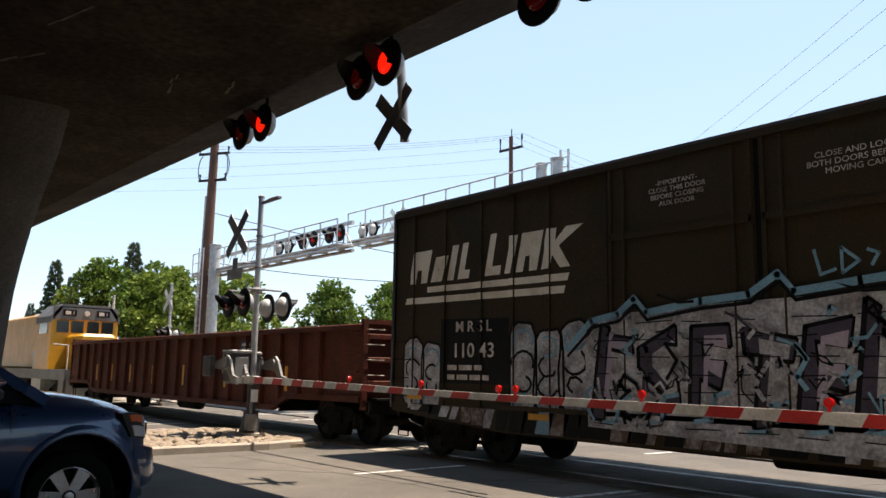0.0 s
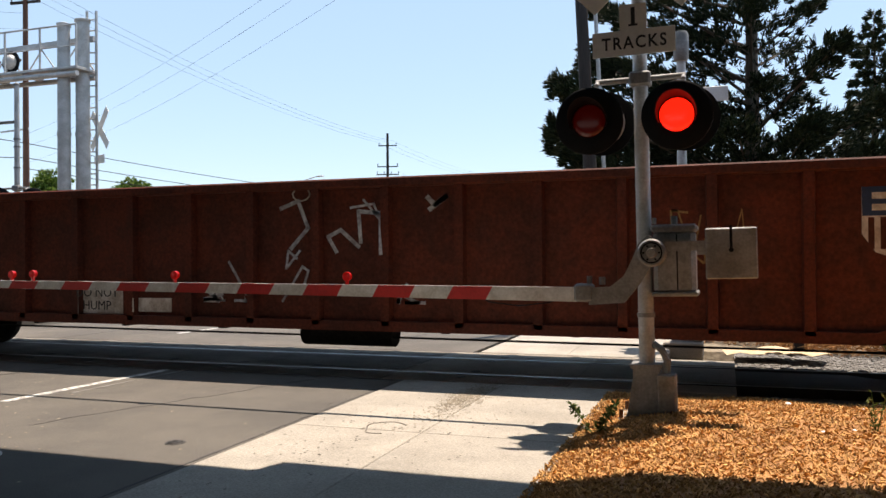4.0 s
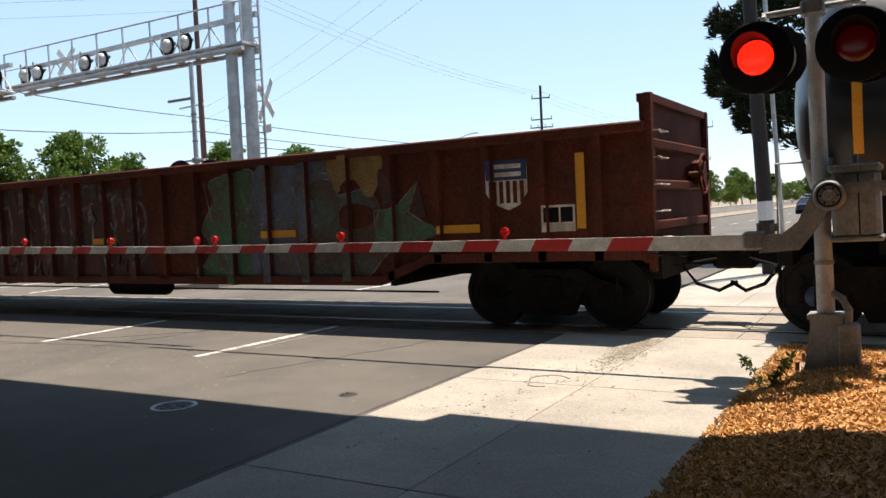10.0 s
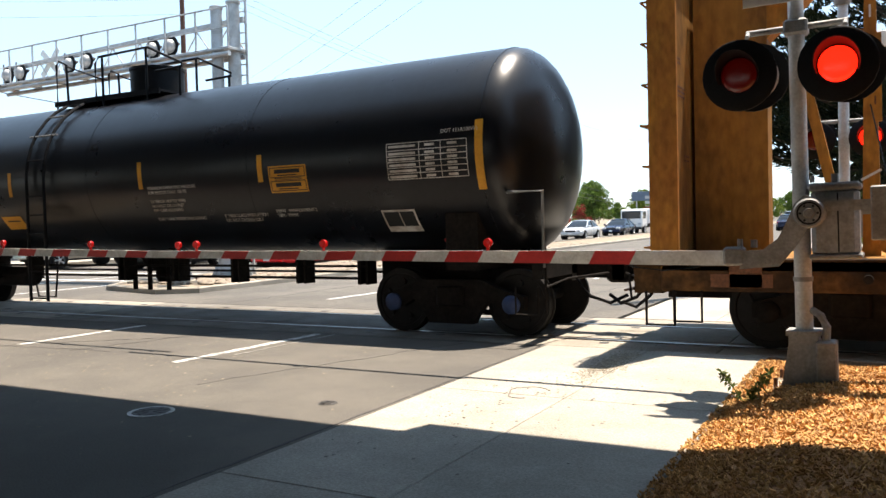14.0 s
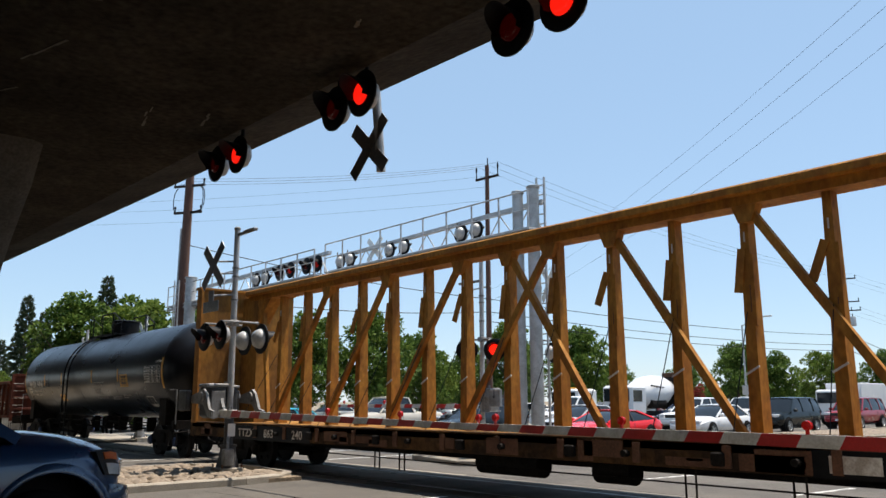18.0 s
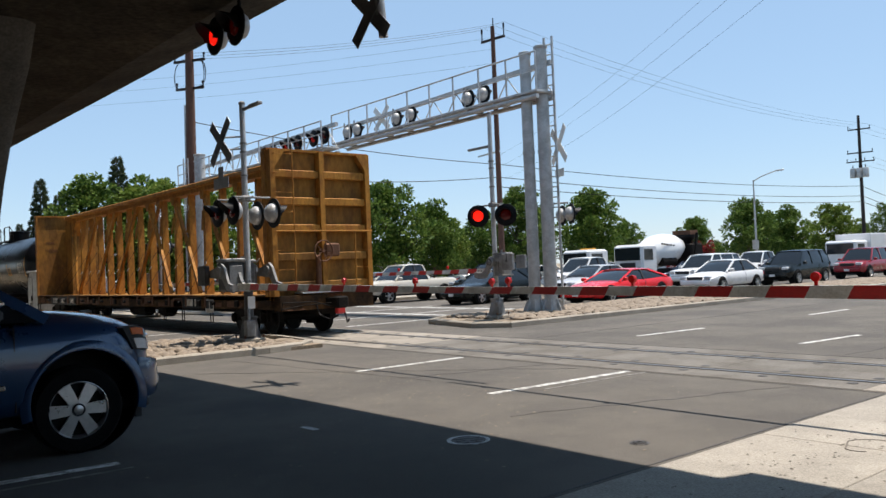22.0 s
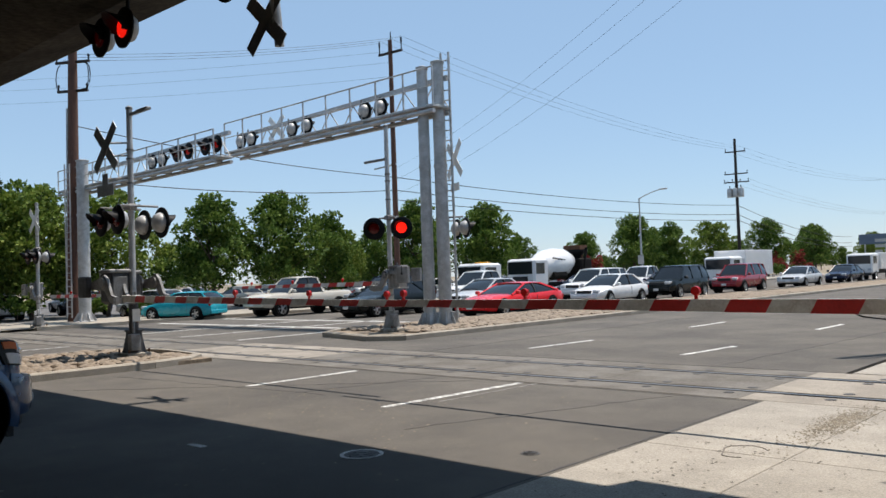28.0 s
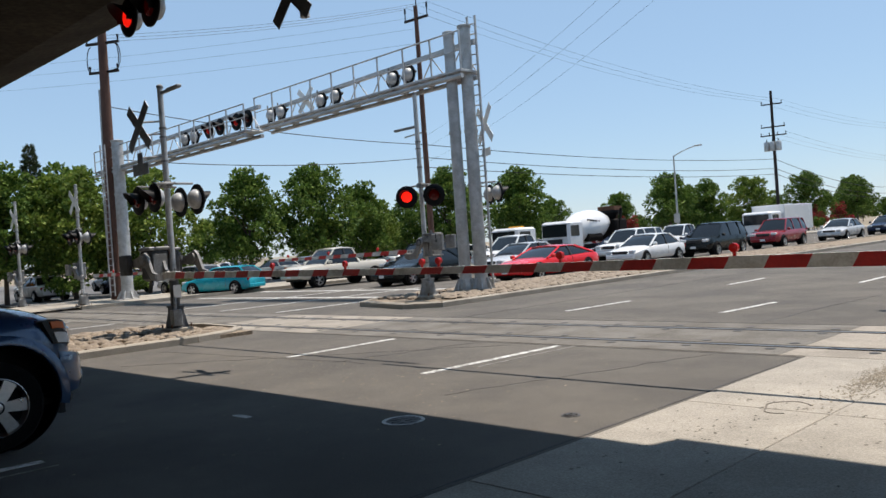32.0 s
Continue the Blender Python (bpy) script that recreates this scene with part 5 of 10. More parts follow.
    green = [[(-3.02, 1.36), (-3.02, 1.89), (-2.82, 2.31), (-2.44, 2.55), (-2.09, 2.60), (-2.0, 2.37), (-2.08, 2.07), (-2.23, 2.18), (-2.44, 2.19), (-2.58, 1.88), (-2.56, 1.58), (-1.54, 1.63),
              (-1.52, 1.34), (-2.18, 1.30), (-2.5, 0.97), (-2.3, 0.85), (-1.25, 0.92), (-1.25, 0.70), (-2.78, 0.70), (-2.97, 0.93)],
             [(-2.06, 1.97), (-1.87, 2.37), (-1.69, 2.58), (-1.58, 2.36), (-1.88, 1.74), (-2.04, 1.68)],
             [(-1.46, 1.39), (-1.31, 2.2), (-1.2, 2.59), (-0.94, 2.64), (-0.77, 2.59), (-0.65, 2.17), (-0.57, 1.58), (-0.45, 1.14), (-0.44, 0.72), (-0.78, 0.7), (-0.8, 1.15), (-1.05, 1.15), (-1.1, 0.7), (-1.2, 1.12), (-1.44, 1.15)],
             [(-0.5, 1.5), (-0.63, 1.94), (-0.56, 2.35), (-0.36, 2.56), (-0.09, 2.61), (0.17, 2.45), (0.29, 2.27), (0.12, 2.1), (-0.01, 1.93), (-0.14, 2.15), (-0.32, 2.11), (-0.34, 1.86), (-0.24, 1.76), (0.11, 1.71),
              (0.4, 1.59), (0.54, 1.26), (0.45, 0.72), (-0.26, 0.7), (-0.5, 1.14), (-0.34, 1.19), (-0.16, 1.07), (0.06, 1.16), (0.06, 1.37), (-0.34, 1.41)],
             [(0.78, 0.73), (0.9, 1.49), (0.99, 2.2), (1.08, 2.6), (1.75, 2.64), (1.88, 2.14), (2.1, 2.56), (2.27, 2.38), (2.2, 1.64), (2.22, 0.77), (1.93, 0.76), (1.92, 1.56), (1.69, 1.4), (1.54, 1.83), (1.41, 1.4), (1.32, 0.74)]]
    green[3] = [(-0.63 + (x + 0.63) * 1.22, z) for x, z in green[3]]
    fp(th, "graffiti_letter", green, GREEN, 5, "green sprayed letters with black outlines")
    fp(th, "graffiti_detail", [[(-1.02, 1.75), (-0.95, 2.05), (-0.86, 1.75)], [(-2.5, 1.78), (-2.36, 2.08), (-2.24, 1.9), (-2.34, 1.68)], [(-1.66, 2.28), (-1.42, 2.12), (-1.55, 1.96), (-1.72, 2.1)],
                              [(-1.58, 1.88), (-1.42, 1.62), (-1.66, 1.68)], [(-0.32, 2.0), (-0.22, 2.1), (-0.14, 1.86), (-0.26, 1.8)], [(2.3, 1.55), (2.45, 1.3), (2.36, 1.0), (2.28, 1.1)], [(0.55, 2.0), (0.66, 2.2), (0.72, 1.8)],
                              [(-0.2, 1.36), (0.15, 1.35), (0.12, 1.22), (-0.1, 1.2)]], LILAC, 6, "lilac sprayed details")
    fp(th, "graffiti_detail", [[(-0.14, 2.05), (-0.02, 2.02), (-0.1, 1.8), (-0.2, 1.86)], [(-2.3, 1.85), (-2.2, 1.95), (-2.18, 1.7)], [(-2.4, 0.95), (-2.1, 1.02), (-2.0, 0.84), (-2.3, 0.8)]], LEMON, 6)
    # silver piece over the doors
    fp(th, "graffiti_ground", [[(-8.3, 0.85), (-8.36, 2.1), (-8.1, 2.4), (-7.5, 2.52), (-6.2, 2.58), (-4.7, 2.6), (-3.28, 2.72), (-3.28, 1.95), (-3.5, 1.8), (-3.6, 0.72)]], SILVER, 36, "silver-white sprayed letters")
    for k in range(6):
        x, z, gl = -8.1 + 0.78 * k, 0.98 + 0.05 * (k % 3), GLYPHS[(0, 2, 1, 3, 1, 0)[k]]
        shape = [(x + u * 0.95 + 0.1 * v - 0.08 + rg.uniform(-0.05, 0.05), z + v * 1.02 + rg.uniform(-0.06, 0.06)) for u, v in gl]
        fp(th, "graffiti_line", ribbon(shape + shape[:1], 0.10), BLACK, 38)
        fp(th, "graffiti_letter", [[(px + 0.02, pz) for px, pz in shape]], PURPLE, 42, "dark violet sprayed letter")
        mid_ = (sum(p[0] for p in shape) / len(shape), sum(p[1] for p in shape) / len(shape))
        fp(th, "graffiti_letter", [[(mid_[0] + (px - mid_[0]) * 0.62 + 0.1, mid_[1] + (pz - mid_[1]) * 0.7 + 0.04) for px, pz in shape]], SILVER if k % 2 else LILAC, 43, "pale sprayed letter")
        fp(th, "graffiti_line", ribbon([(x + 0.1, z - 0.05), (x + 0.35, z - 0.02), (x + 0.40, z + 0.3), (x + 0.62, z + 0.34)], 0.06), SKYBLUE, 44)
        for j in range(7):
            zz = 0.92 + 0.24 * j
            fp(th, "graffiti_line", ribbon([(x - 0.05, zz), (x + rg.uniform(0.2, 0.6), zz + rg.uniform(-0.02, 0.02))], 0.016), BLACK, 46)
        for j in range(2):
            p = [(x + rg.uniform(0, 0.7), z + rg.uniform(0.2, 1.2))]
            for q in range(5):
                p.append((p[-1][0] + rg.uniform(-0.14, 0.14), p[-1][1] + rg.uniform(-0.12, 0.12)))
            fp(th, "graffiti_line", ribbon(p, 0.022), BLACK, 47)
    for k in range(44):
        p = [(rg.uniform(-8.2, -3.8), rg.uniform(0.95, 2.4))]
        for q in range(3):
            p.append((min(-3.6, max(-8.3, p[-1][0] + rg.uniform(-0.22, 0.22))), min(2.45, max(0.9, p[-1][1] + rg.uniform(-0.25, 0.25)))))
        fp(th, "graffiti_line", ribbon(p, rg.uniform(0.02, 0.07)), (SILVER, BLACK, SILVER, SKYBLUE, PURPLE)[k % 5], 47)
    edge = [(-8.7, 2.0), (-8.2, 2.42), (-7.7, 2.5), (-7.4, 2.72), (-7.2, 2.5), (-6.3, 2.62), (-5.6, 2.66), (-5.2, 2.9), (-5.0, 2.66), (-4.2, 2.74), (-3.3, 2.82), (-3.28, 2.1), (-3.7, 1.9), (-3.9, 1.2)]
    fp(th, "graffiti_line", ribbon(edge, 0.10), SKYBLUE, 48, "light blue sprayed outline")
    fp(th, "graffiti_line", ribbon([(x + 0.03, z - 0.10) for x, z in edge[:11]], 0.05), BLACK, 49)
    for x0_, x1_, seed, tall, count in ((-10.05, -8.35, 3, 2.5, 3), (-13.1, -11.92, 5, 2.3, 2)):
        r2 = random.Random(seed)
        step = (x1_ - x0_) / count
        for k in range(count):
            cx_, top = x0_ + step * (k + 0.5), tall - 0.12 * (k % 2)
            hw_ = step * 0.58
            blob = [(max(x0_, min(x1_, cx_ + hw_ * math.copysign(abs(math.cos(q)) ** 0.6, math.cos(q)) * r2.uniform(0.88, 1.08))), 0.9 + (top - 0.9) * (0.5 + 0.5 * math.copysign(abs(math.sin(q)) ** 0.7, math.sin(q)) * r2.uniform(0.92, 1.04))) for q in (6.2832 * j / 18 for j in range(18))]
            fp(th, "graffiti_ground", [blob], SILVER, 2 + k % 2, "silver-white sprayed letters")
            fp(th, "graffiti_line", ribbon(blob + blob[:1], 0.05), BLACK, 4)
            for j in range(4):
                z_, rr, a0 = 1.1 + (top - 1.3) * j / 3.4, r2.uniform(0.10, 0.2), r2.uniform(0, 6)
                loop = [(cx_ + r2.uniform(-0.02, 0.02) + rr * 1.25 * math.cos(a0 + 0.55 * i), z_ + rr * math.sin(a0 + 0.55 * i)) for i in range(8)]
                fp(th, "graffiti_line", ribbon([(max(x0_, min(x1_, px)), pz) for px, pz in loop], 0.045), BLACK if j % 3 else SKYBLUE, 5)
    low = Side(-w - 0.02, [], 0, x0, x1)
    for k in range(30):
        x = -12.9 + 0.31 * k
        zl = 0.90 - min(0.24, 0.1 * max(0, (x + 12.9))) 
        a = rg.uniform(0.15, 0.4)
        low.paint(th, "graffiti_line", [[(x, zl), (x + a, zl), (x + a + 0.12, 1.0), (x + rg.uniform(0, 0.1), 1.01)]], SILVER if rg.random() < 0.25 else (WORNSILVER if rg.random() < 0.45 else (SKYBLUE if rg.random() < 0.15 else BLACK)), 2)
    Side(-w - 0.02, [], 0, x0, x1).paint(th, "graffiti_letter", [[(-3.0, 0.64), (0.7, 0.66), (2.2, 0.84), (2.2, 1.02), (-3.0, 1.02)]], GREEN, 2)
    fp(th, "graffiti_tag", ribbon([(1.5, 2.8), (1.62, 3.2), (1.74, 2.8)], 0.04) + ribbon([(1.45, 3.05), (1.8, 3.02)], 0.04) + ribbon([(2.1, 3.5), (2.2, 3.62), (2.28, 3.45), (2.12, 3.38), (2.3, 3.65), (2.34, 3.25)], 0.035) + ribbon([(2.15, 3.0), (2.24, 3.25), (2.33, 3.0)], 0.03), STENCIL, 3, "white sprayed tag")
    tag = writing("graffiti_tag", "WARRIORS", 0.27, pose(2.27, -w - 0.042, 2.93, 90, 4, 0), LEMON, th, wide=0.62, bold=0.006)
    tag["label"] = "yellow sprayed tag"
    Side(-w - 0.055, [], 0, x0, x1).paint(th, "graffiti_tag", ribbon([(-4.75, 3.15), (-4.68, 2.85), (-4.5, 2.9)], 0.04) + ribbon([(-4.42, 3.15), (-4.42, 2.85), (-4.22, 2.98), (-4.42, 3.15)], 0.04) + ribbon([(-4.12, 3.1), (-4.0, 3.05), (-4.08, 2.92)], 0.04), SKYBLUE, 2, "light blue sprayed tag")
    fp(th, "data_stencil", [[(0.22, 1.97), (0.78, 1.97), (0.78, 1.62), (0.22, 1.62)]], STENCIL, 7, "white framed data stencil")
    fp(th, "data_stencil_field", [[(0.25, 1.94), (0.48, 1.94), (0.48, 1.72), (0.25, 1.72)], [(0.50, 1.94), (0.75, 1.94), (0.75, 1.72), (0.50, 1.72)]], BLACK, 8)
    Side(-w - 0.03, [], 0, x0, x1).paint(th, "reflector", [[(a, z), (a + 0.46, z), (a + 0.46, z + 0.1), (a, z + 0.1)] for a, z in ((-12.9, 1.1), (-9.6, 0.88), (-6.9, 0.86), (-3.9, 0.9), (-1.5, 0.93))] + [[(1.3, 1.25), (1.85, 1.25), (1.85, 1.5), (1.3, 1.5)]], ORANGE, 12, "orange reflective tape")
    return th


# -- gondolas --
def gondola(x0, x1, label, ribs_at, high_end, step=None, seedling=0):
    th = wagon("gondola_wagon", label, "gondola wagon", "gondola wagons")
    w, zt = 1.5, 2.62
    mid = (x0 + x1) / 2
    belly = 0.62
    sill = [(x0, 0.95), (x0 + 2.6, 0.95), (x0 + 3.4, belly + 0.03), (x1 - 3.9, belly), (x1 - 3.1, 0.93), (x1, 0.95)]
    for s in (-1, 1):
        y0, y1 = (s * w, s * (w - 0.03)) if s > 0 else (-w, -w + 0.03)
        part("side_wall", Geo().prism(sill + [(x1, zt - 0.06), (x0, zt - 0.06)], 1, min(y0, y1), max(y0, y1)), GONDOLA, th, "oxide red steel flank")
        part("top_chord", Geo().chamfered(x0, x1, min(s * (w - 0.05), s * (w + 0.11)), max(s * (w - 0.05), s * (w + 0.11)), zt - 0.13, zt, 0.02), GONDOLA, th)
        if s < 0:
            part("side_sill", Geo().prism([(a, b) for a, b in sill] + [(a, b + 0.13) for a, b in reversed(sill)], 1, -w - 0.1, -w), GONDOLA, th)
        for x in ribs_at:
            zb = 0.95 if (x < x0 + 2.8 or x > x1 - 3.4) else belly + 0.08
            g = Geo()
            for xa, xb, ya in ((x - 0.075, x + 0.075, w + 0.10),):
                vs = [(xa, s * w, zb), (xb, s * w, zb), (xb - 0.02, s * ya, zb), (xa + 0.02, s * ya, zb)]
                vs += [(p[0], p[1], zt - 0.1) for p in vs]
                g.add(vs, [(0, 1, 2, 3), (7, 6, 5, 4), (0, 4, 5, 1), (1, 5, 6, 2), (2, 6, 7, 3), (3, 7, 4, 0)])
            part("rib", g, GONDOLA, th)
    part("floor", Geo().box(x0, x1, -w + 0.03, w - 0.03, 0.98, 1.06), RUST, th)
    part("centre_sill", Geo().box(x0 - 0.05, x1 + 0.05, -0.3, 0.3, 0.68, 0.98), STEEL, th)
    for x, s, tall in ((x0, -1, zt if not high_end else zt), (x1, 1, high_end or zt)):
        end = part("end_wall", Geo().box(min(x, x - s * 0.08), max(x, x - s * 0.08), -w + 0.02, w - 0.02, 0.9, tall + 0.02), GONDOLA, th, "oxide red end wall")
        for z in (1.35, 1.85, 2.35):
            part("end_rib", Geo().chamfered(min(x, x + s * 0.07), max(x, x + s * 0.07), -w + 0.1, w - 0.1, z - 0.06, z + 0.06, 0.015), GONDOLA, end)
        for y in (-w + 0.02, w - 0.02):
            part("corner_post", Geo().box(min(x, x + s * 0.08), max(x, x + s * 0.08), y - 0.06, y + 0.06, 0.8, tall + 0.1), GONDOLA, th)
        part("end_cap", Geo().box(min(x - s * 0.1, x + s * 0.06), max(x - s * 0.1, x + s * 0.06), -w, w, tall, tall + 0.1), GONDOLA, end)
        part("end_sill", Geo().box(min(x, x + s * 0.12), max(x, x + s * 0.12), -1.4, 1.4, 0.7, 0.98), STEEL, th)
        coupler(th, x, s)
        rungs(th, x + s * 0.05, -1.46, 1.2, 2.5, 0.42, 5, 1, STENCIL if s > 0 else GONDOLA, s * 0.09)
        rungs(th, x - 0.5 if s > 0 else x + 0.08, -w - 0.02, 1.2, 2.4, 0.4, 4, 0, GONDOLA)
        stirrup(th, x - 0.45 if s > 0 else x + 0.1, -1.4)
        part("end_platform", Geo().box(min(x, x + s * 0.3), max(x, x + s * 0.3), -1.3, 1.3, 1.0, 1.04), STEEL, th)
    hand_brake(th, x1 + 0.06, 0.35, 2.0, 1, GONDOLA)
    part("air_tank", Geo().tube((mid - 0.8, -0.7, 0.52), (mid + 0.6, -0.7, 0.52), 0.19, n=16), STEEL, th, smooth=40)
    part("brake_rod", Geo().tube((x0 + 3.2, -0.8, 0.5), (x1 - 3.4, -0.8, 0.45), 0.016, n=6), STEEL, th)
    for k in range(9):
        x = x0 + 3.6 + (x1 - x0 - 7.4) * k / 8
        part("cross_bearer", Geo().box(x - 0.05, x + 0.05, -1.4, 1.4, 0.6, 0.98), STEEL, th)
    flank = Side(-w, [(x - 0.075, x + 0.075) for x in ribs_at], 0.102, x0, x1)
    return th, flank, w


def shield(flank, th, x, z, h, layer=2):
    """A heraldic shield: blue chief with two bars, white field with red-brown stripes."""
    wd = h * 0.42
    field = [(x - wd, z + h * 0.5), (x + wd, z + h * 0.5), (x + wd, z - h * 0.15), (x + wd * 0.6, z - h * 0.4), (x, z - h * 0.5), (x - wd * 0.6, z - h * 0.4), (x - wd, z - h * 0.15)]
    flank.paint(th, "shield_emblem", [field], STENCIL, layer, "faded white and blue shield emblem")
    flank.paint(th, "shield_emblem_chief", [[(x - wd, z + h * 0.5), (x + wd, z + h * 0.5), (x + wd * 0.98, z + h * 0.1), (x - wd * 0.98, z + h * 0.1)]], NAVY, layer + 1)
    flank.paint(th, "shield_emblem_stripe", [[(x + k * wd * 0.36 - 0.03, z + h * 0.08), (x + k * wd * 0.36 + 0.03, z + h * 0.08), (x + k * wd * 0.36 + 0.03, z - h * 0.36), (x + k * wd * 0.36 - 0.03, z - h * 0.36)] for k in (-2, -1, 0, 1, 2)], GONDOLA, layer + 1)
    flank.paint(th, "shield_emblem_bar", [[(x - wd * 0.7, zz), (x + wd * 0.7, zz), (x + wd * 0.7, zz + h * 0.09), (x - wd * 0.7, zz + h * 0.09)] for zz in (z + h * 0.33, z + h * 0.17)], STENCIL, layer + 2)


def data_box(flank, th, x, z, w, h, layer=3):
    flank.paint(th, "data_stencil", [[(x, z), (x + w, z), (x + w, z + h), (x, z + h)]], STENCIL, layer, "white framed data stencil")
    flank.paint(th, "data_stencil_field", [[(x + 0.03, z + h * 0.35), (x + w * 0.48, z + h * 0.35), (x + w * 0.48, z + h - 0.03), (x + 0.03, z + h - 0.03)],
                                           [(x + w * 0.53, z + h * 0.35), (x + w - 0.03, z + h * 0.35), (x + w - 0.03, z + h - 0.03), (x + w * 0.53, z + h - 0.03)]], BLACK, layer + 1)


def scrawl(flank, th, spans, mat, seed, z0=0.8, z1=2.3, width=0.07, strokes=5, layer=3, label="faded sprayed scrawl"):
    rg = random.Random(seed)
    out = []
    for a, b in spans:
        for k in range(strokes):
            p = [(rg.uniform(a, b), rg.uniform(z0, z1))]
            for j in range(3):
                p.append((min(b, max(a, p[-1][0] + rg.uniform(-0.35, 0.35))), min(z1, max(z0, p[-1][1] + rg.uniform(-0.6, 0.6)))))
            out += ribbon(p, width * rg.uniform(0.5, 1.3))
    return flank.paint(th, "graffiti_line", out, mat, layer, label)


boxcar()
# first wagon behind the boxcar
ga, fa, wa = gondola(4.25, 25.0, "oxide red gondola wagon with chalked scrawls and shield emblem", [5.45 + 1.0 * k for k in range(20)], 2.85)
writing("lettering", "CN", 0.36, pose(6.02, -wa - 0.012, 1.97, 90), STENCIL, ga, bold=0.005)
writing("lettering", "W", 0.36, pose(6.9, -wa - 0.012, 2.0, 90), STENCIL, ga, bold=0.005)
writing("lettering", "137", 0.34, pose(6.0, -wa - 0.012, 1.5, 90), STENCIL, ga, bold=0.005)
writing("lettering", "306", 0.34, pose(6.92, -wa - 0.012, 1.52, 90), STENCIL, ga, bold=0.005)
bars("fine_print", 2, 0.6, 0.05, pose(6.65, -wa - 0.006, 1.28, 90), STENCIL, ga)
fa.paint(ga, "notice", [[(10.52, 0.78), (11.25, 0.78), (11.25, 1.2), (10.52, 1.2)], [(11.5, 0.82), (12.1, 0.82), (12.1, 1.02), (11.5, 1.02)]], STENCIL, 2, "white notice plate")
writing("lettering", "DO NOT\nHUMP", 0.19, pose(10.88, -wa - 0.122, 1.0, 90), INK, ga)
scrawl(fa, ga, [(12.6, 13.4), (13.55, 14.4), (14.6, 15.4), (15.6, 16.4)], SILVER, 7, 1.0, 2.35, 0.05, 3, label="pale chalked scrawl")
scrawl(fa, ga, [(7.5, 8.3)], SILVER, 9, 1.3, 1.9, 0.025, 4)
scrawl(fa, ga, [(19.0, 19.8), (22.6, 23.5)], OCHRE, 8, 1.5, 2.1, 0.025, 4)
fa.paint(ga, "chalk_mark", ribbon([(14.2 + 0.13 * math.cos(a * 0.6), 2.44 + 0.09 * math.sin(a * 0.6)) for a in range(12)], 0.02), STENCIL, 3)
shield(fa, ga, 21.3, 1.92, 0.78)
data_box(fa, ga, 22.0, 1.2, 0.52, 0.3)
bars("fine_print", 2, 0.5, 0.06, pose(23.9, -wa - 0.006, 1.25, 90), STENCIL, ga)
bars("end_lettering", 1, 0.9, 0.12, pose(25.03, 0.2, 2.72, 90, 0, 90), STENCIL, ga)
bogie(ga, 5.55)
bogie(ga, 23.35)
# second wagon
gb, fb, wb = gondola(26.25, 46.2, "oxide red gondola wagon covered in faded green and blue graffiti", [27.38, 28.34, 29.25, 30.05] + [30.8 + 0.78 * k for k in range(19)] + [45.6], 2.85)
writing("lettering", "C NW", 0.33, pose(28.66, -wb - 0.112, 2.04, 90), STENCIL, gb, bold=0.005, wide=1.15)
writing("lettering", "137 0 23", 0.36, pose(28.9, -wb - 0.112, 1.63, 90), STENCIL, gb, bold=0.005, wide=1.25)
bars("fine_print", 2, 1.1, 0.06, pose(28.3, -wb - 0.106, 1.32, 90), STENCIL, gb)
fb.paint(gb, "reflector", [[(x, z), (x + 0.62, z), (x + 0.62, z + 0.11), (x, z + 0.11)] for x, z in ((29.3, 1.33), (32.5, 1.36), (35.9, 1.34), (40.1, 1.36), (43.3, 1.34))] + [[(26.8, 1.25), (26.95, 1.25), (26.95, 1.85), (26.8, 1.85)], [(45.3, 1.35), (45.42, 1.35), (45.42, 2.3), (45.3, 2.3)]], ORANGE, 12, "orange reflective tape")
rgb_ = random.Random(77)


def curved(pts, n=5):
    """A closed smooth outline through a few corners."""
    out = []
    m = len(pts)
    for i in range(m):
        p0, p1, p2, p3 = pts[i - 1], pts[i], pts[(i + 1) % m], pts[(i + 2) % m]
        for j in range(n):
            t = j / n
            out.append(tuple(0.5 * (2 * p1[c] + (p2[c] - p0[c]) * t + (2 * p0[c] - 5 * p1[c] + 4 * p2[c] - p3[c]) * t * t + (3 * p1[c] - p0[c] - 3 * p2[c] + p3[c]) * t ** 3) for c in (0, 1)))
    return out


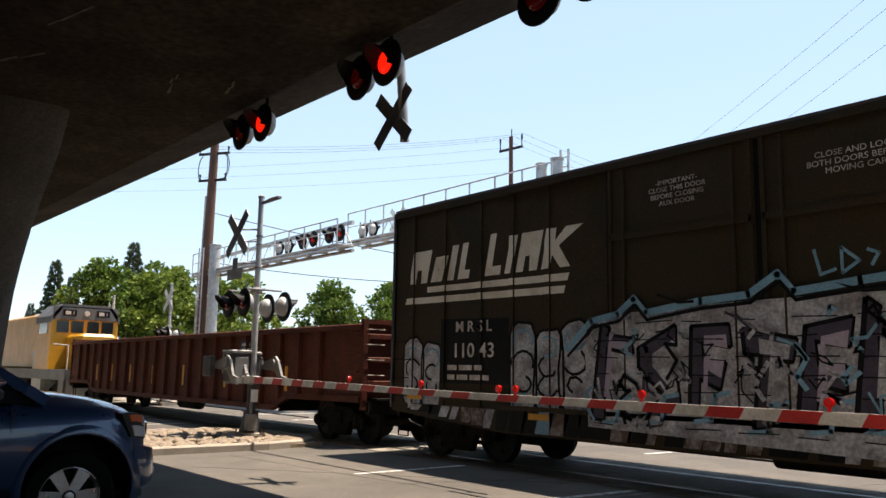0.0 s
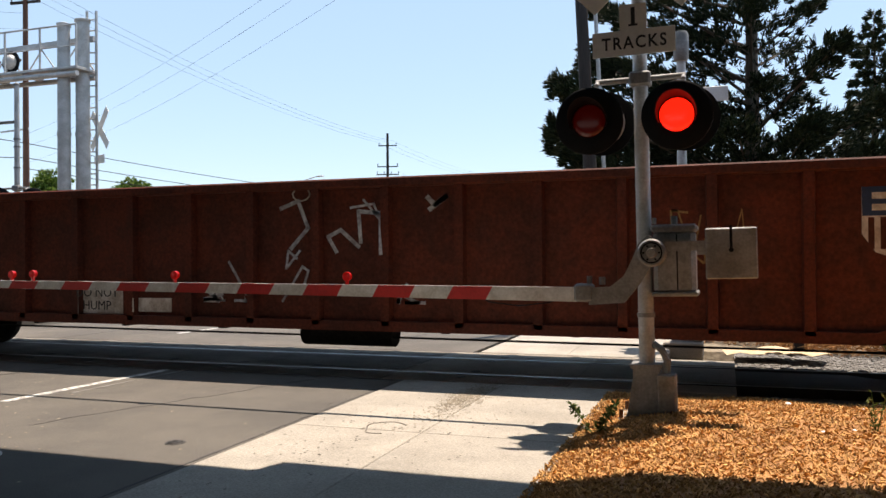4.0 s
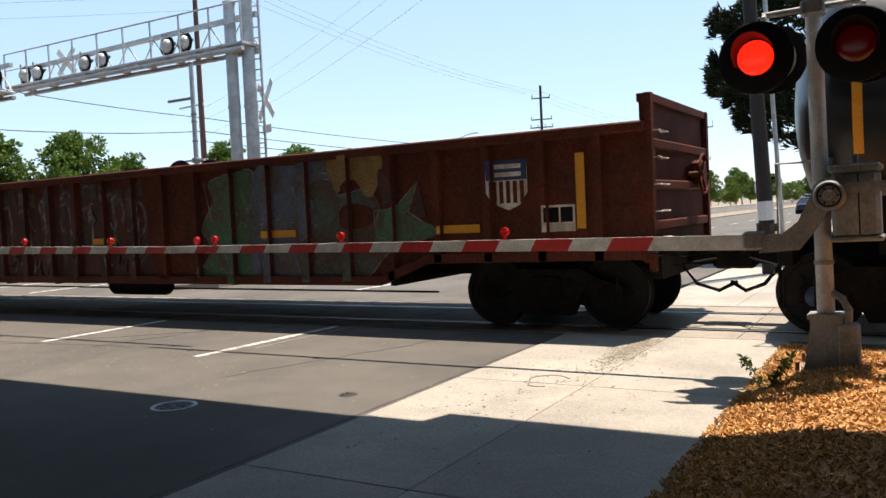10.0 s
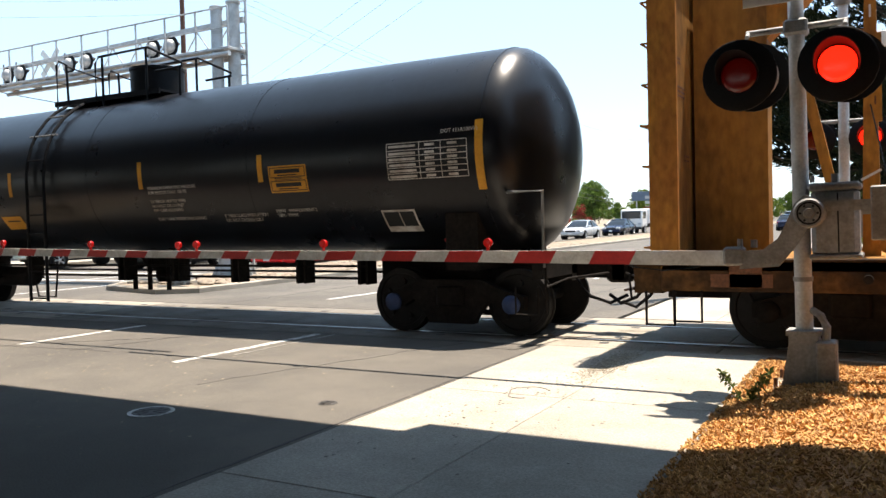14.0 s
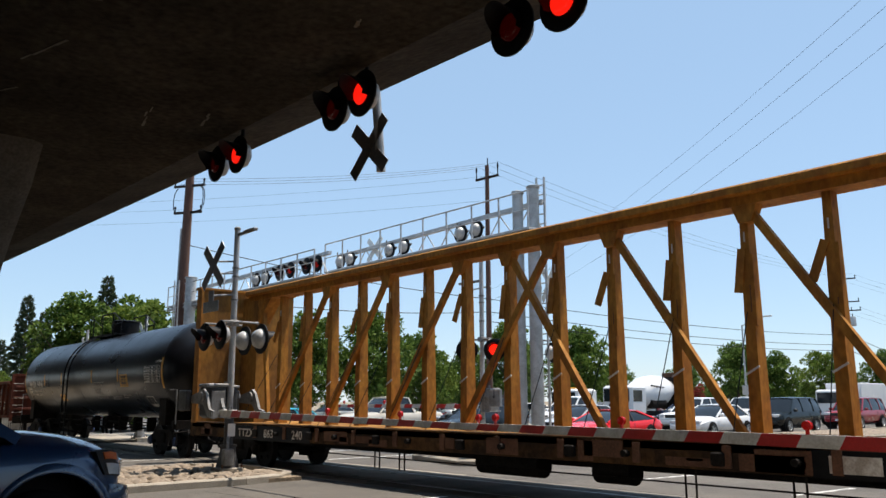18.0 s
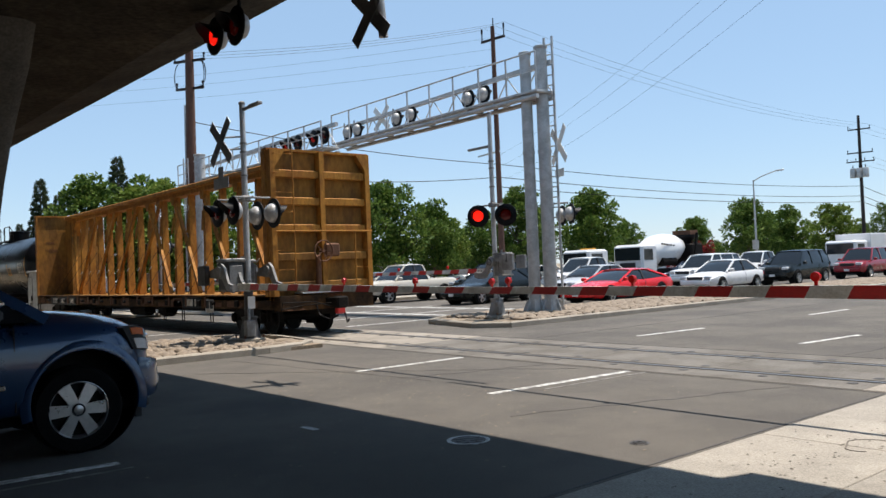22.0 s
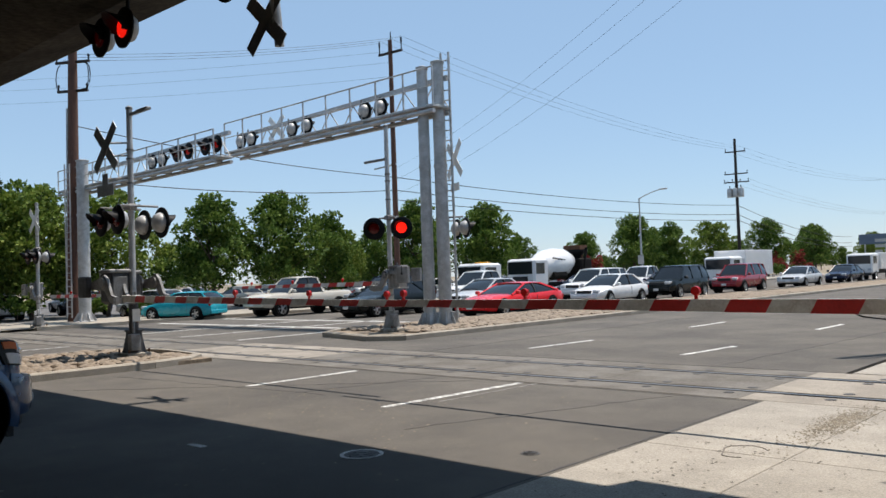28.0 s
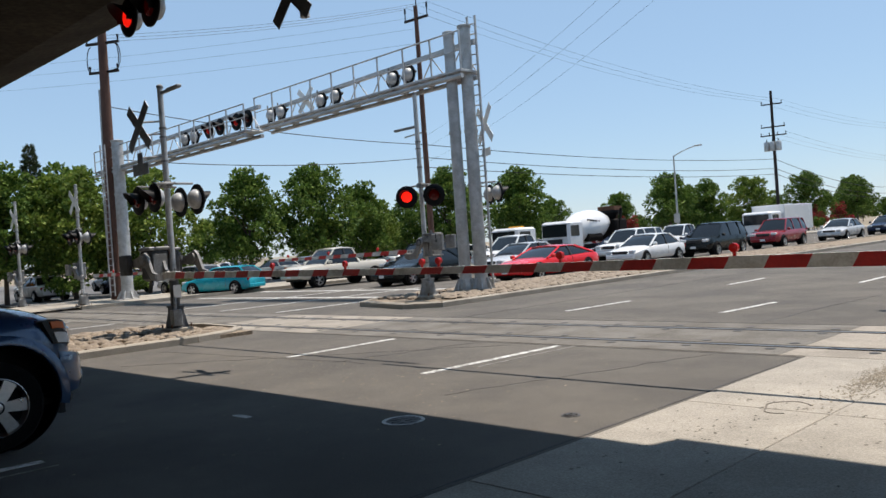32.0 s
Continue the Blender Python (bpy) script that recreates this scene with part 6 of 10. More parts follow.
# smoky dark letters edged in worn silver
for k in range(8):
    x, z = 32.45 + 0.62 * k, 0.74 + 0.03 * (k % 2)
    fb.paint(gb, "graffiti_ground", [curved([(x, z), (x + 0.6, z + rgb_.uniform(-0.03, 0.05)), (x + 0.60, 1.5), (x + 0.56, 2.15 + rgb_.uniform(-0.1, 0.1)), (x + 0.3, 2.3), (x + 0.02, 2.15), (x + 0.05, 1.4)])], DARKRED, 2, "dark sprayed letter")
    shape = [(x + 0.06 + u * 0.72, z + 0.12 + v * 1.3) for u, v in GLYPHS[(3, 1, 0, 2, 0, 1, 3, 2)[k]]]
    fb.paint(gb, "graffiti_letter", [shape], SMOKE, 3, "smoky grey sprayed letter")
    for j in range(5):
        cx_, cz_, rr, a0 = x + rgb_.uniform(0.1, 0.5), rgb_.uniform(0.9, 2.15), rgb_.uniform(0.07, 0.22), rgb_.uniform(0, 6)
        turn = rgb_.uniform(1.5, 3.4)
        fb.paint(gb, "graffiti_line", ribbon([(cx_ + rr * math.cos(a0 + turn * i / 8), cz_ + 1.5 * rr * math.sin(a0 + turn * i / 8)) for i in range(9)], rgb_.uniform(0.025, 0.07)), (WORNSILVER, WORNSILVER, SMOKE, BLACK, WORNSILVER)[j], 4 + j % 3)
    fb.paint(gb, "graffiti_line", ribbon([(x + 0.1, 2.2 - 0.1 * (k % 3)), (x + 0.3, 2.24 - 0.1 * (k % 3)), (x + 0.36, 1.75), (x + 0.33, 1.2)], 0.06), WORNSILVER, 7)
# green, blue and ochre piece that ends in a pointed star
GREENBAND = curved([(38.66, 0.74), (38.9, 1.2), (38.7, 1.55), (38.98, 1.95), (38.92, 2.3), (39.4, 2.4), (39.9, 2.41), (39.8, 1.6), (39.92, 0.72)])
BLUEBAND = curved([(39.86, 0.72), (39.78, 1.5), (39.9, 2.42), (40.7, 2.46), (41.45, 2.48), (41.4, 1.9), (41.1, 1.4), (41.25, 0.72), (40.5, 0.7)])
TEALBODY = curved([(40.9, 0.72), (40.75, 1.1), (41.15, 1.55), (41.0, 2.1), (41.4, 2.2), (41.6, 1.95), (42.0, 2.02), (42.3, 1.78), (42.2, 1.35), (42.75, 1.22), (42.35, 1.02), (41.95, 0.72)])
STAR = [(42.2, 1.7), (42.55, 1.72), (42.96, 2.08), (42.78, 1.66), (43.02, 1.52), (43.42, 1.36), (42.9, 1.24), (42.2, 1.14)]
fb.paint(gb, "graffiti_letter", [GREENBAND], PALEGREEN, 3, "faded green sprayed band")
fb.paint(gb, "graffiti_letter", [BLUEBAND], PALEBLUE, 4, "faded blue-violet sprayed band")
fb.paint(gb, "graffiti_letter", [TEALBODY], FADEDTEAL, 5, "faded teal sprayed letter")
fb.paint(gb, "graffiti_letter", [STAR], PALEGREEN, 6, "faded green sprayed star")
fb.paint(gb, "graffiti_letter", [curved([(41.42, 2.49), (42.32, 2.52), (42.3, 2.1), (42.1, 1.9), (41.85, 2.18), (41.55, 2.0), (41.44, 2.2)])], OCHRE, 7, "faded ochre sprayed patch")
fb.paint(gb, "graffiti_detail", [curved([(41.6, 1.62), (41.8, 1.82), (42.2, 1.72), (42.15, 1.52), (41.75, 1.45)])], GONDOLA, 8, "bare red gap in the letter")
fb.paint(gb, "graffiti_detail", [[(42.74, 1.62), (42.97, 2.08), (43.08, 1.56)], curved([(42.32, 2.3), (42.55, 2.12), (42.6, 1.85), (42.4, 1.8), (42.3, 2.0)])], DARKRED, 8, "dark sprayed shadow")
for ring in (TEALBODY, STAR, GREENBAND):
    fb.paint(gb, "graffiti_line", ribbon(ring + ring[:1], 0.014), WORNSILVER, 9)
scrawl(fb, gb, [(38.8, 41.4)], WORNSILVER, 33, 0.8, 2.3, 0.016, 12, 10, "thin pale sprayed outlines")
shield(fb, gb, 44.35, 1.95, 0.66)
data_box(fb, gb, 44.85, 1.32, 0.42, 0.34)
bogie(gb, 27.5)
bogie(gb, 44.65)
# the gondola ahead of the boxcar, and the locomotive
gc, fc_, wc = gondola(-36.6, -14.7, "rust brown gondola wagon with orange tape behind the locomotive", [-35.4 + 0.95 * k for k in range(21)], 0)
fc_.paint(gc, "reflector", [[(x, 1.1), (x + 0.14, 1.1), (x + 0.14, 1.7), (x, 1.7)] for x in (-33.2, -31.4, -29.4, -27.2, -24.6, -21.6, -18.1)], ORANGE, 3, "orange reflective tape")
shield(fc_, gc, -20.3, 1.95, 0.8)
bogie(gc, -16.3)
bogie(gc, -34.9)


# -- tank wagon --
def tank_wagon():
    th = wagon("tank_wagon", "black tank wagon with white lettering and orange tape", "tank wagon")
    x0, x1, r, zc = 47.7, 64.52, 1.52, 2.64
    prof = []
    for k in range(9):
        a = radians(90 * k / 8)
        prof.append((max(0.01, r * math.sin(a)), -0.74 * math.cos(a)))
    g = Geo()
    n = 56
    rings = [(x0 + 0.74 + h, q) for q, h in prof] + [(x0 + 0.74 + (x1 - x0 - 1.48) * k / 8, r) for k in range(1, 8)] + [(x1 - 0.74 - h, q) for q, h in reversed(prof)]
    for x, q in rings:
        g.v += [(x, q * math.cos(6.28319 * i / n), zc + q * math.sin(6.28319 * i / n)) for i in range(n)]
    for k in range(len(rings) - 1):
        g.f += [(n * k + i, n * k + (i + 1) % n, n * k + n + (i + 1) % n, n * k + n + i) for i in range(n)]
    g.f += [tuple(range(n - 1, -1, -1)), tuple(range(n * (len(rings) - 1), n * len(rings)))]
    part("tank_shell", g, TANK, th, "glossy black tank shell", smooth=60)
    for x in (x0 + 0.74, x0 + 4.3, x0 + 8.2, x0 + 12.0, x1 - 0.74):
        part("weld_seam", Geo().tube((x - 0.012, 0, zc), (x + 0.012, 0, zc), r + 0.004, n=56), TANK, th, smooth=60)

    def on_shell(x, z, off=0.006):
        dz = min(r - 0.01, max(-r + 0.01, z - zc))
        return (x, -math.sqrt((r + off) ** 2 - dz * dz), z)

    def band(name, xa, xb, za, zb, mat, label="", off=0.006, skew=0.0):
        g = Geo()
        m = max(1, int((zb - za) / 0.08))
        for k in range(m + 1):
            z = za + (zb - za) * k / m
            g.v += [on_shell(xa + skew * (1 - k / m), z, off), on_shell(xb + skew * (1 - k / m), z, off)]
        g.f = [(2 * k, 2 * k + 1, 2 * k + 3, 2 * k + 2) for k in range(m)]
        return part(name, g, mat, th, label)

    def letters(name, body, size, x, z, wide=1.0, align="LEFT", bold=0.0):
        dz = z - zc
        p = on_shell(x, z, 0.012)
        ob = writing(name, body, size, pose(0, 0, 0), STENCIL, th, align, 0.001, wide, bold)
        for v in ob.data.vertices:
            v.co = Vector(on_shell(x + v.co.x, z + v.co.y, 0.008 + v.co.z))
        return ob

    for x, za, zb, wd in ((48.42, 2.05, 2.95, 0.1), (51.35, 2.3, 2.75, 0.11), (53.65, 2.32, 2.78, 0.1), (57.25, 2.32, 2.78, 0.1), (59.93, 2.32, 2.74, 0.1), (63.72, 2.05, 2.98, 0.12)):
        band("reflector", x, x + wd, za, zb, ORANGE, "orange reflective tape")
    band("placard", 53.15, 53.75, 1.7, 1.95, ORANGE, "orange notice plate", skew=0.06)
    band("placard", 60.15, 60.88, 2.14, 2.55, ORANGE, "orange notice plate with black lines")
    for za, zb in ((2.17, 2.315), (2.375, 2.52)):
        for z in (za, zb):
            band("placard_line", 60.18, 60.85, z - 0.006, z + 0.006, INK, off=0.009)
        for x in (60.18, 60.85):
            band("placard_line", x - 0.006, x + 0.006, za, zb, INK, off=0.009)
        band("placard_line", 60.27, 60.76, (za + zb) / 2 - 0.015, (za + zb) / 2 + 0.045, INK, off=0.009)
        band("placard_line", 60.32, 60.70, za + 0.02, za + 0.036, INK, off=0.009)
    for z in (2.335, 2.358):
        band("placard_line", 60.26, 60.78, z - 0.005, z + 0.005, INK, off=0.009)
    for z in (1.78, 1.86):
        band("placard_line", 53.28, 53.66, z - 0.012, z + 0.012, ORANGE if z < 1.8 else INK, off=0.009, skew=0.03)
    letters("lettering", "PAINT - ENVIRONMENT 2\nTRN - TNMX", 0.07, 60.12, 1.83)
    letters("lettering", "NMDX 14045", 0.36, 49.17, 2.38, 0.94, bold=0.012)
    letters("lettering", "LD LMT  202600 LB 91900 KG", 0.125, 49.3, 2.10)
    letters("lettering", "LT WT     83400 LB 37850 KG", 0.125, 49.3, 1.96)
    letters("lettering", "MAXIMUM OPERATING PRESSURE\nFOR HEATER COILS 150 PSI\n\nEXTERIOR HEATER PIPES\nNO INLET OR OUTLET\nPIPE CAPS REQUIRED\n\nVENT TANK WHEN UNLOADING", 0.075, 57.45, 2.06)
    letters("lettering", "4\" FIBERGLASS INSULATION\nDO NOT EXCEED 500 F", 0.075, 59.0, 1.78)
    letters("lettering", "DOT 111A100W1", 0.075, 63.2, 2.86)
    for z in (2.74, 2.64, 2.56, 2.48, 2.40, 2.32, 2.24):
        band("table_line", 62.33, 63.6, z - 0.006, z + 0.006, STENCIL, "white painted data table")
        if z > 2.3:
            band("table_text", 62.36, 62.8, z - 0.062, z - 0.028, STENCIL)
            band("table_text", 62.95, 63.1, z - 0.062, z - 0.028, STENCIL)
            band("table_text", 63.3, 63.45, z - 0.062, z - 0.028, STENCIL)
    for x in (62.33, 62.86, 63.2, 63.6):
        band("table_line", x - 0.006, x + 0.006, 2.24, 2.74, STENCIL)
    band("data_stencil", 62.05, 62.62, 1.5, 1.82, STENCIL, "white framed data stencil")
    band("data_stencil_field", 62.08, 62.34, 1.58, 1.79, INK, off=0.009)
    band("data_stencil_field", 62.36, 62.59, 1.58, 1.79, INK, off=0.009)
    box = part("plate_frame", Geo().box(51.55, 51.85, -r - 0.004, -r + 0.05, 2.26, 2.56), STENCIL, th)
    part("plate_field", Geo().box(51.57, 51.83, -r - 0.008, -r, 2.28, 2.54), INK, th)
    writing("lettering", "PLATE\nC", 0.09, pose(51.7, -r - 0.012, 2.41, 90), STENCIL, th)
    # flammable placard, a square on its corner
    pl = part("hazard_placard", Geo().chamfered(-0.155, 0.155, -0.004, 0.004, -0.155, 0.155, 0.002), REDPAINT, th, "red diamond hazard placard", at=pose(63.15, -1.0, 1.37) @ pose(0, 0, 0, 0, 45, 0))
    part("placard_field", Geo().box(-0.14, 0.14, -0.007, -0.005, -0.055, 0.055), WHITE, pl, at=pose(0, 0, 0, 0, -45, 0))
    writing("numeral", "1267", 0.115, pose(0, -0.009, 0, 90) , INK, pl).matrix_basis = pose(0, 0, 0, 0, -45, 0) @ pose(0, -0.009, 0, 90)
    part("placard_holder", Geo().box(63.05, 63.25, -1.0, -0.9, 1.1, 1.35), STEEL, th)
    # platform, dome, rails, ladder
    plat = part("platform", Geo().box(53.9, 56.85, -0.6, 0.6, zc + r + 0.0, zc + r + 0.04), BLACK, th, "black grating platform on top")
    part("platform_edge", Geo().box(53.9, 56.85, -0.62, -0.58, zc + r - 0.04, zc + r + 0.06), BLACK, th)
    part("dome", Geo().lathe([(0.5, 0), (0.5, 0.56), (0.52, 0.58), (0.52, 0.63), (0.4, 0.66), (0.02, 0.67)], 28, Matrix.Translation((56.15, 0, zc + r - 0.08))), BLACK, th, "black manway dome", smooth=40)
    zt = zc + r - 0.02
    for y in (-0.62, 0.62):
        part("hand_rail", Geo().path([(54.0, y, zt - 0.15), (54.0, y, zt + 0.80), (54.08, y, zt + 0.87), (54.3, y, zt + 0.78), (54.33, y, zt)], 0.024), BLACK, th)
        part("hand_rail", Geo().path([(55.15, y, zt), (55.15, y, zt + 0.70), (55.25, y, zt + 0.82), (56.6, y, zt + 0.84), (57.45, y, zt + 0.46), (57.45, y, zt + 0.40), (56.8, y, zt + 0.38)], 0.024), BLACK, th)
        for x in (55.35, 56.55, 57.4):
            part("rail_post", Geo().tube((x, y, zt - 0.25), (x, y, zt + (0.82 if x < 57 else 0.42)), 0.024, n=8), BLACK, th)
        part("mid_rail", Geo().path([(54.3, y, zt + 0.75), (55.15, y, zt + 0.45), (55.5, y, zt + 0.35)], 0.016), BLACK, th)
    for x in (54.35, 54.85):
        pts = [(x, -math.sqrt(max(0, (r + 0.08) ** 2 - (z - zc) ** 2)) if z > zc else -r - 0.09, z) for z in [zc + r * math.sin(radians(a)) for a in (72, 60, 48, 36, 24, 12, 0)] + [1.2, 0.35]]
        part("ladder_rail", Geo().path(pts, 0.03), BLACK, th)
    for a in (66, 48, 30, 12):
        z = zc + (r + 0.08) * math.sin(radians(a))
        y = -(r + 0.08) * math.cos(radians(a))
        part("rung", Geo().tube((54.2 if a == 30 else 54.35, y, z), (55.0 if a == 30 else 54.85, y, z), 0.018, n=6), ALU if a in (30, 48) else BLACK, th)
    for z in (2.3, 1.95, 1.6, 1.25, 0.9, 0.4):
        part("rung", Geo().tube((54.35, -r - 0.09, z), (54.85, -r - 0.09, z), 0.016, n=6), BLACK, th)
    # underframe
    for x, s in ((x0 - 0.07, -1), (x1 + 0.08, 1)):
        part("stub_sill", Geo().box(min(x, x - s * 3.2), max(x, x - s * 3.2), -0.3, 0.3, 0.75, 1.15), STEEL, th)
        part("saddle", Geo().box(min(x - s * 1.0, x - s * 1.5), max(x - s * 1.0, x - s * 1.5), -1.25, 1.25, 0.95, 1.75), STEEL, th)
        part("end_sill", Geo().box(min(x, x - s * 0.15), max(x, x - s * 0.15), -1.4, 1.4, 0.85, 1.1), STEEL, th)
        part("end_rail", Geo().path([(x, -1.35, 1.0), (x, -1.35, 2.0), (x - s * 0.5, -1.35, 2.0), (x - s * 0.55, -1.0, 2.0)], 0.022), ALU, th, "pale grab rail")
        coupler(th, x, s)
        stirrup(th, x + (0.05 if s < 0 else -0.4), -1.38)
        part("end_ladder", Geo().path([(x, -1.3, 0.4), (x, -1.3, 1.1)], 0.02), STEEL, th)
    for y in (-0.75, 0.75):
        part("running_pipe", Geo().tube((50.5, y, 0.78), (61.5, y, 0.78), 0.022, n=8), STEEL, th)
    part("running_pipe", Geo().tube((50.5, -0.9, 0.98), (61.5, -0.9, 0.98), 0.02, n=8), STEEL, th)
    for x in (52.0, 53.3, 56.0, 57.4, 58.8, 60.2, 61.4):
        part("pipe_hanger", Geo().box(x - 0.03, x + 0.03, -0.95, -0.7, 0.7, 1.15).box(x + 0.12, x + 0.16, -0.95, -0.7, 0.7, 1.15), STEEL, th)
    part("bottom_outlet", Geo().lathe([(0.16, 0.62), (0.2, 0.7), (0.2, 0.85), (0.4, 0.95), (0.5, 1.15)], 16, Matrix.Translation((56.2, 0, 0))), STEEL, th)
    for x in (55.9, 56.3, 56.8):
        part("valve_stem", Geo().tube((x, -0.5, 0.5), (x, -0.5, 1.1), 0.045, n=8), STEEL, th)
    part("air_tank", Geo().tube((51.9, -0.55, 0.72), (52.9, -0.55, 0.72), 0.2, n=16), STEEL, th, smooth=40)
    part("step", Geo().path([(54.2, -1.45, 1.0), (54.35, -1.45, 0.42), (54.85, -1.45, 0.42), (54.95, -1.45, 1.0)], 0.018), STEEL, th)
    bogie(th, 48.87, 1.76, BEARING)
    bogie(th, 63.05, 1.9, BEARING)
    return th


tank_wagon()


# -- centre-beam flat wagon --
def centre_beam():
    th = wagon("centre_beam_wagon", "weathered yellow empty centre-beam flat wagon", "flat wagon")
    x0, x1, w = 66.15, 89.15, 1.5
    DIRTY = material("dirty yellow-brown sill", (0.11, 0.056, 0.021), 0.8, vary=0.35, grain=15, patch=1.6, second=(0.032, 0.02, 0.013), share=0.6, spec=0.12)
    part("deck", Geo().box(x0, x1, -w, w, 0.98, 1.08), DULLYELLOW, th, "worn yellow deck")
    for s in (-1, 1):
        part("side_sill", Geo().chamfered(x0, x1, min(s * w, s * (w - 0.1)), max(s * w, s * (w - 0.1)), 0.74, 1.12, 0.015), DIRTY, th, "dirty yellow-brown side sill")
    rg = random.Random(5)
    for k in range(26):
        x = rg.uniform(x0 + 0.5, x1 - 1)
        part("rust_patch", Geo().box(x, x + rg.uniform(0.2, 0.9), -w - 0.004, -w, rg.uniform(0.76, 0.85), rg.uniform(0.88, 1.08)), RUST, th)
    part("centre_sill", Geo().box(x0 - 0.2, x1 + 0.2, -0.32, 0.32, 0.55, 1.0), STEEL, th)
    zt = 4.78
    beam = part("top_beam", Geo().chamfered(x0 + 0.5, x1 - 0.5, -0.34, 0.34, zt - 0.16, zt, 0.03), YELLOW, th, "yellow top chord of the centre beam")
    part("beam_flange", Geo().box(x0 + 0.5, x1 - 0.5, -0.22, 0.22, zt - 0.3, zt - 0.16), YELLOW, th)
    for x, s in ((x0, -1), (x1, 1)):
        a, b = min(x, x - s * 0.1), max(x, x - s * 0.1)
        # recessed panel and lower ribs are duller than posts and upper ribs
        bk = part("bulkhead", Geo().box(a, b, -w, w, 1.08, zt), DULLYELLOW, th, "tall dull yellow end bulkhead")
        deep = 0.24 if s > 0 else 0.12
        for y in (-w + 0.07, 0, w - 0.07):
            part("bulkhead_post", Geo().box(min(x, x + s * deep), max(x, x + s * deep), y - 0.07, y + 0.07, 1.08, zt + 0.02), YELLOW, bk)
        for z in (1.33, 2.07, 2.8, 3.5, 4.2):
            part("bulkhead_rib", Geo().chamfered(min(x, x + s * deep * 0.75), max(x, x + s * deep * 0.75), -w + 0.14, w - 0.14, z - 0.10, z + 0.10, 0.02), YELLOW if z > 2.5 else DULLYELLOW, bk)
        for q in (-1, 1):
            part("corner_gusset", Geo().prism([(q * (w - 0.14), zt), (q * (w - 0.42), zt), (q * (w - 0.14), zt - 0.42)], 0, min(x + s * 0.05, x + s * deep), max(x + s * 0.05, x + s * deep)), YELLOW, bk)
        part("bulkhead_cap", Geo().box(min(x - s * 0.16, x + s * 0.13), max(x - s * 0.16, x + s * 0.13), -w - 0.03, w + 0.03, zt, zt + 0.06), YELLOW, bk)
        part("bulkhead_flange", Geo().box(min(x - s * 0.22, x), max(x - s * 0.22, x), -w - 0.02, -w + 0.05, 1.08, zt), YELLOW, bk)
        part("centre_panel", Geo().box(min(x - s * 0.15, x - s * 1.05), max(x - s * 0.15, x - s * 1.05), -0.2, 0.2, 1.08, zt - 0.2), DULLYELLOW, bk, "yellow stencilled centre panel")
        part("end_gusset", Geo().prism([(x - s * 1.05, zt - 0.3), (x - s * 1.75, zt - 0.3), (x - s * 1.05, zt - 0.95)], 1, -0.18, 0.18), YELLOW, bk)
        rungs(th, x + s * deep, -w + 0.08, 1.25, zt - 0.1, 0.5, 8, 1, YELLOW, s * 0.09)
        part("ladder_rail", Geo().beam((x + s * (deep + 0.09), -w + 0.58, 1.2), (x + s * (deep + 0.09), -w + 0.58, zt), 0.03, 0.03), YELLOW, th)
        rungs(th, x + s * deep, w - 0.6, 1.3, 2.2, 0.5, 3, 1, YELLOW, s * 0.09)
        part("ladder_rail", Geo().beam((x + s * (deep + 0.09), w - 0.6, 1.2), (x + s * (deep + 0.09), w - 0.6, 2.72), 0.03, 0.03), YELLOW, th)
        part("cross_grab_rail", Geo().tube((x + s * (deep + 0.1), -w + 0.05, 2.72), (x + s * (deep + 0.1), w - 0.05, 2.72), 0.018, n=8), YELLOW, th)
        part("end_platform", Geo().box(min(x, x + s * 0.42), max(x, x + s * 0.42), -0.8, w - 0.1, 1.12, 1.16), GALV, th, "steel end platform")
        part("end_sill", Geo().box(min(x, x + s * 0.35), max(x, x + s * 0.35), -1.4, 1.4, 0.7, 1.08), DIRTY, th)
        part("uncoupling_lever", Geo().path([(x + s * 0.38, -1.42, 0.62), (x + s * 0.42, -1.38, 0.92), (x + s * 0.5, -0.5, 0.9), (x + s * 0.62, -0.05, 0.74)], 0.016, n=6), STEEL, th)
        part("air_hose", Geo().path([(x + s * 0.45, 0.35, 0.72), (x + s * 0.62, 0.33, 0.5), (x + s * 0.8, 0.26, 0.34), (x + s * 0.98, 0.2, 0.42)], 0.026, n=7), BLACK, th, "hanging black air hose")
        part("grab_iron", Geo().path([(x + s * 0.36, -1.3, 0.74), (x + s * 0.5, -1.3, 0.72), (x + s * 0.5, -0.8, 0.72), (x + s * 0.36, -0.8, 0.74)], 0.014, n=6), RUST, th)
        part("sill_step", Geo().path([(x + s * 0.2, -1.42, 0.72), (x + s * 0.2, -1.42, 0.32), (x - s * 0.14, -1.42, 0.32), (x - s * 0.14, -1.42, 0.72)], 0.018, n=6), STEEL, th)
        coupler(th, x + s * 0.3, s)
        stirrup(th, x - 0.5 if s > 0 else x + 0.15)
        for k, z in enumerate((4.35, 3.6, 3.25, 2.4)):
            bars("stencil", (1, 2, 3, 2)[k], 0.34 + 0.12 * (k % 3), 0.028, pose(x - s * 0.104, -0.95 + 0.2 * k, z, 90, 0, -90 if s < 0 else 90), RUST, bk, 1.0)
    hand_brake(th, x1 + 0.24, -0.15, 2.2, 1, RUST)
    part("brake_chain_guard", Geo().chamfered(x1 + 0.24, x1 + 0.36, -0.3, -0.18, 1.1, 2.1, 0.02), RUST, th)
    posts = [68.35 + 1.248 * k for k in range(16)]
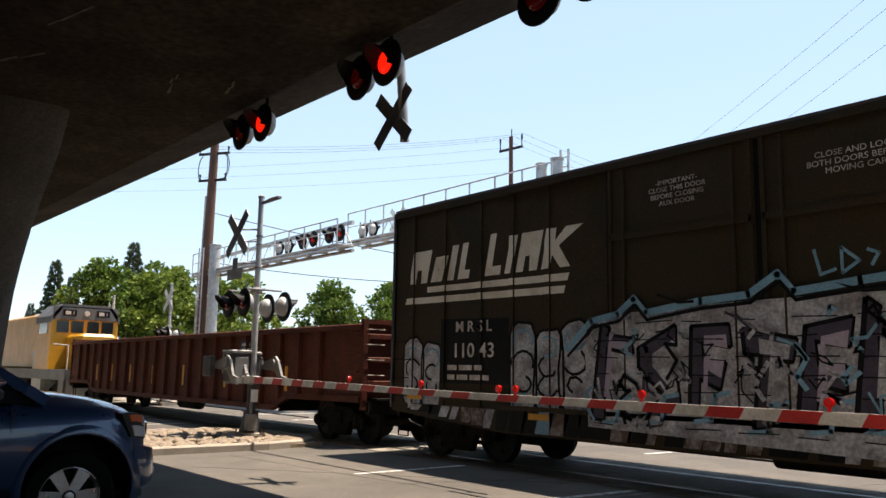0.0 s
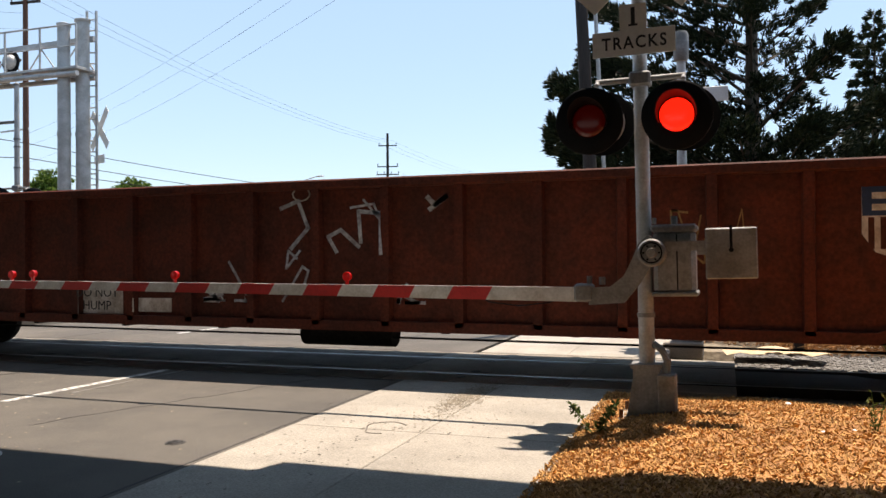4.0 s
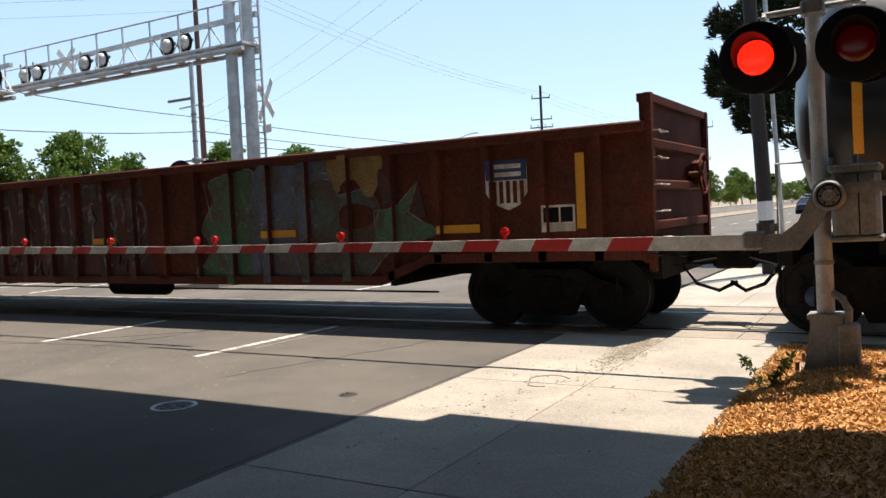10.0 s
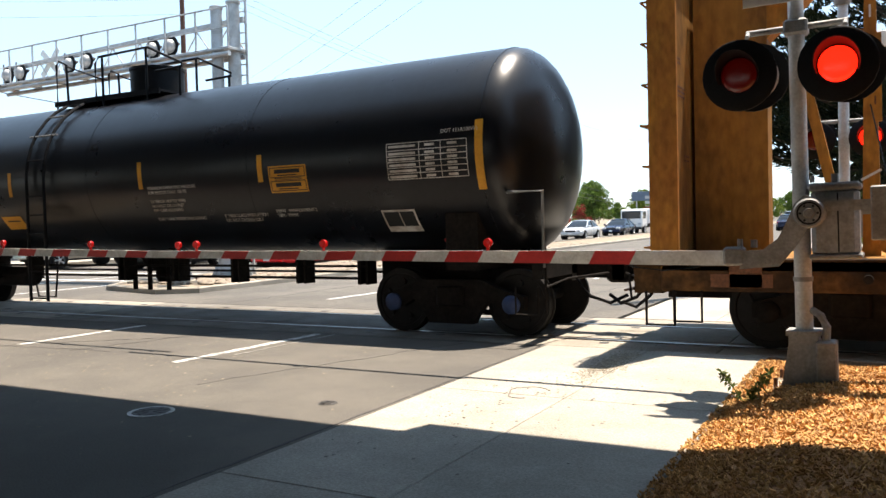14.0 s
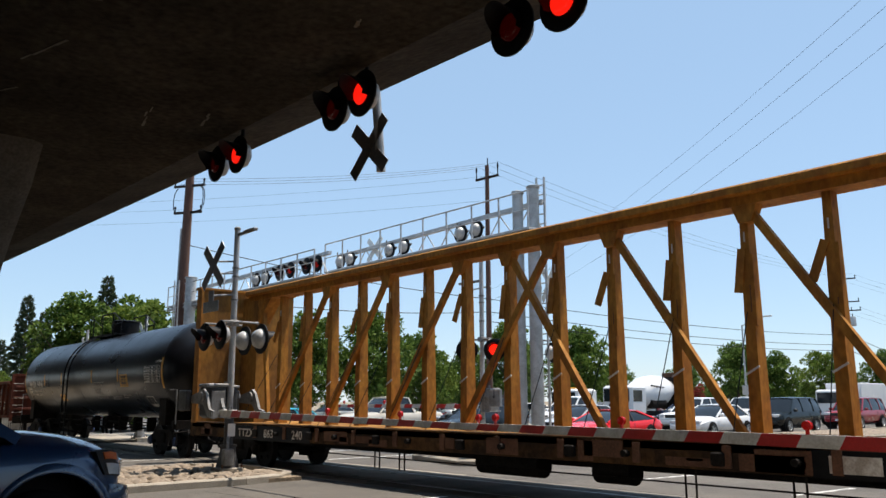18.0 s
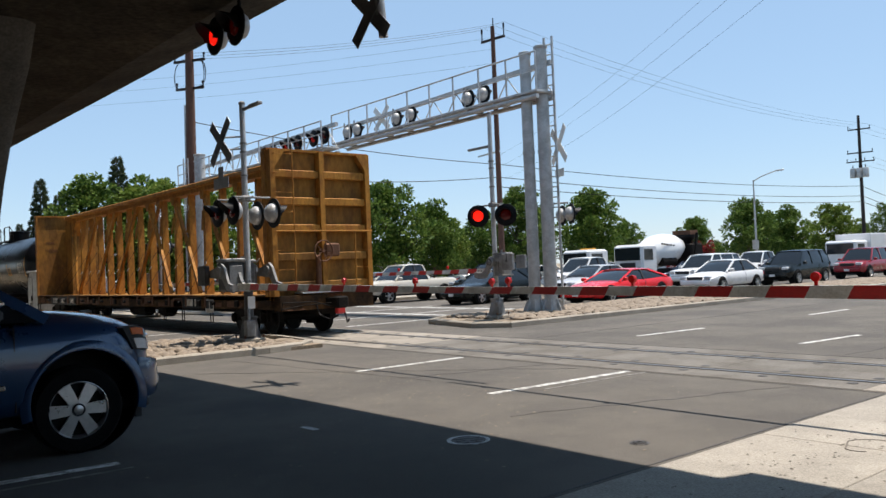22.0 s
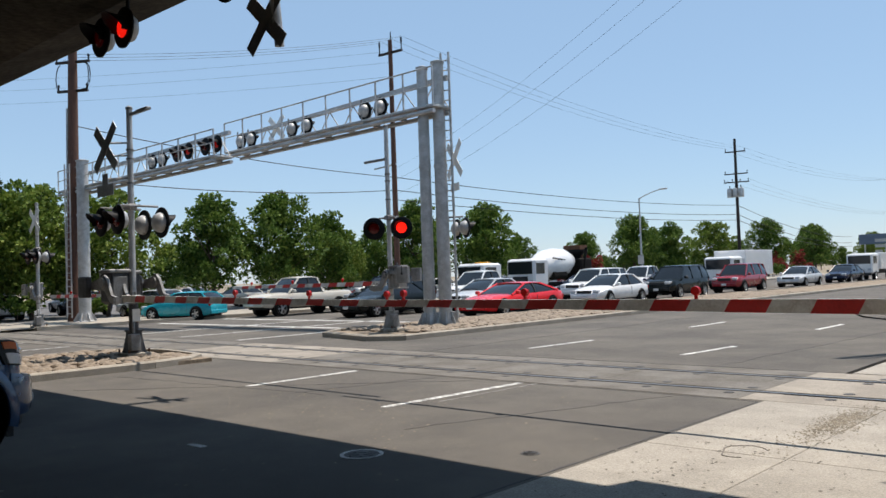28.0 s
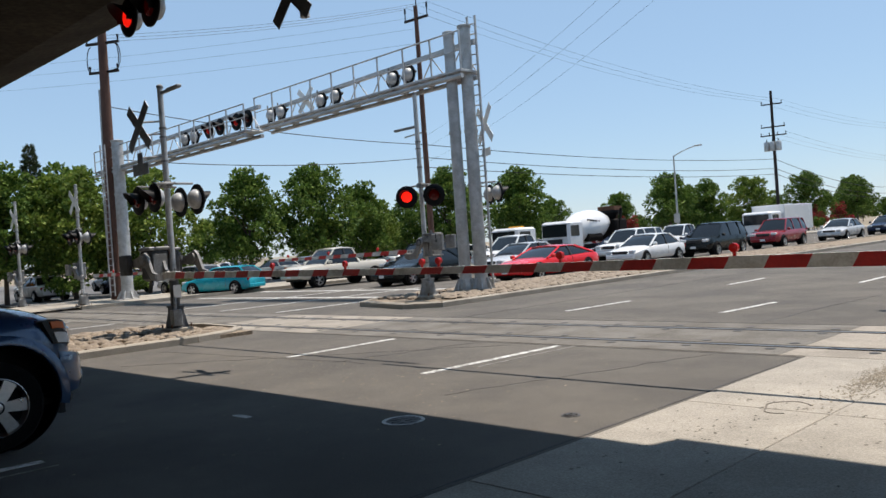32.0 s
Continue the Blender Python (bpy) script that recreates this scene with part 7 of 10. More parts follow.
    for i, x in enumerate(posts):
        g = Geo()
        vs = [(x + u * 0.10, v * 0.13, 1.08) for u, v in ((-1, -1), (1, -1), (1, 1), (-1, 1))] + [(x + u * 0.06, v * 0.10, zt - 0.2) for u, v in ((-1, -1), (1, -1), (1, 1), (-1, 1))]
        g.add(vs, [(0, 1, 5, 4), (1, 2, 6, 5), (2, 3, 7, 6), (3, 0, 4, 7), (3, 2, 1, 0), (4, 5, 6, 7)])
        pst = part("post", g, YELLOW, th, "tapered yellow post")
        part("keyhole", Geo().box(x - 0.012, x + 0.012, -0.113, -0.09, 3.95, 4.10), WHITE, pst)
        part("scuff", Geo().box(x + 0.04, x + 0.11, -0.125, -0.06, 2.9, 3.0 + 0.1 * (i % 4)), RUST, pst)
        k = i % 3
        part("cable_guard", Geo().beam((x - 0.14, -0.12, 3.2), (x - 0.05, -0.11, 3.85), 0.03, 0.13, (1, 0, 0)) if k else Geo().beam((x - 0.28, -0.12, 3.25), (x - 0.06, -0.11, 3.8), 0.03, 0.13, (1, 0, 0)), YELLOW, th)
        part("edge_guard", Geo().box(x + 0.06, x + 0.12, -0.13, -0.04, 2.7, 3.75), YELLOW, th)
        part("strap", Geo().beam((x - 0.11, -0.128, 2.0), (x + 0.11, -0.128, 2.12), 0.012, 0.03), WHITE, th)
    braces = [(77.15, 79.45), (79.65, 81.95), (82.15, 84.45), (84.65, 86.95), (88.3, 87.3), (78.25, 75.95), (75.76, 73.45), (73.26, 70.95), (70.77, 68.45), (67.36, 68.1)]
    for a, b in braces:
        part("diagonal_brace", Geo().beam((a, -0.1, zt - 0.3), (b, -0.25, 1.15), 0.12, 0.10, (0, 1, 0)), YELLOW, th, "yellow diagonal brace")
        part("gusset", Geo().prism([(a - 0.20, zt - 0.3), (a + 0.20, zt - 0.3), (a + 0.10, zt - 0.56), (a - 0.10, zt - 0.56)], 1, -0.2, 0.0), YELLOW, th)
    for i, x in enumerate(posts):
        part("tie_cable", Geo().tube((x, -0.17, 2.9), (x + 0.35, -w + 0.1, 1.12), 0.008, n=5), BLACK, th)
        part("winch", Geo().chamfered(x + 0.1, x + 0.3, -w - 0.06, -w + 0.05, 0.8, 0.98, 0.02) if i % 2 else Geo().tube((x, -w - 0.1, 0.9), (x, -w, 0.9), 0.05, n=10), STEEL, th)
    for k in range(12):
        x = 69.8 + 1.4 * k
        part("stake_pocket", Geo().box(x - 0.06, x + 0.06, -w - 0.03, -w, 0.78, 1.06), RUST, th)
    for x in (74.6, 75.4, 81.7, 83.2, 85.3):
        part("step", Geo().path([(x, -1.4, 0.76), (x, -1.4, 0.34), (x + 0.16, -1.4, 0.34), (x + 0.16, -1.4, 0.76)], 0.016, n=6), STEEL, th)
    part("brake_rod", Geo().tube((71.5, -0.9, 0.5), (85.0, -0.9, 0.48), 0.014, n=6), STEEL, th)
    part("air_tank", Geo().tube((77.0, -0.7, 0.55), (78.5, -0.7, 0.55), 0.2, n=16), STEEL, th, smooth=40)
    part("brake_cylinder", Geo().tube((79.6, -0.6, 0.55), (80.3, -0.6, 0.55), 0.2, n=16), STEEL, th, smooth=40)
    part("number_panel", Geo().box(68.55, 72.3, -w - 0.008, -w - 0.001, 0.72, 1.06), BLACK, th, "black number panel")
    part("name_panel", Geo().box(83.5, 84.9, -w - 0.008, -w - 0.001, 0.74, 1.06), BLACK, th, "black panel")
    for body, x in (("TTZX", 69.3), ("863", 70.45), ("240", 71.75)):
        writing("lettering", body, 0.27, pose(x, -w - 0.012, 0.88, 90), STENCIL, th, wide=1.15, bold=0.003)
    bars("lettering", 1, 1.0, 0.2, pose(83.7, -w - 0.012, 1.0, 90), STENCIL, th)
    part("data_stencil", Geo().box(85.2, 85.75, -w - 0.008, -w, 0.62, 1.0), STENCIL, th)
    part("data_stencil_field", Geo().box(85.23, 85.45, -w - 0.012, -w - 0.004, 0.74, 0.97).box(85.5, 85.72, -w - 0.012, -w - 0.004, 0.74, 0.97), INK, th)
    part("end_light", Geo().chamfered(x1 + 0.45, x1 + 0.6, 0.1, 0.35, 0.55, 1.0, 0.03), REDPAINT, th, "red end-of-train marker")
    bogie(th, 68.15)
    bogie(th, 87.05)
    return th


centre_beam()


# -- locomotive, far down the track --
def locomotive():
    th = wagon("locomotive", "yellow and grey diesel locomotive at the head of the train", "locomotive")
    LOCO = material("bright yellow locomotive paint", (0.62, 0.30, 0.02), 0.4, vary=0.2, grain=20, patch=1)
    GREY = material("grey locomotive roof", (0.10, 0.10, 0.10), 0.5, vary=0.2)
    GLASS = material("dark cab glass", (0.01, 0.012, 0.015), 0.08, vary=0.05)
    part("frame", Geo().box(-57, -37.7, -1.5, 1.5, 1.0, 1.45), GREY, th)
    part("long_hood", Geo().chamfered(-56, -43.2, -0.95, 0.95, 1.45, 4.2, 0.1), LOCO, th, "yellow hood")
    cab = part("cab", Geo().prism([(-1.5, 1.45), (1.5, 1.45), (1.5, 3.85), (1.05, 4.4), (-1.05, 4.4), (-1.5, 3.85)], 0, -43.2, -40.6), LOCO, th, "yellow cab")
    part("cab_roof", Geo().prism([(-1.53, 3.6), (-1.53, 3.88), (-1.08, 4.46), (1.08, 4.46), (1.53, 3.88), (1.53, 3.6), (1.05, 4.3), (-1.05, 4.3)], 0, -43.3, -40.5), GREY, cab)
    part("visor", Geo().box(-40.62, -40.5, -1.45, 1.45, 3.75, 4.35), GREY, cab)
    for y in (-1.0, -0.35, 0.35, 1.0):
        part("window", Geo().box(-40.57, -40.54, y - 0.26, y + 0.26, 3.15, 3.68), GLASS, cab)
    part("window", Geo().box(-42.6, -41.2, -1.52, -1.49, 3.1, 3.65), GLASS, cab)
    part("nose", Geo().chamfered(-40.6, -38.4, -0.8, 0.8, 1.45, 3.05, 0.12), LOCO, th, "yellow short nose")
    for y in (-0.75, 0.75):
        part("number_board", Geo().box(-40.49, -40.46, y - 0.3, y + 0.3, 3.92, 4.2), BLACK, cab)
        bars("number_bars", 1, 0.4, 0.16, pose(-40.45, y - 0.2, 4.14, 90, 0, 90), STENCIL, cab)
    part("headlight", Geo().tube((-40.5, 0.0, 4.05), (-40.4, 0, 4.05), 0.12, n=14), STENCIL, cab)
    part("emblem", Geo().box(-38.39, -38.36, -0.35, 0.35, 2.4, 2.75), NAVY, th)
    for y in (-1.4, 1.4):
        part("hand_rail", Geo().path([(-37.8, y, 1.2), (-37.8, y, 2.5), (-40.4, y, 2.6)], 0.025), STENCIL, th)
    part("pilot", Geo().box(-37.75, -37.55, -1.4, 1.4, 0.3, 1.2), GREY, th)
    part("steps", Geo().box(-38.6, -37.8, -1.5, -1.2, 0.4, 1.0), GREY, th)
    part("fuel_tank", Geo().chamfered(-50, -45, -1.3, 1.3, 0.4, 1.0, 0.1), STEEL, th)
    bogie(th, -40.2, 2.4)
    bogie(th, -54.5, 2.4)
    return th


locomotive()

# ---- vehicles ----
TYRE = material("tyre rubber", (0.010, 0.010, 0.010), 0.9, spec=0.1, vary=0.2, grain=60, patch=6)
RIMSILVER = material("silver alloy rim", (0.58, 0.58, 0.58), 0.3, 0.85, vary=0.1)
AUTOGLASS = material("tinted car glass", (0.014, 0.018, 0.022), 0.06, vary=0.05, spec=0.5)
CHROME = material("chrome trim", (0.75, 0.75, 0.75), 0.12, 1.0, vary=0.05)
HEADLAMP = material("clear headlamp lens", (0.62, 0.64, 0.66), 0.12, 0.2, vary=0.1)
TAIL = material("red tail lamp", (0.35, 0.01, 0.01), 0.2, vary=0.1)
AMBER = material("amber indicator lens", (0.75, 0.16, 0.05), 0.15, vary=0.1)
TRIM = material("black plastic trim", (0.02, 0.02, 0.021), 0.6, vary=0.2)
PLATE = material("white plate", (0.7, 0.7, 0.7), 0.5, vary=0.1)


def paintwork(name, c, clear=0.4, spec=0.35):
    return material(name, c, 0.25, 0.0, vary=0.05, grain=200, patch=1.0, clear=clear, spec=spec)


def loft(sections, close=True):
    """Skin over half sections of (y, z), each with its x, mirrored in y."""
    g = Geo()
    n = None
    for x, half in sections:
        ring = [(x, y, z) for y, z in half] + [(x, -y, z) for y, z in reversed(half) if y > 1e-6]
        n = len(ring)
        g.v += ring
    for k in range(len(sections) - 1):
        g.f += [(n * k + i, n * k + (i + 1) % n, n * k + n + (i + 1) % n, n * k + n + i) for i in range(n)]
    if close:
        g.f += [tuple(range(n - 1, -1, -1)), tuple(range(n * (len(sections) - 1), n * len(sections)))]
    return g


def wheel(parent, x, y, r, s, spokes=5, w=0.22):
    """A tyre with its rim; s is the outer side in y."""
    m = pose(x, y, r, -90 * s, 0, 0)
    ty = part("wheel", Geo().lathe([(r * 0.66, -w / 2), (r * 0.93, -w / 2), (r, -w * 0.36), (r, w * 0.36), (r * 0.93, w / 2), (r * 0.66, w / 2), (r * 0.62, w * 0.3), (r * 0.62, -w * 0.3)], 30, caps=False), TYRE, parent, "black tyre", smooth=40, at=m)
    g = Geo().lathe([(r * 0.64, w * 0.0), (r * 0.685, w * 0.48), (r * 0.645, w * 0.50), (r * 0.61, w * 0.30), (r * 0.60, 0)], 30, caps=False)
    g.lathe([(r * 0.17, w * 0.2), (r * 0.16, w * 0.42), (r * 0.10, w * 0.46), (0.005, w * 0.46)], 16)
    for k in range(spokes):
        a = 6.28319 * k / spokes
        c, sn = math.cos(a), math.sin(a)
        h0, h1 = r * (0.085 if spokes == 5 else 0.105), r * (0.10 if spokes == 5 else 0.15)
        p, q = r * 0.12, r * 0.62
        z0, z1 = w * 0.42, w * 0.40
        vs = []
        for rad, hw, zz in ((p, h0, z0), (q, h1, z1)):
            for t in (-1, 1):
                for dz in (-0.03, 0):
                    vs.append((rad * c - t * hw * sn, rad * sn + t * hw * c, zz + dz))
        g.add(vs, [(1, 3, 7, 5), (0, 4, 6, 2), (0, 1, 5, 4), (2, 6, 7, 3), (0, 2, 3, 1), (4, 5, 7, 6)])
    rm = part("rim", g, RIMSILVER, ty, "silver spoked rim", smooth=30)
    if spokes == 6:
        for k in range(6):
            a = 6.28319 * (k + 0.5) / 6
            part("lug_nut", Geo().tube((0.20 * r * math.cos(a), 0.20 * r * math.sin(a), w * 0.3), (0.20 * r * math.cos(a), 0.20 * r * math.sin(a), w * 0.41), 0.022, n=8), TRIM, rm)
        part("hub_ring", Geo().lathe([(0.105 * r, w * 0.455), (0.135 * r, w * 0.47), (0.15 * r, w * 0.44)], 18, caps=False), TRIM, rm)
    # black disc stands in for the shade between the spokes
    part("spoke_gap_disc", Geo().lathe([(r * 0.62, w * 0.12), (r * 0.62, w * 0.14), (0.02, w * 0.14)], 20), BLACK, ty)
    return ty


def vehicle(name, label, category, at, paint, L, W, H, prof, cabin, ride=0.28, r=0.32, wheels=(0.82, 0.82), bed=None, lamp_z=0.66, group="waiting cars", grille=True):
    """A car along +x. prof: (x share, height) of the lower body's top line; cabin: x shares of tail base, roof back, roof front, screen base."""
    th = thing(name, label, category, at, group)
    hw = W / 2
    secs = []
    N = 25
    xs = [p[0] for p in prof]
    for i in range(N):
        u = i / (N - 1)
        top = float(np.interp(u, xs, [p[1] for p in prof]))
        e = min(u, 1 - u)
        k = 1 - 0.16 * max(0, 1 - e / 0.09) ** 2
        zb = ride + 0.12 * max(0, 1 - e / 0.07) ** 1.5
        y = hw * k
        secs.append((-L / 2 + L * u, [(0, zb), (y * 0.86, zb), (y * 0.97, zb + 0.10), (y, zb + (top - zb) * 0.45), (y * 0.985, top - 0.16 * (top - zb)), (y * 0.93, top - 0.035), (y * 0.6, top + 0.012), (0, top + 0.02)]))
    body = part("body", loft(secs), paint, th, smooth=38)
    def belt(u):
        return float(np.interp(u, xs, [p[1] for p in prof]))
    a, b, c, d = cabin
    gs = []
    for u, f in ((a, 0.0), (a + (b - a) * 0.5, 0.55), (b, 0.97), ((b + c) / 2, 1.0), (c, 0.97), (c + (d - c) * 0.5, 0.52), (d, 0.0)):
        z0 = belt(u) - 0.03
        z1 = z0 + (H - z0) * f
        yb = hw * 0.93
        yt = yb - (0.20 * W * 0.5) * f - 0.02
        gs.append((-L / 2 + L * u, [(0, z0), (yb, z0), (yb * 0.5 + yt * 0.5 + 0.02 * f, z0 + (z1 - z0) * 0.5), (yt, max(z0 + 0.004, z1 - 0.05 * f)), (yt * 0.8, max(z0 + 0.006, z1 - 0.008)), (0, z1 + 0.012)]))
    part("glasshouse", loft(gs), AUTOGLASS, th, "dark tinted windows", smooth=38)
    roof = []
    for u, f in ((b - 0.012, 0.955), (b + 0.03, 1.0), ((b + c) / 2, 1.02), (c - 0.03, 1.0), (c + 0.012, 0.955)):
        z0 = belt(u) - 0.03
        z1 = z0 + (H - z0) * f + 0.014
        yt = hw * 0.93 - 0.10 * W - 0.005
        roof.append((-L / 2 + L * u, [(0, z1 - 0.05), (yt, z1 - 0.07), (yt + 0.012, z1 - 0.045), (yt * 0.8, z1 - 0.004), (0, z1 + 0.012)]))
    part("roof", loft(roof), paint, th, smooth=38)
    yb, yt = hw * 0.935, hw * 0.93 - 0.10 * W
    zr = H - 0.05
    for s in (-1, 1):
        X = lambda u: -L / 2 + L * u
        for u0, u1 in ((a, b), (d, c)):
            part("pillar", Geo().beam((X(u0), s * yb, belt(u0) - 0.02), (X(u1), s * yt, zr), 0.055, 0.07, (1, 0, 0)), paint, th)
        n_mid = 2 if (c - b) * L > 1.9 else 1
        for k in range(n_mid):
            um = b + (c - b) * ((k + 0.55) / (n_mid + 0.1))
            part("pillar", Geo().beam((X(um), s * (yb + 0.006), belt(um) - 0.02), (X(um), s * (yt + 0.012), zr), 0.05, 0.08, (1, 0, 0)), TRIM if n_mid == 1 else paint, th)
        part("wing_mirror", Geo().chamfered(X(d) - 0.28, X(d) - 0.10, min(s * (hw + 0.02), s * (hw + 0.2)), max(s * (hw + 0.02), s * (hw + 0.2)), belt(d) + 0.0, belt(d) + 0.15, 0.03), paint, th)
        hl = part("headlamp", Geo().chamfered(L / 2 - 0.30, L / 2 - 0.03, min(s * hw * 0.52, s * hw * 0.86), max(s * hw * 0.52, s * hw * 0.86), lamp_z - 0.07, lamp_z + 0.09, 0.03), HEADLAMP, th)
        part("tail_lamp", Geo().chamfered(-L / 2 + 0.02, -L / 2 + 0.2, min(s * hw * 0.6, s * hw * 0.9), max(s * hw * 0.6, s * hw * 0.9), lamp_z, lamp_z + 0.16, 0.02), TAIL, th)
        part("door_seam", Geo().box(X((b + c) / 2 - 0.01), X((b + c) / 2 - 0.01) + 0.012, min(s * hw * 0.9, s * (hw + 0.001)), max(s * hw * 0.9, s * (hw + 0.001)), ride + 0.18, belt((b + c) / 2) - 0.1), TRIM, th)
        for u, tag in (((0.5 - wheels[0] * 0.38), "rear"), ((0.5 + wheels[1] * 0.38), "front")):
            x = X(u)
            # black disc on the solid flank stands in for the arch's shaded hollow
            part("arch_shade", Geo().tube((x, s * (hw - 0.3), r + 0.02), (x, s * (hw + 0.004), r + 0.02), r * 1.14, n=26), BLACK, th)
            wheel(th, x, s * (hw - 0.045), r, s)
    part("bumper", Geo().chamfered(L / 2 - 0.14, L / 2 + 0.03, -hw * 0.84, hw * 0.84, ride + 0.06, ride + 0.26, 0.04), paint if grille else TRIM, th)
    part("bumper", Geo().chamfered(-L / 2 - 0.03, -L / 2 + 0.14, -hw * 0.84, hw * 0.84, ride + 0.06, ride + 0.26, 0.04), paint, th)
    part("grille", Geo().chamfered(L / 2 - 0.12, L / 2 - 0.005, -hw * 0.45, hw * 0.45, lamp_z - 0.10, lamp_z + 0.06, 0.02), TRIM, th)
    part("plate", Geo().box(L / 2 + 0.03, L / 2 + 0.036, -0.15, 0.15, ride + 0.1, ride + 0.22), PLATE, th)
    part("underbody", Geo().box(-L / 2 + 0.3, L / 2 - 0.3, -hw * 0.8, hw * 0.8, ride - 0.08, ride + 0.05), BLACK, th)
    if bed:
        u0, u1, floor = bed
        part("load_bed", Geo().box(-L / 2 + L * u0 + 0.06, -L / 2 + L * u1, -hw * 0.84, hw * 0.84, belt(u0) + 0.01, belt(u0) + 0.03), BLACK, th)
    return th


SEDAN = [(0, 0.80), (0.03, 0.92), (0.16, 0.98), (0.30, 0.95), (0.62, 0.93), (0.72, 0.91), (0.90, 0.78), (0.97, 0.68), (1, 0.56)]
COUPE = [(0, 0.78), (0.04, 0.90), (0.14, 0.93), (0.35, 0.88), (0.62, 0.86), (0.80, 0.78), (0.93, 0.64), (0.98, 0.52), (1, 0.46)]
SUVP = [(0, 0.9), (0.02, 1.1), (0.3, 1.1), (0.66, 1.08), (0.72, 1.06), (0.93, 1.0), (0.985, 0.88), (1, 0.7)]
TRUCK = [(0, 0.95), (0.01, 1.12), (0.40, 1.12), (0.66, 1.12), (0.70, 1.12), (0.93, 1.07), (0.985, 0.95), (1, 0.8)]
HATCH = [(0, 0.7), (0.03, 0.92), (0.2, 0.93), (0.66, 0.88), (0.76, 0.85), (0.92, 0.72), (0.98, 0.6), (1, 0.5)]
RED = paintwork("bright red car paint", (0.72, 0.018, 0.022))
WHITECAR = paintwork("white car paint", (0.78, 0.78, 0.77))
SILVERCAR = paintwork("silver car paint", (0.50, 0.51, 0.52))
DARKCAR = paintwork("black-green car paint", (0.007, 0.010, 0.010), 0.2, 0.2)
MAROON = paintwork("dark red car paint", (0.26, 0.018, 0.025))
NAVYCAR = paintwork("dark blue car paint", (0.010, 0.018, 0.045), 0.25, 0.25)
TEAL = paintwork("turquoise car paint", (0.01, 0.33, 0.42))
BEIGE = paintwork("pale beige car paint", (0.62, 0.58, 0.50))
YELLOWCAR = paintwork("yellow car paint", (0.62, 0.55, 0.03))
GREYCAR = paintwork("grey car paint", (0.20, 0.21, 0.22))


def facing(x, y, heading):
    """Heading in degrees from +y, to the left."""
    return pose(x, y, 0, 0, 0, heading + 90)


SEDAN_CAB, COUPE_CAB, SUV_CAB, PICK_CAB, HATCH_CAB = (0.13, 0.27, 0.52, 0.72), (0.10, 0.30, 0.50, 0.70), (0.01, 0.05, 0.58, 0.73), (0.36, 0.40, 0.60, 0.73), (0.03, 0.14, 0.52, 0.74)


def sedan(x, y, hd, paint, label, **k):
    return vehicle("sedan", label, "car", facing(x, y, hd), paint, 4.8, 1.82, 1.45, SEDAN, SEDAN_CAB, **k)


def suv(x, y, hd, paint, label, **k):
    return vehicle("sport_utility_car", label, "car", facing(x, y, hd), paint, 4.7, 1.85, 1.78, SUVP, SUV_CAB, ride=0.36, r=0.37, lamp_z=0.86, **k)


def pickup(x, y, hd, paint, label, **k):
    return vehicle("pickup_truck", label, "pickup truck", facing(x, y, hd), paint, 5.5, 1.95, 1.86, TRUCK, PICK_CAB, ride=0.42, r=0.38, lamp_z=0.88, bed=(0.0, 0.36, 0.7), **k)


# the queue beyond the rails, facing the crossing
vehicle("coupe", "bright red low coupe waiting beside the median", "car", facing(-21.2, 26.8, 180), RED, 5.25, 1.92, 1.28, COUPE, COUPE_CAB, ride=0.20, lamp_z=0.56, group="waiting cars")
sedan(-21.7, 35.4, 180, WHITECAR, "white sedan waiting behind the red coupe")
suv(-21.7, 42.4, 180, DARKCAR, "black sport utility car in the queue")
suv(-21.7, 50.9, 180, MAROON, "dark red sport utility car in the queue")
sedan(-21.7, 61.5, 180, SILVERCAR, "silver sedan in the queue")
sedan(-21.8, 72.0, 180, NAVYCAR, "dark blue sedan in the queue")
sedan(-25.2, 30.0, 180, SILVERCAR, "silver sedan in the middle lane")
pickup(-28.9, 34.0, 180, WHITECAR, "white pickup truck in the middle lane")
suv(-25.3, 39.7, 180, WHITECAR, "white van-like car in the middle lane")
sedan(-25.3, 48.0, 180, NAVYCAR, "dark blue sedan in the middle lane")
pickup(-28.9, 51.6, 180, WHITECAR, "white pickup truck further back")
suv(-28.9, 27.2, 180, DARKCAR, "black sport utility car in the far lane")
pickup(-33.2, 25.0, 178, BEIGE, "pale beige pickup truck waiting in the kerb lane")
sedan(-28.9, 44.0, 180, NAVYCAR, "dark sedan in the far lane")
sedan(-26.9, 25.0, 182, DARKCAR, "dark blue sedan at the stop line")
vehicle("hatchback", "turquoise hatchback turning at the kerb", "car", facing(-36.3, 20.4, 116), TEAL, 3.9, 1.68, 1.32, HATCH, HATCH_CAB, ride=0.2, r=0.3, lamp_z=0.62)
sedan(-41.8, 21.8, 100, SILVERCAR, "silver sedan parked behind the far kerb")
sedan(-8.6, 82, 0, NAVYCAR, "dark blue sedan driving away")
suv(-12.2, 120, 0, GREYCAR, "grey car far along the road")
sedan(-6.0, 150, 0, WHITECAR, "white car far along the road")


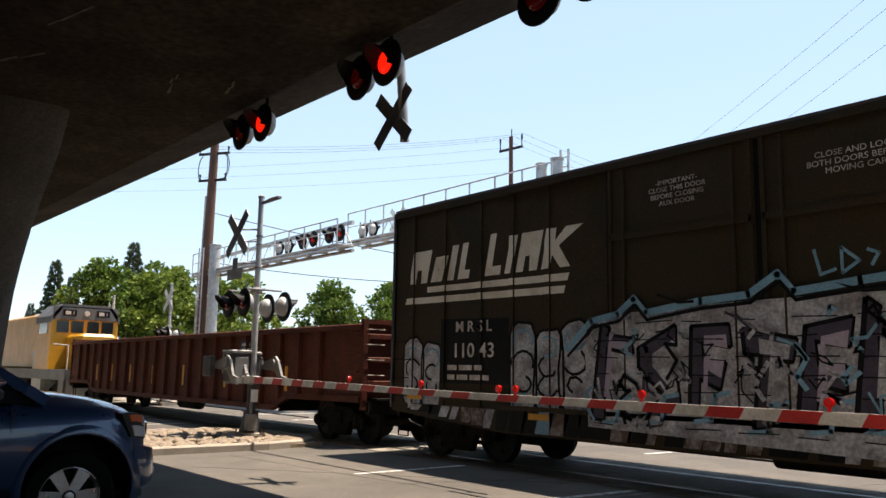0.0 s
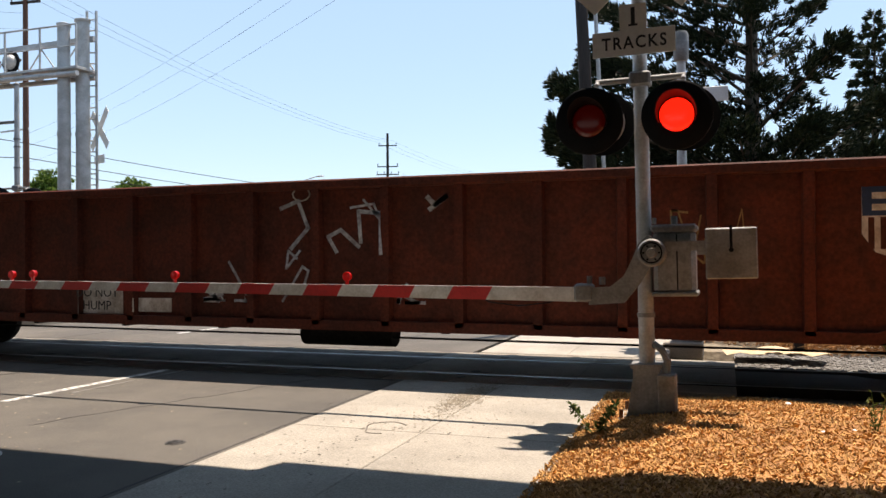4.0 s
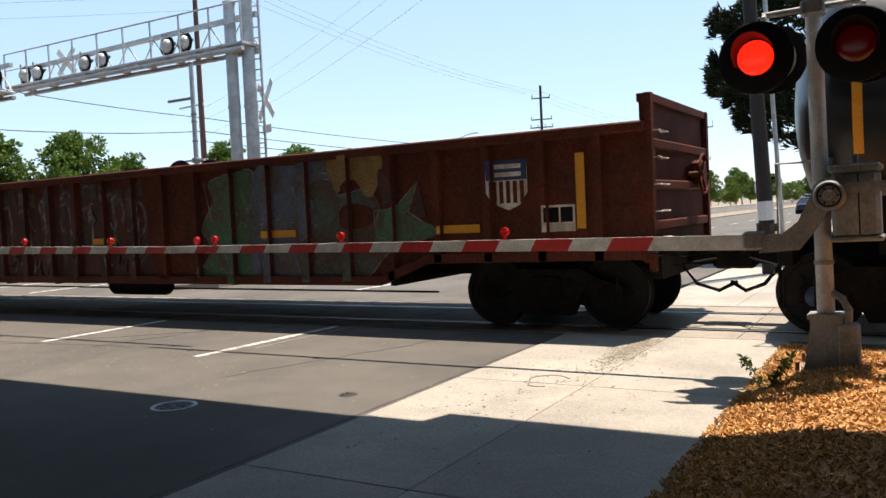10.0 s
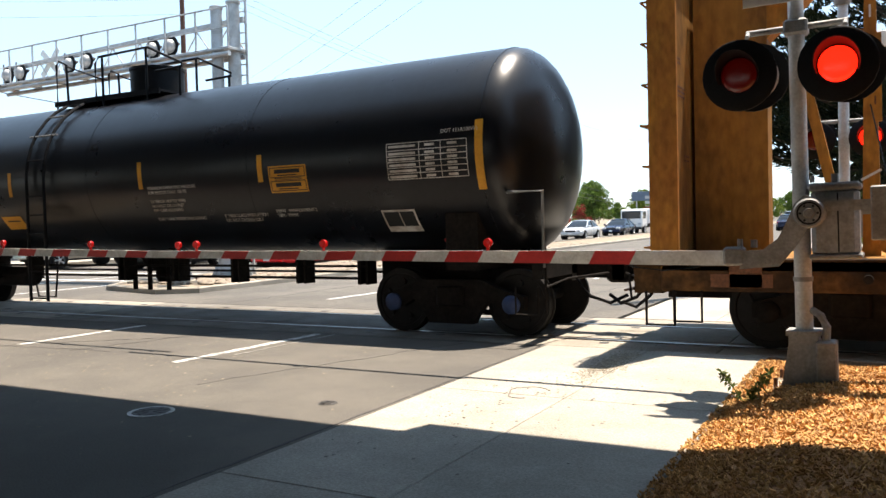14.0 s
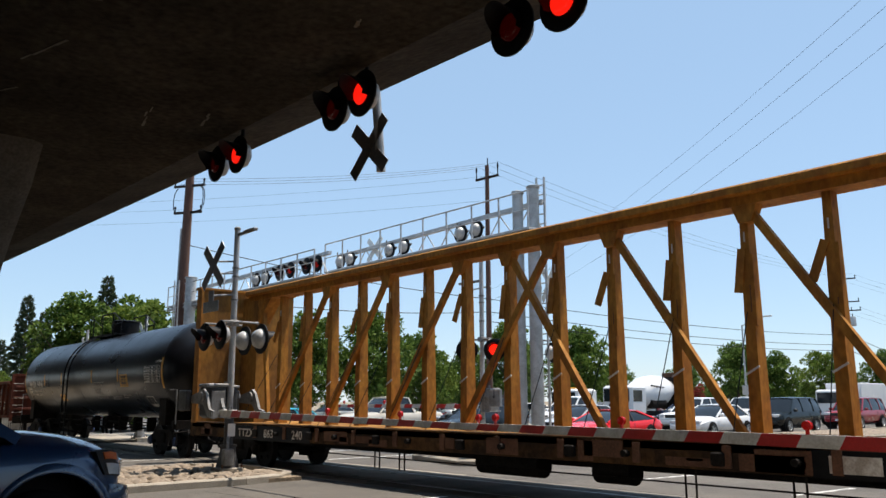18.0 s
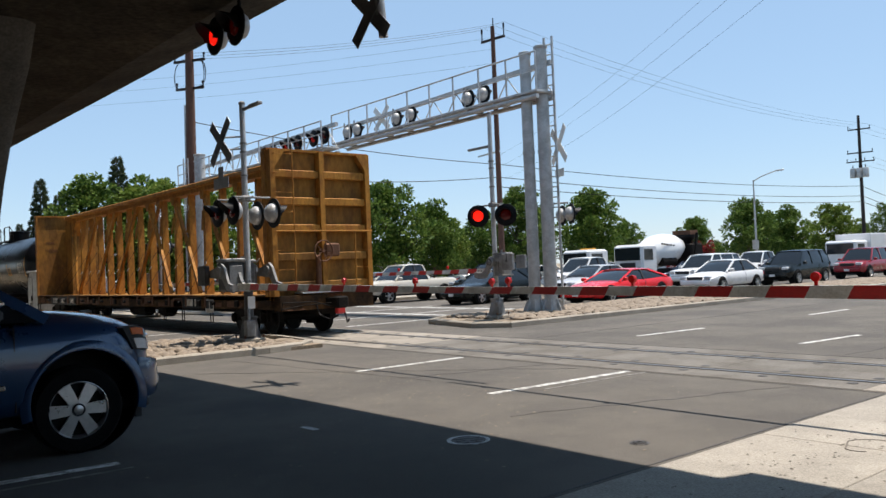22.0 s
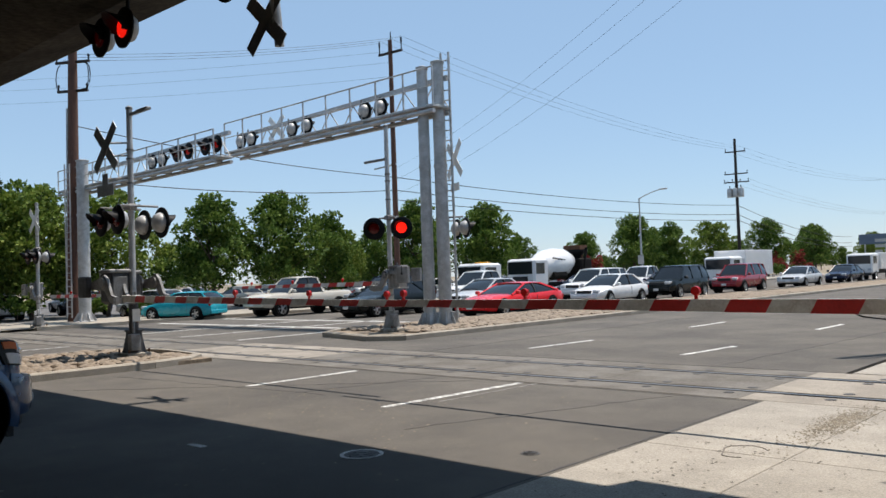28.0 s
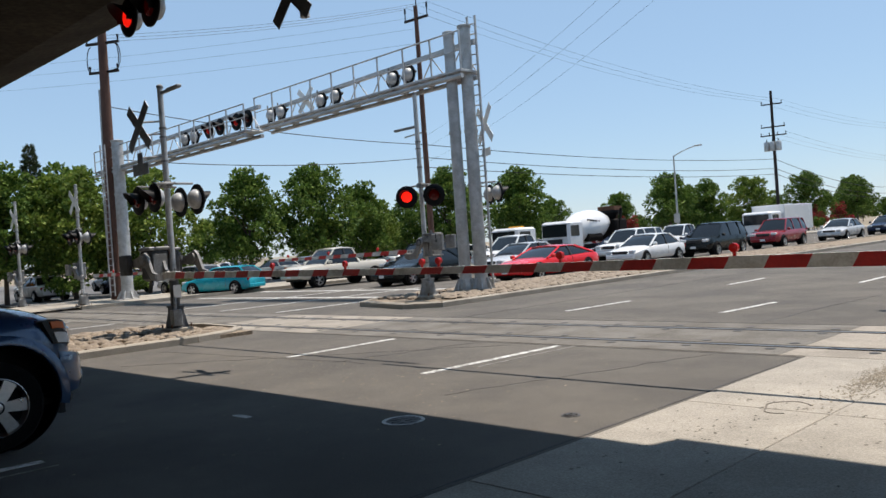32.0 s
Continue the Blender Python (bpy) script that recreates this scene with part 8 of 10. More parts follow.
def mixer(x, y):
    th = thing("concrete_mixer_truck", "white concrete mixer truck with round drum", "lorry", facing(x, y, 180))
    part("chassis", Geo().box(-4.2, 3.2, -0.45, 0.45, 0.75, 1.0), BLACK, th)
    cab = part("cab", Geo().chamfered(1.7, 3.3, -1.15, 1.15, 0.75, 2.6, 0.14), WHITECAR, th, "white lorry cab")
    part("windscreen", Geo().box(3.29, 3.33, -0.98, 0.98, 1.6, 2.4), AUTOGLASS, cab)
    for s in (-1, 1):
        part("side_window", Geo().box(2.2, 3.1, min(s * 1.14, s * 1.16), max(s * 1.14, s * 1.16), 1.6, 2.3), AUTOGLASS, cab)
        part("headlamp", Geo().chamfered(3.25, 3.34, min(s * 0.75, s * 1.05), max(s * 0.75, s * 1.05), 0.95, 1.2, 0.02), HEADLAMP, cab)
    part("bumper", Geo().chamfered(3.25, 3.5, -1.15, 1.15, 0.45, 0.8, 0.05), CHROME, th)
    part("grille", Geo().box(3.3, 3.35, -0.6, 0.6, 1.0, 1.45), TRIM, cab)
    dr = Geo().lathe([(0.5, 0), (0.85, 0.4), (1.06, 1.1), (1.1, 2.1), (0.95, 3.1), (0.55, 4.0), (0.4, 4.2)], 26, Matrix.Translation((1.7, 0, 1.95)) @ Matrix.Rotation(radians(-83), 4, "Y"))
    part("drum", dr, WHITECAR, th, "white mixing drum", smooth=40)
    part("rear_frame", Geo().beam((-3.4, -0.6, 1.0), (-3.0, -0.5, 3.4), 0.15, 0.15).beam((-3.4, 0.6, 1.0), (-3.0, 0.5, 3.4), 0.15, 0.15).box(-3.6, -2.7, -0.7, 0.7, 3.2, 3.5), RUST, th)
    part("chute", Geo().beam((-3.6, 0, 2.9), (-4.6, 0, 1.6), 0.5, 0.1), STEEL, th)
    part("charge_hopper", Geo().lathe([(0.35, 0), (0.75, 0.55), (0.8, 0.6), (0.8, 0.75)], 14, Matrix.Translation((-3.0, 0, 2.45))), BLACK, th, "dark charge hopper", smooth=40)
    part("rear_gear", Geo().chamfered(-3.9, -2.5, -0.9, 0.9, 1.1, 2.6, 0.1).beam((-2.6, 0.9, 1.0), (-3.2, 0.9, 3.3), 0.14, 0.14), STEEL, th, "dark rear gear and frame")
    part("water_tank", Geo().tube((0.9, 0.75, 1.45), (-0.6, 0.75, 1.45), 0.3, n=14), STEEL, th, smooth=40)
    for q in range(5):
        part("drum_lettering", Geo().box(-0.35 + 0.3 * q, -0.16 + 0.3 * q, 1.0, 1.06, 2.42 + 0.03 * q, 2.53 + 0.03 * q), INK, th)
    for xx in (2.5, -1.6, -2.9):
        for s in (-1, 1):
            wheel(th, xx, s * 1.05, 0.5, s, 6, 0.3)
    return th


mixer(-32.6, 45.6)


def box_truck(x, y, paint, label, length=7.0, h=3.3):
    th = thing("box_truck", label, "lorry", facing(x, y, 180), group="lorries in the queue")
    cab = part("cab", Geo().chamfered(length / 2 - 1.9, length / 2, -1.05, 1.05, 0.6, 2.35, 0.12), paint, th)
    part("windscreen", Geo().box(length / 2 - 0.02, length / 2 + 0.02, -0.9, 0.9, 1.45, 2.15), AUTOGLASS, cab)
    for s in (-1, 1):
        part("side_window", Geo().box(length / 2 - 1.3, length / 2 - 0.3, min(s * 1.04, s * 1.06), max(s * 1.04, s * 1.06), 1.45, 2.1), AUTOGLASS, cab)
        part("headlamp", Geo().chamfered(length / 2 - 0.05, length / 2 + 0.03, min(s * 0.65, s * 0.95), max(s * 0.65, s * 0.95), 0.85, 1.05, 0.02), HEADLAMP, cab)
    if h > 2:
        part("cargo_box", Geo().chamfered(-length / 2, length / 2 - 2.0, -1.2, 1.2, 0.95, h, 0.03), WHITECAR, th, "plain white cargo box")
    else:
        part("flat_bed", Geo().chamfered(-length / 2, length / 2 - 2.0, -1.15, 1.15, 0.95, h, 0.03), TRIM, th, "dark flat bed")
        part("roof_beacon", Geo().chamfered(length / 2 - 1.4, length / 2 - 1.1, -0.5, 0.5, 2.35, 2.45, 0.02), ORANGE, cab, "amber roof beacon")
    part("chassis", Geo().box(-length / 2, length / 2, -0.4, 0.4, 0.55, 0.95), BLACK, th)
    part("bumper", Geo().chamfered(length / 2 - 0.05, length / 2 + 0.15, -1.0, 1.0, 0.42, 0.65, 0.03), TRIM, th)
    for xx in (length / 2 - 1.0, -length / 2 + 1.4):
        for s in (-1, 1):
            wheel(th, xx, s * 0.92, 0.42, s, 6, 0.26)
    return th


box_truck(-25.4, 59.5, WHITECAR, "white box truck in the queue", h=2.8)
box_truck(-32.8, 39.7, WHITECAR, "white flat-bed lorry ahead of the mixer", h=1.15, length=4.4)
box_truck(-22.0, 80.0, WHITECAR, "white lorry far back in the queue", h=2.4, length=6.5)
# parked cars seen beneath the trees and beside the lawn
lot = random.Random(12)
paints = [WHITECAR, SILVERCAR, GREYCAR, NAVYCAR, MAROON, WHITECAR, BEIGE, DARKCAR]
protos = {}
for k in range(26):
    x, y = (-50.5 - lot.uniform(0, 3) - (k % 2) * 9, 17 + 2.75 * k + lot.uniform(-0.3, 0.3))
    p = paints[lot.randrange(len(paints))]
    key = p.name
    if key not in protos:
        protos[key] = sedan(x, y, 90, p, f"{p.name.replace(' paint', '')} parked in the car park", group="parked cars")
    else:
        copy_thing(protos[key], facing(x, y, 90 if lot.random() < 0.6 else -90))
vehicle("coupe", "silver coupe parked behind the chain-link fence", "car", facing(6.0, 31.8, 172), SILVERCAR, 4.4, 1.76, 1.30, COUPE, COUPE_CAB, ride=0.22, lamp_z=0.6, group="parked cars")
pickup(9.75, 47.8, -84, WHITECAR, "white pickup truck parked on the far side", group="parked cars")
vehicle("hatchback", "yellow hatchback parked behind the fence", "car", facing(8.6, 32.0, 178), YELLOWCAR, 4.1, 1.7, 1.42, HATCH, HATCH_CAB, ride=0.22, r=0.3, group="parked cars")


# the blue sport utility truck in the near lane
def near_suv():
    BLUE = material("metallic blue paint", (0.010, 0.050, 0.125), 0.28, 0.35, vary=0.04, grain=300, patch=1.0, clear=1.0, spec=0.5)
    th = thing("blue_sport_utility_truck", "metallic blue sport utility truck waiting in the shaded lane", "car", facing(-9.3, 0.43, 0))
    # stations along the length, nose last: x, half width, shoulder height, hood height, sill height
    st = [(-2.65, 0.88, 1.10, 1.15, 0.62), (-2.5, 0.97, 1.22, 1.26, 0.50), (-1.9, 1.0, 1.25, 1.29, 0.42), (-0.9, 1.0, 1.25, 1.29, 0.40), (0.1, 1.0, 1.25, 1.29, 0.40), (0.8, 1.0, 1.255, 1.30, 0.40), (1.25, 1.0, 1.26, 1.33, 0.40),
          (1.5, 1.0, 1.26, 1.362, 0.40), (1.8, 1.0, 1.25, 1.352, 0.41), (2.05, 0.998, 1.235, 1.325, 0.42), (2.25, 0.987, 1.205, 1.285, 0.43), (2.38, 0.965, 1.175, 1.24, 0.44), (2.49, 0.915, 1.12, 1.175, 0.45),
          (2.56, 0.84, 1.05, 1.10, 0.46), (2.61, 0.74, 0.95, 1.0, 0.48), (2.65, 0.58, 0.86, 0.90, 0.52), (2.68, 0.38, 0.78, 0.82, 0.56)]
    secs = []
    for x, y, sh, t, b in st:
        secs.append((x, [(0, b), (y * 0.88, b), (y * 0.965, b + 0.04), (y, b + 0.16), (y * 1.004, b + (sh - b) * 0.45), (y, sh - 0.24), (y * 0.985, sh - 0.13), (y * 0.955, sh - 0.05), (y * 0.90, sh - 0.005), (y * 0.80, sh + 0.02), (y * 0.70, sh + (t - sh) * 0.62), (y * 0.42, t), (0, t + 0.012)]))
    body = part("body", loft(secs), BLUE, th, "glossy metallic blue bodywork", smooth=50)
    for x in (1.92, -1.40):  # the wheel arches are cut through the flanks
        for s in (-1, 1):
            cut = part("cutter", Geo().tube((x, s * 0.60, 0.49), (x, s * 1.3, 0.49), 0.50, n=44), BLACK, th)
            md = body.modifiers.new("arch", "BOOLEAN")
            md.operation, md.solver, md.object = "DIFFERENCE", "EXACT", cut
    bpy.context.view_layer.update()
    me = bpy.data.meshes.new_from_object(body.evaluated_get(bpy.context.evaluated_depsgraph_get()))
    body.modifiers.clear()
    body.data = me
    for cut in [o for o in th.children if o.name.startswith("cutter")]:
        bpy.data.objects.remove(cut)
    gs = []
    for x, f in ((-2.5, 0.0), (-2.35, 0.9), (-2.0, 1.0), (-0.6, 1.02), (0.55, 0.97), (1.06, 0.50), (1.62, 0.0)):
        z0 = 1.28
        z1 = z0 + 0.70 * f
        yb, yt = 0.93, 0.93 - 0.19 * f
        gs.append((x, [(0, z0), (yb, z0), (yt, max(z0 + 0.004, z1 - 0.05 * f)), (yt * 0.82, max(z0 + 0.006, z1 - 0.01)), (0, z1 + 0.015)]))
    part("glasshouse", loft(gs), AUTOGLASS, th, "dark tinted windows", smooth=40)
    part("roof", loft([(x, [(0, z - 0.06), (0.74, z - 0.08), (0.755, z - 0.05), (0.6, z), (0, z + 0.02)]) for x, z in ((-2.3, 1.93), (-1.9, 1.99), (-0.6, 2.0), (0.45, 1.97), (0.62, 1.94))]), BLUE, th, smooth=40)
    for s in (-1, 1):
        part("windscreen_pillar", Geo().beam((1.60, s * 0.905, 1.285), (0.56, s * 0.755, 1.945), 0.09, 0.10, (1, 0, 0)), BLUE, th)
        for x in (-0.35, -1.5):
            part("pillar", Geo().beam((x, s * 0.94, 1.28), (x - 0.05, s * 0.76, 1.94), 0.07, 0.1, (1, 0, 0)), BLUE, th)
        part("mirror_stem", Geo().beam((1.12, s * 0.92, 1.31), (1.14, s * 1.06, 1.37), 0.05, 0.06), TRIM, th)
        part("wing_mirror", Geo().chamfered(1.04, 1.19, min(s * 1.04, s * 1.25), max(s * 1.04, s * 1.25), 1.41, 1.53, 0.05), CHROME, th, "chrome wing mirror cap")
        part("mirror_case", Geo().chamfered(1.045, 1.18, min(s * 1.045, s * 1.24), max(s * 1.045, s * 1.24), 1.31, 1.42, 0.03), TRIM, th)
        # headlamp wraps round the corner: amber at the back, clear in front, with a dark bezel between
        cols = [((2.27, 0.985, 1.165), (2.375, 0.968, 0.945)), ((2.33, 0.978, 1.178), (2.41, 0.955, 0.94)), ((2.40, 0.960, 1.182), (2.455, 0.937, 0.935)), ((2.47, 0.928, 1.165), (2.52, 0.898, 0.925)), ((2.505, 0.885, 1.145), (2.55, 0.845, 0.92)), ((2.53, 0.84, 1.12), (2.575, 0.79, 0.91))]
        def shell(i0, i1, f0, f1, out, name, mat, label):
            g = Geo()
            for i in range(i0, i1 + 1):
                (ax, ay, az), (bx, by, bz) = cols[i]
                for f in (f0, f1):
                    for o in (out, -0.05):
                        g.v.append((ax + (bx - ax) * f + o * 0.7, s * (ay + (by - ay) * f + o), az + (bz - az) * f))
            for i in range(i1 - i0):
                k = 4 * i
                g.f += [(k, k + 4, k + 6, k + 2), (k + 1, k + 3, k + 7, k + 5), (k, k + 1, k + 5, k + 4), (k + 2, k + 6, k + 7, k + 3)]
            e = 4 * (i1 - i0)
            g.f += [(0, 2, 3, 1), (e, e + 1, e + 3, e + 2)]
            return part(name, g, mat, th, label, smooth=50)
        shell(0, 5, 0.0, 1.0, 0.016, "headlamp_bezel", TRIM, "dark headlamp bezel")
        shell(1, 3, 0.08, 0.36, 0.026, "indicator", AMBER, "amber indicator")
        shell(1, 5, 0.52, 0.95, 0.024, "headlamp", HEADLAMP, "clear headlamp")
        shell(3, 5, 0.05, 0.45, 0.024, "headlamp", HEADLAMP, "clear headlamp")
        for x in (1.92, -1.40):
            part("wheel_well", Geo().lathe([(0.50, -0.33), (0.50, -0.01), (0.492, -0.01), (0.492, -0.325), (0.01, -0.325), (0.01, -0.33)], 40, pose(x, s * 0.99, 0.49, -90 * s), caps=False), BLACK, th)
            g = Geo()
            for i in range(24):
                a0, a1 = radians(-14 + 208 * i / 24), radians(-14 + 208 * (i + 1) / 24)
                p = [(x + q * math.cos(a), s * y, 0.49 + q * math.sin(a)) for a in (a0, a1) for q, y in ((0.488, 0.99), (0.497, 1.012), (0.53, 1.014), (0.585, 0.992))]
                g.add(p, [(0, 4, 5, 1), (1, 5, 6, 2), (2, 6, 7, 3)])
            part("arch_flare", g, BLUE, th, smooth=60, weld=True)
            wheel(th, x - 0.07, s * 0.87, 0.415, s, 6, 0.27)
        part("body_moulding", Geo().chamfered(-0.8, 1.22, min(s * 0.985, s * 1.018), max(s * 0.985, s * 1.018), 0.675, 0.725, 0.008), CHROME, th, "chrome side moulding")
        for x in (1.30, -0.38):
            part("door_seam", Geo().box(x, x + 0.01, min(s * 0.96, s * 1.0), max(s * 0.96, s * 1.0), 0.46, 1.24), TRIM, th)
        part("door_handle", Geo().chamfered(-0.28, -0.08, min(s * 0.985, s * 1.02), max(s * 0.985, s * 1.02), 1.1, 1.14, 0.01), BLUE, th)
        part("running_board", Geo().chamfered(-0.95, 1.1, min(s * 0.85, s * 1.0), max(s * 0.85, s * 1.0), 0.34, 0.40, 0.02), TRIM, th)
        part("fog_lamp", Geo().tube((2.70, s * 0.6, 0.58), (2.755, s * 0.6, 0.58), 0.05, n=12), HEADLAMP, th)
    part("bumper", loft([(2.44, [(0, 0.43), (0.925, 0.44), (0.962, 0.52), (0.966, 0.74), (0.94, 0.86), (0, 0.88)]), (2.54, [(0, 0.43), (0.88, 0.44), (0.915, 0.53), (0.912, 0.74), (0.89, 0.84), (0, 0.86)]), (2.64, [(0, 0.44), (0.80, 0.45), (0.83, 0.54), (0.82, 0.74), (0.79, 0.82), (0, 0.84)]), (2.73, [(0, 0.46), (0.65, 0.47), (0.69, 0.55), (0.68, 0.74), (0.64, 0.80), (0, 0.82)]), (2.79, [(0, 0.50), (0.40, 0.51), (0.44, 0.57), (0.43, 0.70), (0.40, 0.75), (0, 0.77)])]), BLUE, th, "blue front bumper", smooth=60)
    part("air_dam", Geo().chamfered(2.2, 2.6, -0.8, 0.8, 0.32, 0.44, 0.03), TRIM, th)
    part("grille", Geo().chamfered(2.60, 2.70, -0.55, 0.55, 0.90, 1.08, 0.03), CHROME, th, "chrome grille")
    part("mud_flap", Geo().box(2.40, 2.46, -0.95, -0.72, 0.26, 0.46), TRIM, th)
    part("underbody", Geo().box(-2.4, 2.3, -0.75, 0.75, 0.3, 0.5), BLACK, th)
    part("tail_lamp", Geo().chamfered(-2.68, -2.5, -0.92, -0.72, 0.9, 1.3, 0.02), TAIL, th)
    part("tail_lamp", Geo().chamfered(-2.68, -2.5, 0.72, 0.92, 0.9, 1.3, 0.02), TAIL, th)
    return th


near_suv()

# ---- trees ----
def leafage(name, a, b, c, rough=0.55, through_light=0.25):
    """Leaves in three greens, each clump its own."""
    m = bpy.data.materials.new(name)
    m.use_nodes = True
    nt = m.node_tree
    geo = nt.nodes.new("ShaderNodeNewGeometry")
    ramp = nt.nodes.new("ShaderNodeValToRGB")
    ramp.color_ramp.elements[0].color = (*a, 1)
    ramp.color_ramp.elements[1].color = (*c, 1)
    mid = ramp.color_ramp.elements.new(0.55)
    mid.color = (*b, 1)
    nt.links.new(geo.outputs["Random Per Island"], ramp.inputs[0])
    bs = nt.nodes["Principled BSDF"]
    bs.inputs["Roughness"].default_value = rough
    bs.inputs["Specular IOR Level"].default_value = 0.12
    nt.links.new(ramp.outputs[0], bs.inputs["Base Color"])
    tr = nt.nodes.new("ShaderNodeBsdfTranslucent")
    nt.links.new(ramp.outputs[0], tr.inputs["Color"])
    mx = nt.nodes.new("ShaderNodeMixShader")
    mx.inputs[0].default_value = through_light
    nt.links.new(bs.outputs[0], mx.inputs[1])
    nt.links.new(tr.outputs[0], mx.inputs[2])
    nt.links.new(mx.outputs[0], nt.nodes["Material Output"].inputs["Surface"])
    return m


LEAF = leafage("street tree leaves", (0.034, 0.070, 0.014), (0.085, 0.150, 0.026), (0.19, 0.26, 0.055))
LEAFLIGHT = leafage("yellow-green leaves", (0.05, 0.090, 0.014), (0.13, 0.195, 0.03), (0.25, 0.30, 0.07))
NEEDLE = leafage("dark pine needles", (0.007, 0.014, 0.007), (0.015, 0.026, 0.011), (0.050, 0.056, 0.026), through_light=0.04)
LEAFDARK = leafage("deep green leaves", (0.014, 0.028, 0.008), (0.034, 0.060, 0.014), (0.085, 0.115, 0.03), through_light=0.1)
NEEDLEGREY = leafage("grey-green conifer needles", (0.035, 0.055, 0.028), (0.065, 0.095, 0.045), (0.13, 0.14, 0.07), through_light=0.1)
BLOSSOM = leafage("crimson blossom", (0.05, 0.09, 0.02), (0.26, 0.020, 0.030), (0.40, 0.045, 0.06))
DRY = leafage("dry brown brush", (0.15, 0.062, 0.022), (0.30, 0.14, 0.05), (0.45, 0.27, 0.12))
WEED = leafage("weed leaves", (0.05, 0.075, 0.02), (0.10, 0.14, 0.035), (0.22, 0.22, 0.08))
BARK = material("grey-brown bark", (0.12, 0.085, 0.06), 0.9, vary=0.35, grain=25, patch=3, bump=0.02, bump_scale=20, stretch=(1, 1, 0.3))
POLEWOOD = material("creosoted pole wood", (0.13, 0.062, 0.04), 0.85, vary=0.3, grain=40, patch=2, bump=0.008, bump_scale=30, stretch=(1, 1, 0.1), second=(0.075, 0.035, 0.025))
DARKWOOD = material("dark weathered pole wood", (0.027, 0.020, 0.017), 0.85, vary=0.3, grain=40, patch=2, bump=0.008, bump_scale=30, stretch=(1, 1, 0.1))
WHITEWASH = material("white pole band", (0.70, 0.70, 0.68), 0.7, vary=0.2)
CABINETGREEN = material("dark green cabinet paint", (0.017, 0.030, 0.023), 0.55, spec=0.25, vary=0.2, grain=30, patch=2)
CARD = material("faded cardboard", (0.50, 0.37, 0.21), 0.9, vary=0.25, grain=30, patch=4, second=(0.58, 0.46, 0.30))
LINK = material("zinc fence wire", (0.40, 0.40, 0.39), 0.5, 0.5, vary=0.15)


def leaves_mesh(name, vs, fs, mat):
    me = bpy.data.meshes.new(name)
    me.from_pydata(vs, [], fs)
    me.materials.append(mat)
    return me


def leaf(vs, fs, p, d, up, length, width):
    """A kinked leaf or spray of two faces from p along d."""
    s = d.cross(up)
    if s.length < 1e-3:
        s = d.cross(Vector((1, 0.3, 0)))
    s.normalize()
    n = s.cross(d)
    k = len(vs)
    mid = p + d * (length * 0.5) + n * (length * 0.08)
    vs += [tuple(p), tuple(mid + s * (width / 2)), tuple(p + d * length), tuple(mid - s * (width / 2))]
    fs.append((k, k + 1, k + 2, k + 3))


def unit(rg):
    while True:
        v = Vector((rg.uniform(-1, 1), rg.uniform(-1, 1), rg.uniform(-1, 1)))
        if 0.05 < v.length < 1:
            return v.normalized()


def broadleaf(seed, h, w, label, mat=LEAF, trunk=1.6, leaves=10500, size=0.27, group="street trees", name="tree", lobes=54):
    """A street tree: tapered trunk, limbs, and a crown of leaf clumps with gaps."""
    rg = random.Random(seed)
    th = thing(name, label, "tree", group=group)
    r0 = 0.035 * h * 0.55
    g = Geo().tube((0, 0, -0.1), (0.04, 0.02, trunk), r0, r0 * 0.8, n=9)
    g.tube((0.04, 0.02, trunk), (0.1, 0.05, h * 0.62), r0 * 0.8, r0 * 0.3, n=8)
    part("trunk", g, BARK, th, smooth=40)
    centres = []
    zc, hz = (trunk + h) / 2, (h - trunk) / 2
    for k in range(lobes):
        a = k * 2.399 + rg.uniform(-0.4, 0.4)
        u = (k + 0.5) / lobes
        z = trunk + 0.35 + u * (h - trunk - 0.7)
        e = math.sqrt(max(0.05, 1 - ((z - zc) / (hz * 1.08)) ** 2))
        e *= 0.55 + 0.52 * (1 - u)
        far = rg.random() < 0.3  # some boughs stand out of the crown
        rr = w / 2 * e * (rg.uniform(0.95, 1.2) if far else rg.uniform(0.2, 0.95))
        r = (rg.uniform(0.05, 0.085) if far else rg.uniform(0.075, 0.14)) * (w + h) / 2 * (0.75 + 0.25 * e)
        if k > lobes - 4:
            r, z = r * 0.6, z + 0.05 * h * rg.random()
        centres.append((Vector((rr * math.cos(a), rr * math.sin(a), z)), r))
    for c, r in centres[::4]:
        part("limb", Geo().tube((0.05, 0.02, max(trunk * 0.8, c.z * 0.55)), tuple(c), r0 * 0.34, r0 * 0.10, n=6), BARK, th, smooth=40)
    vs, fs = [], []
    tot = sum(r * r for _, r in centres)
    for c, r in centres:
        for _ in range(int(leaves * r * r / tot)):
            d = unit(rg)
            if d.z < -0.2 and rg.random() < 0.6:
                d.z = -d.z
            rad = r * rg.uniform(0.4, 1.0) ** 0.5 * rg.choice((0.8, 0.95, 1.05, 1.3))
            p = c + Vector((d.x * rad, d.y * rad, d.z * rad * 0.85))
            leaf(vs, fs, p, (d + unit(rg) * 0.9).normalized(), unit(rg), size * rg.uniform(0.6, 1.25), size * rg.uniform(0.45, 0.8))
    cr = new("crown", leaves_mesh("crown", vs, fs, mat))
    cr.parent = th
    return th


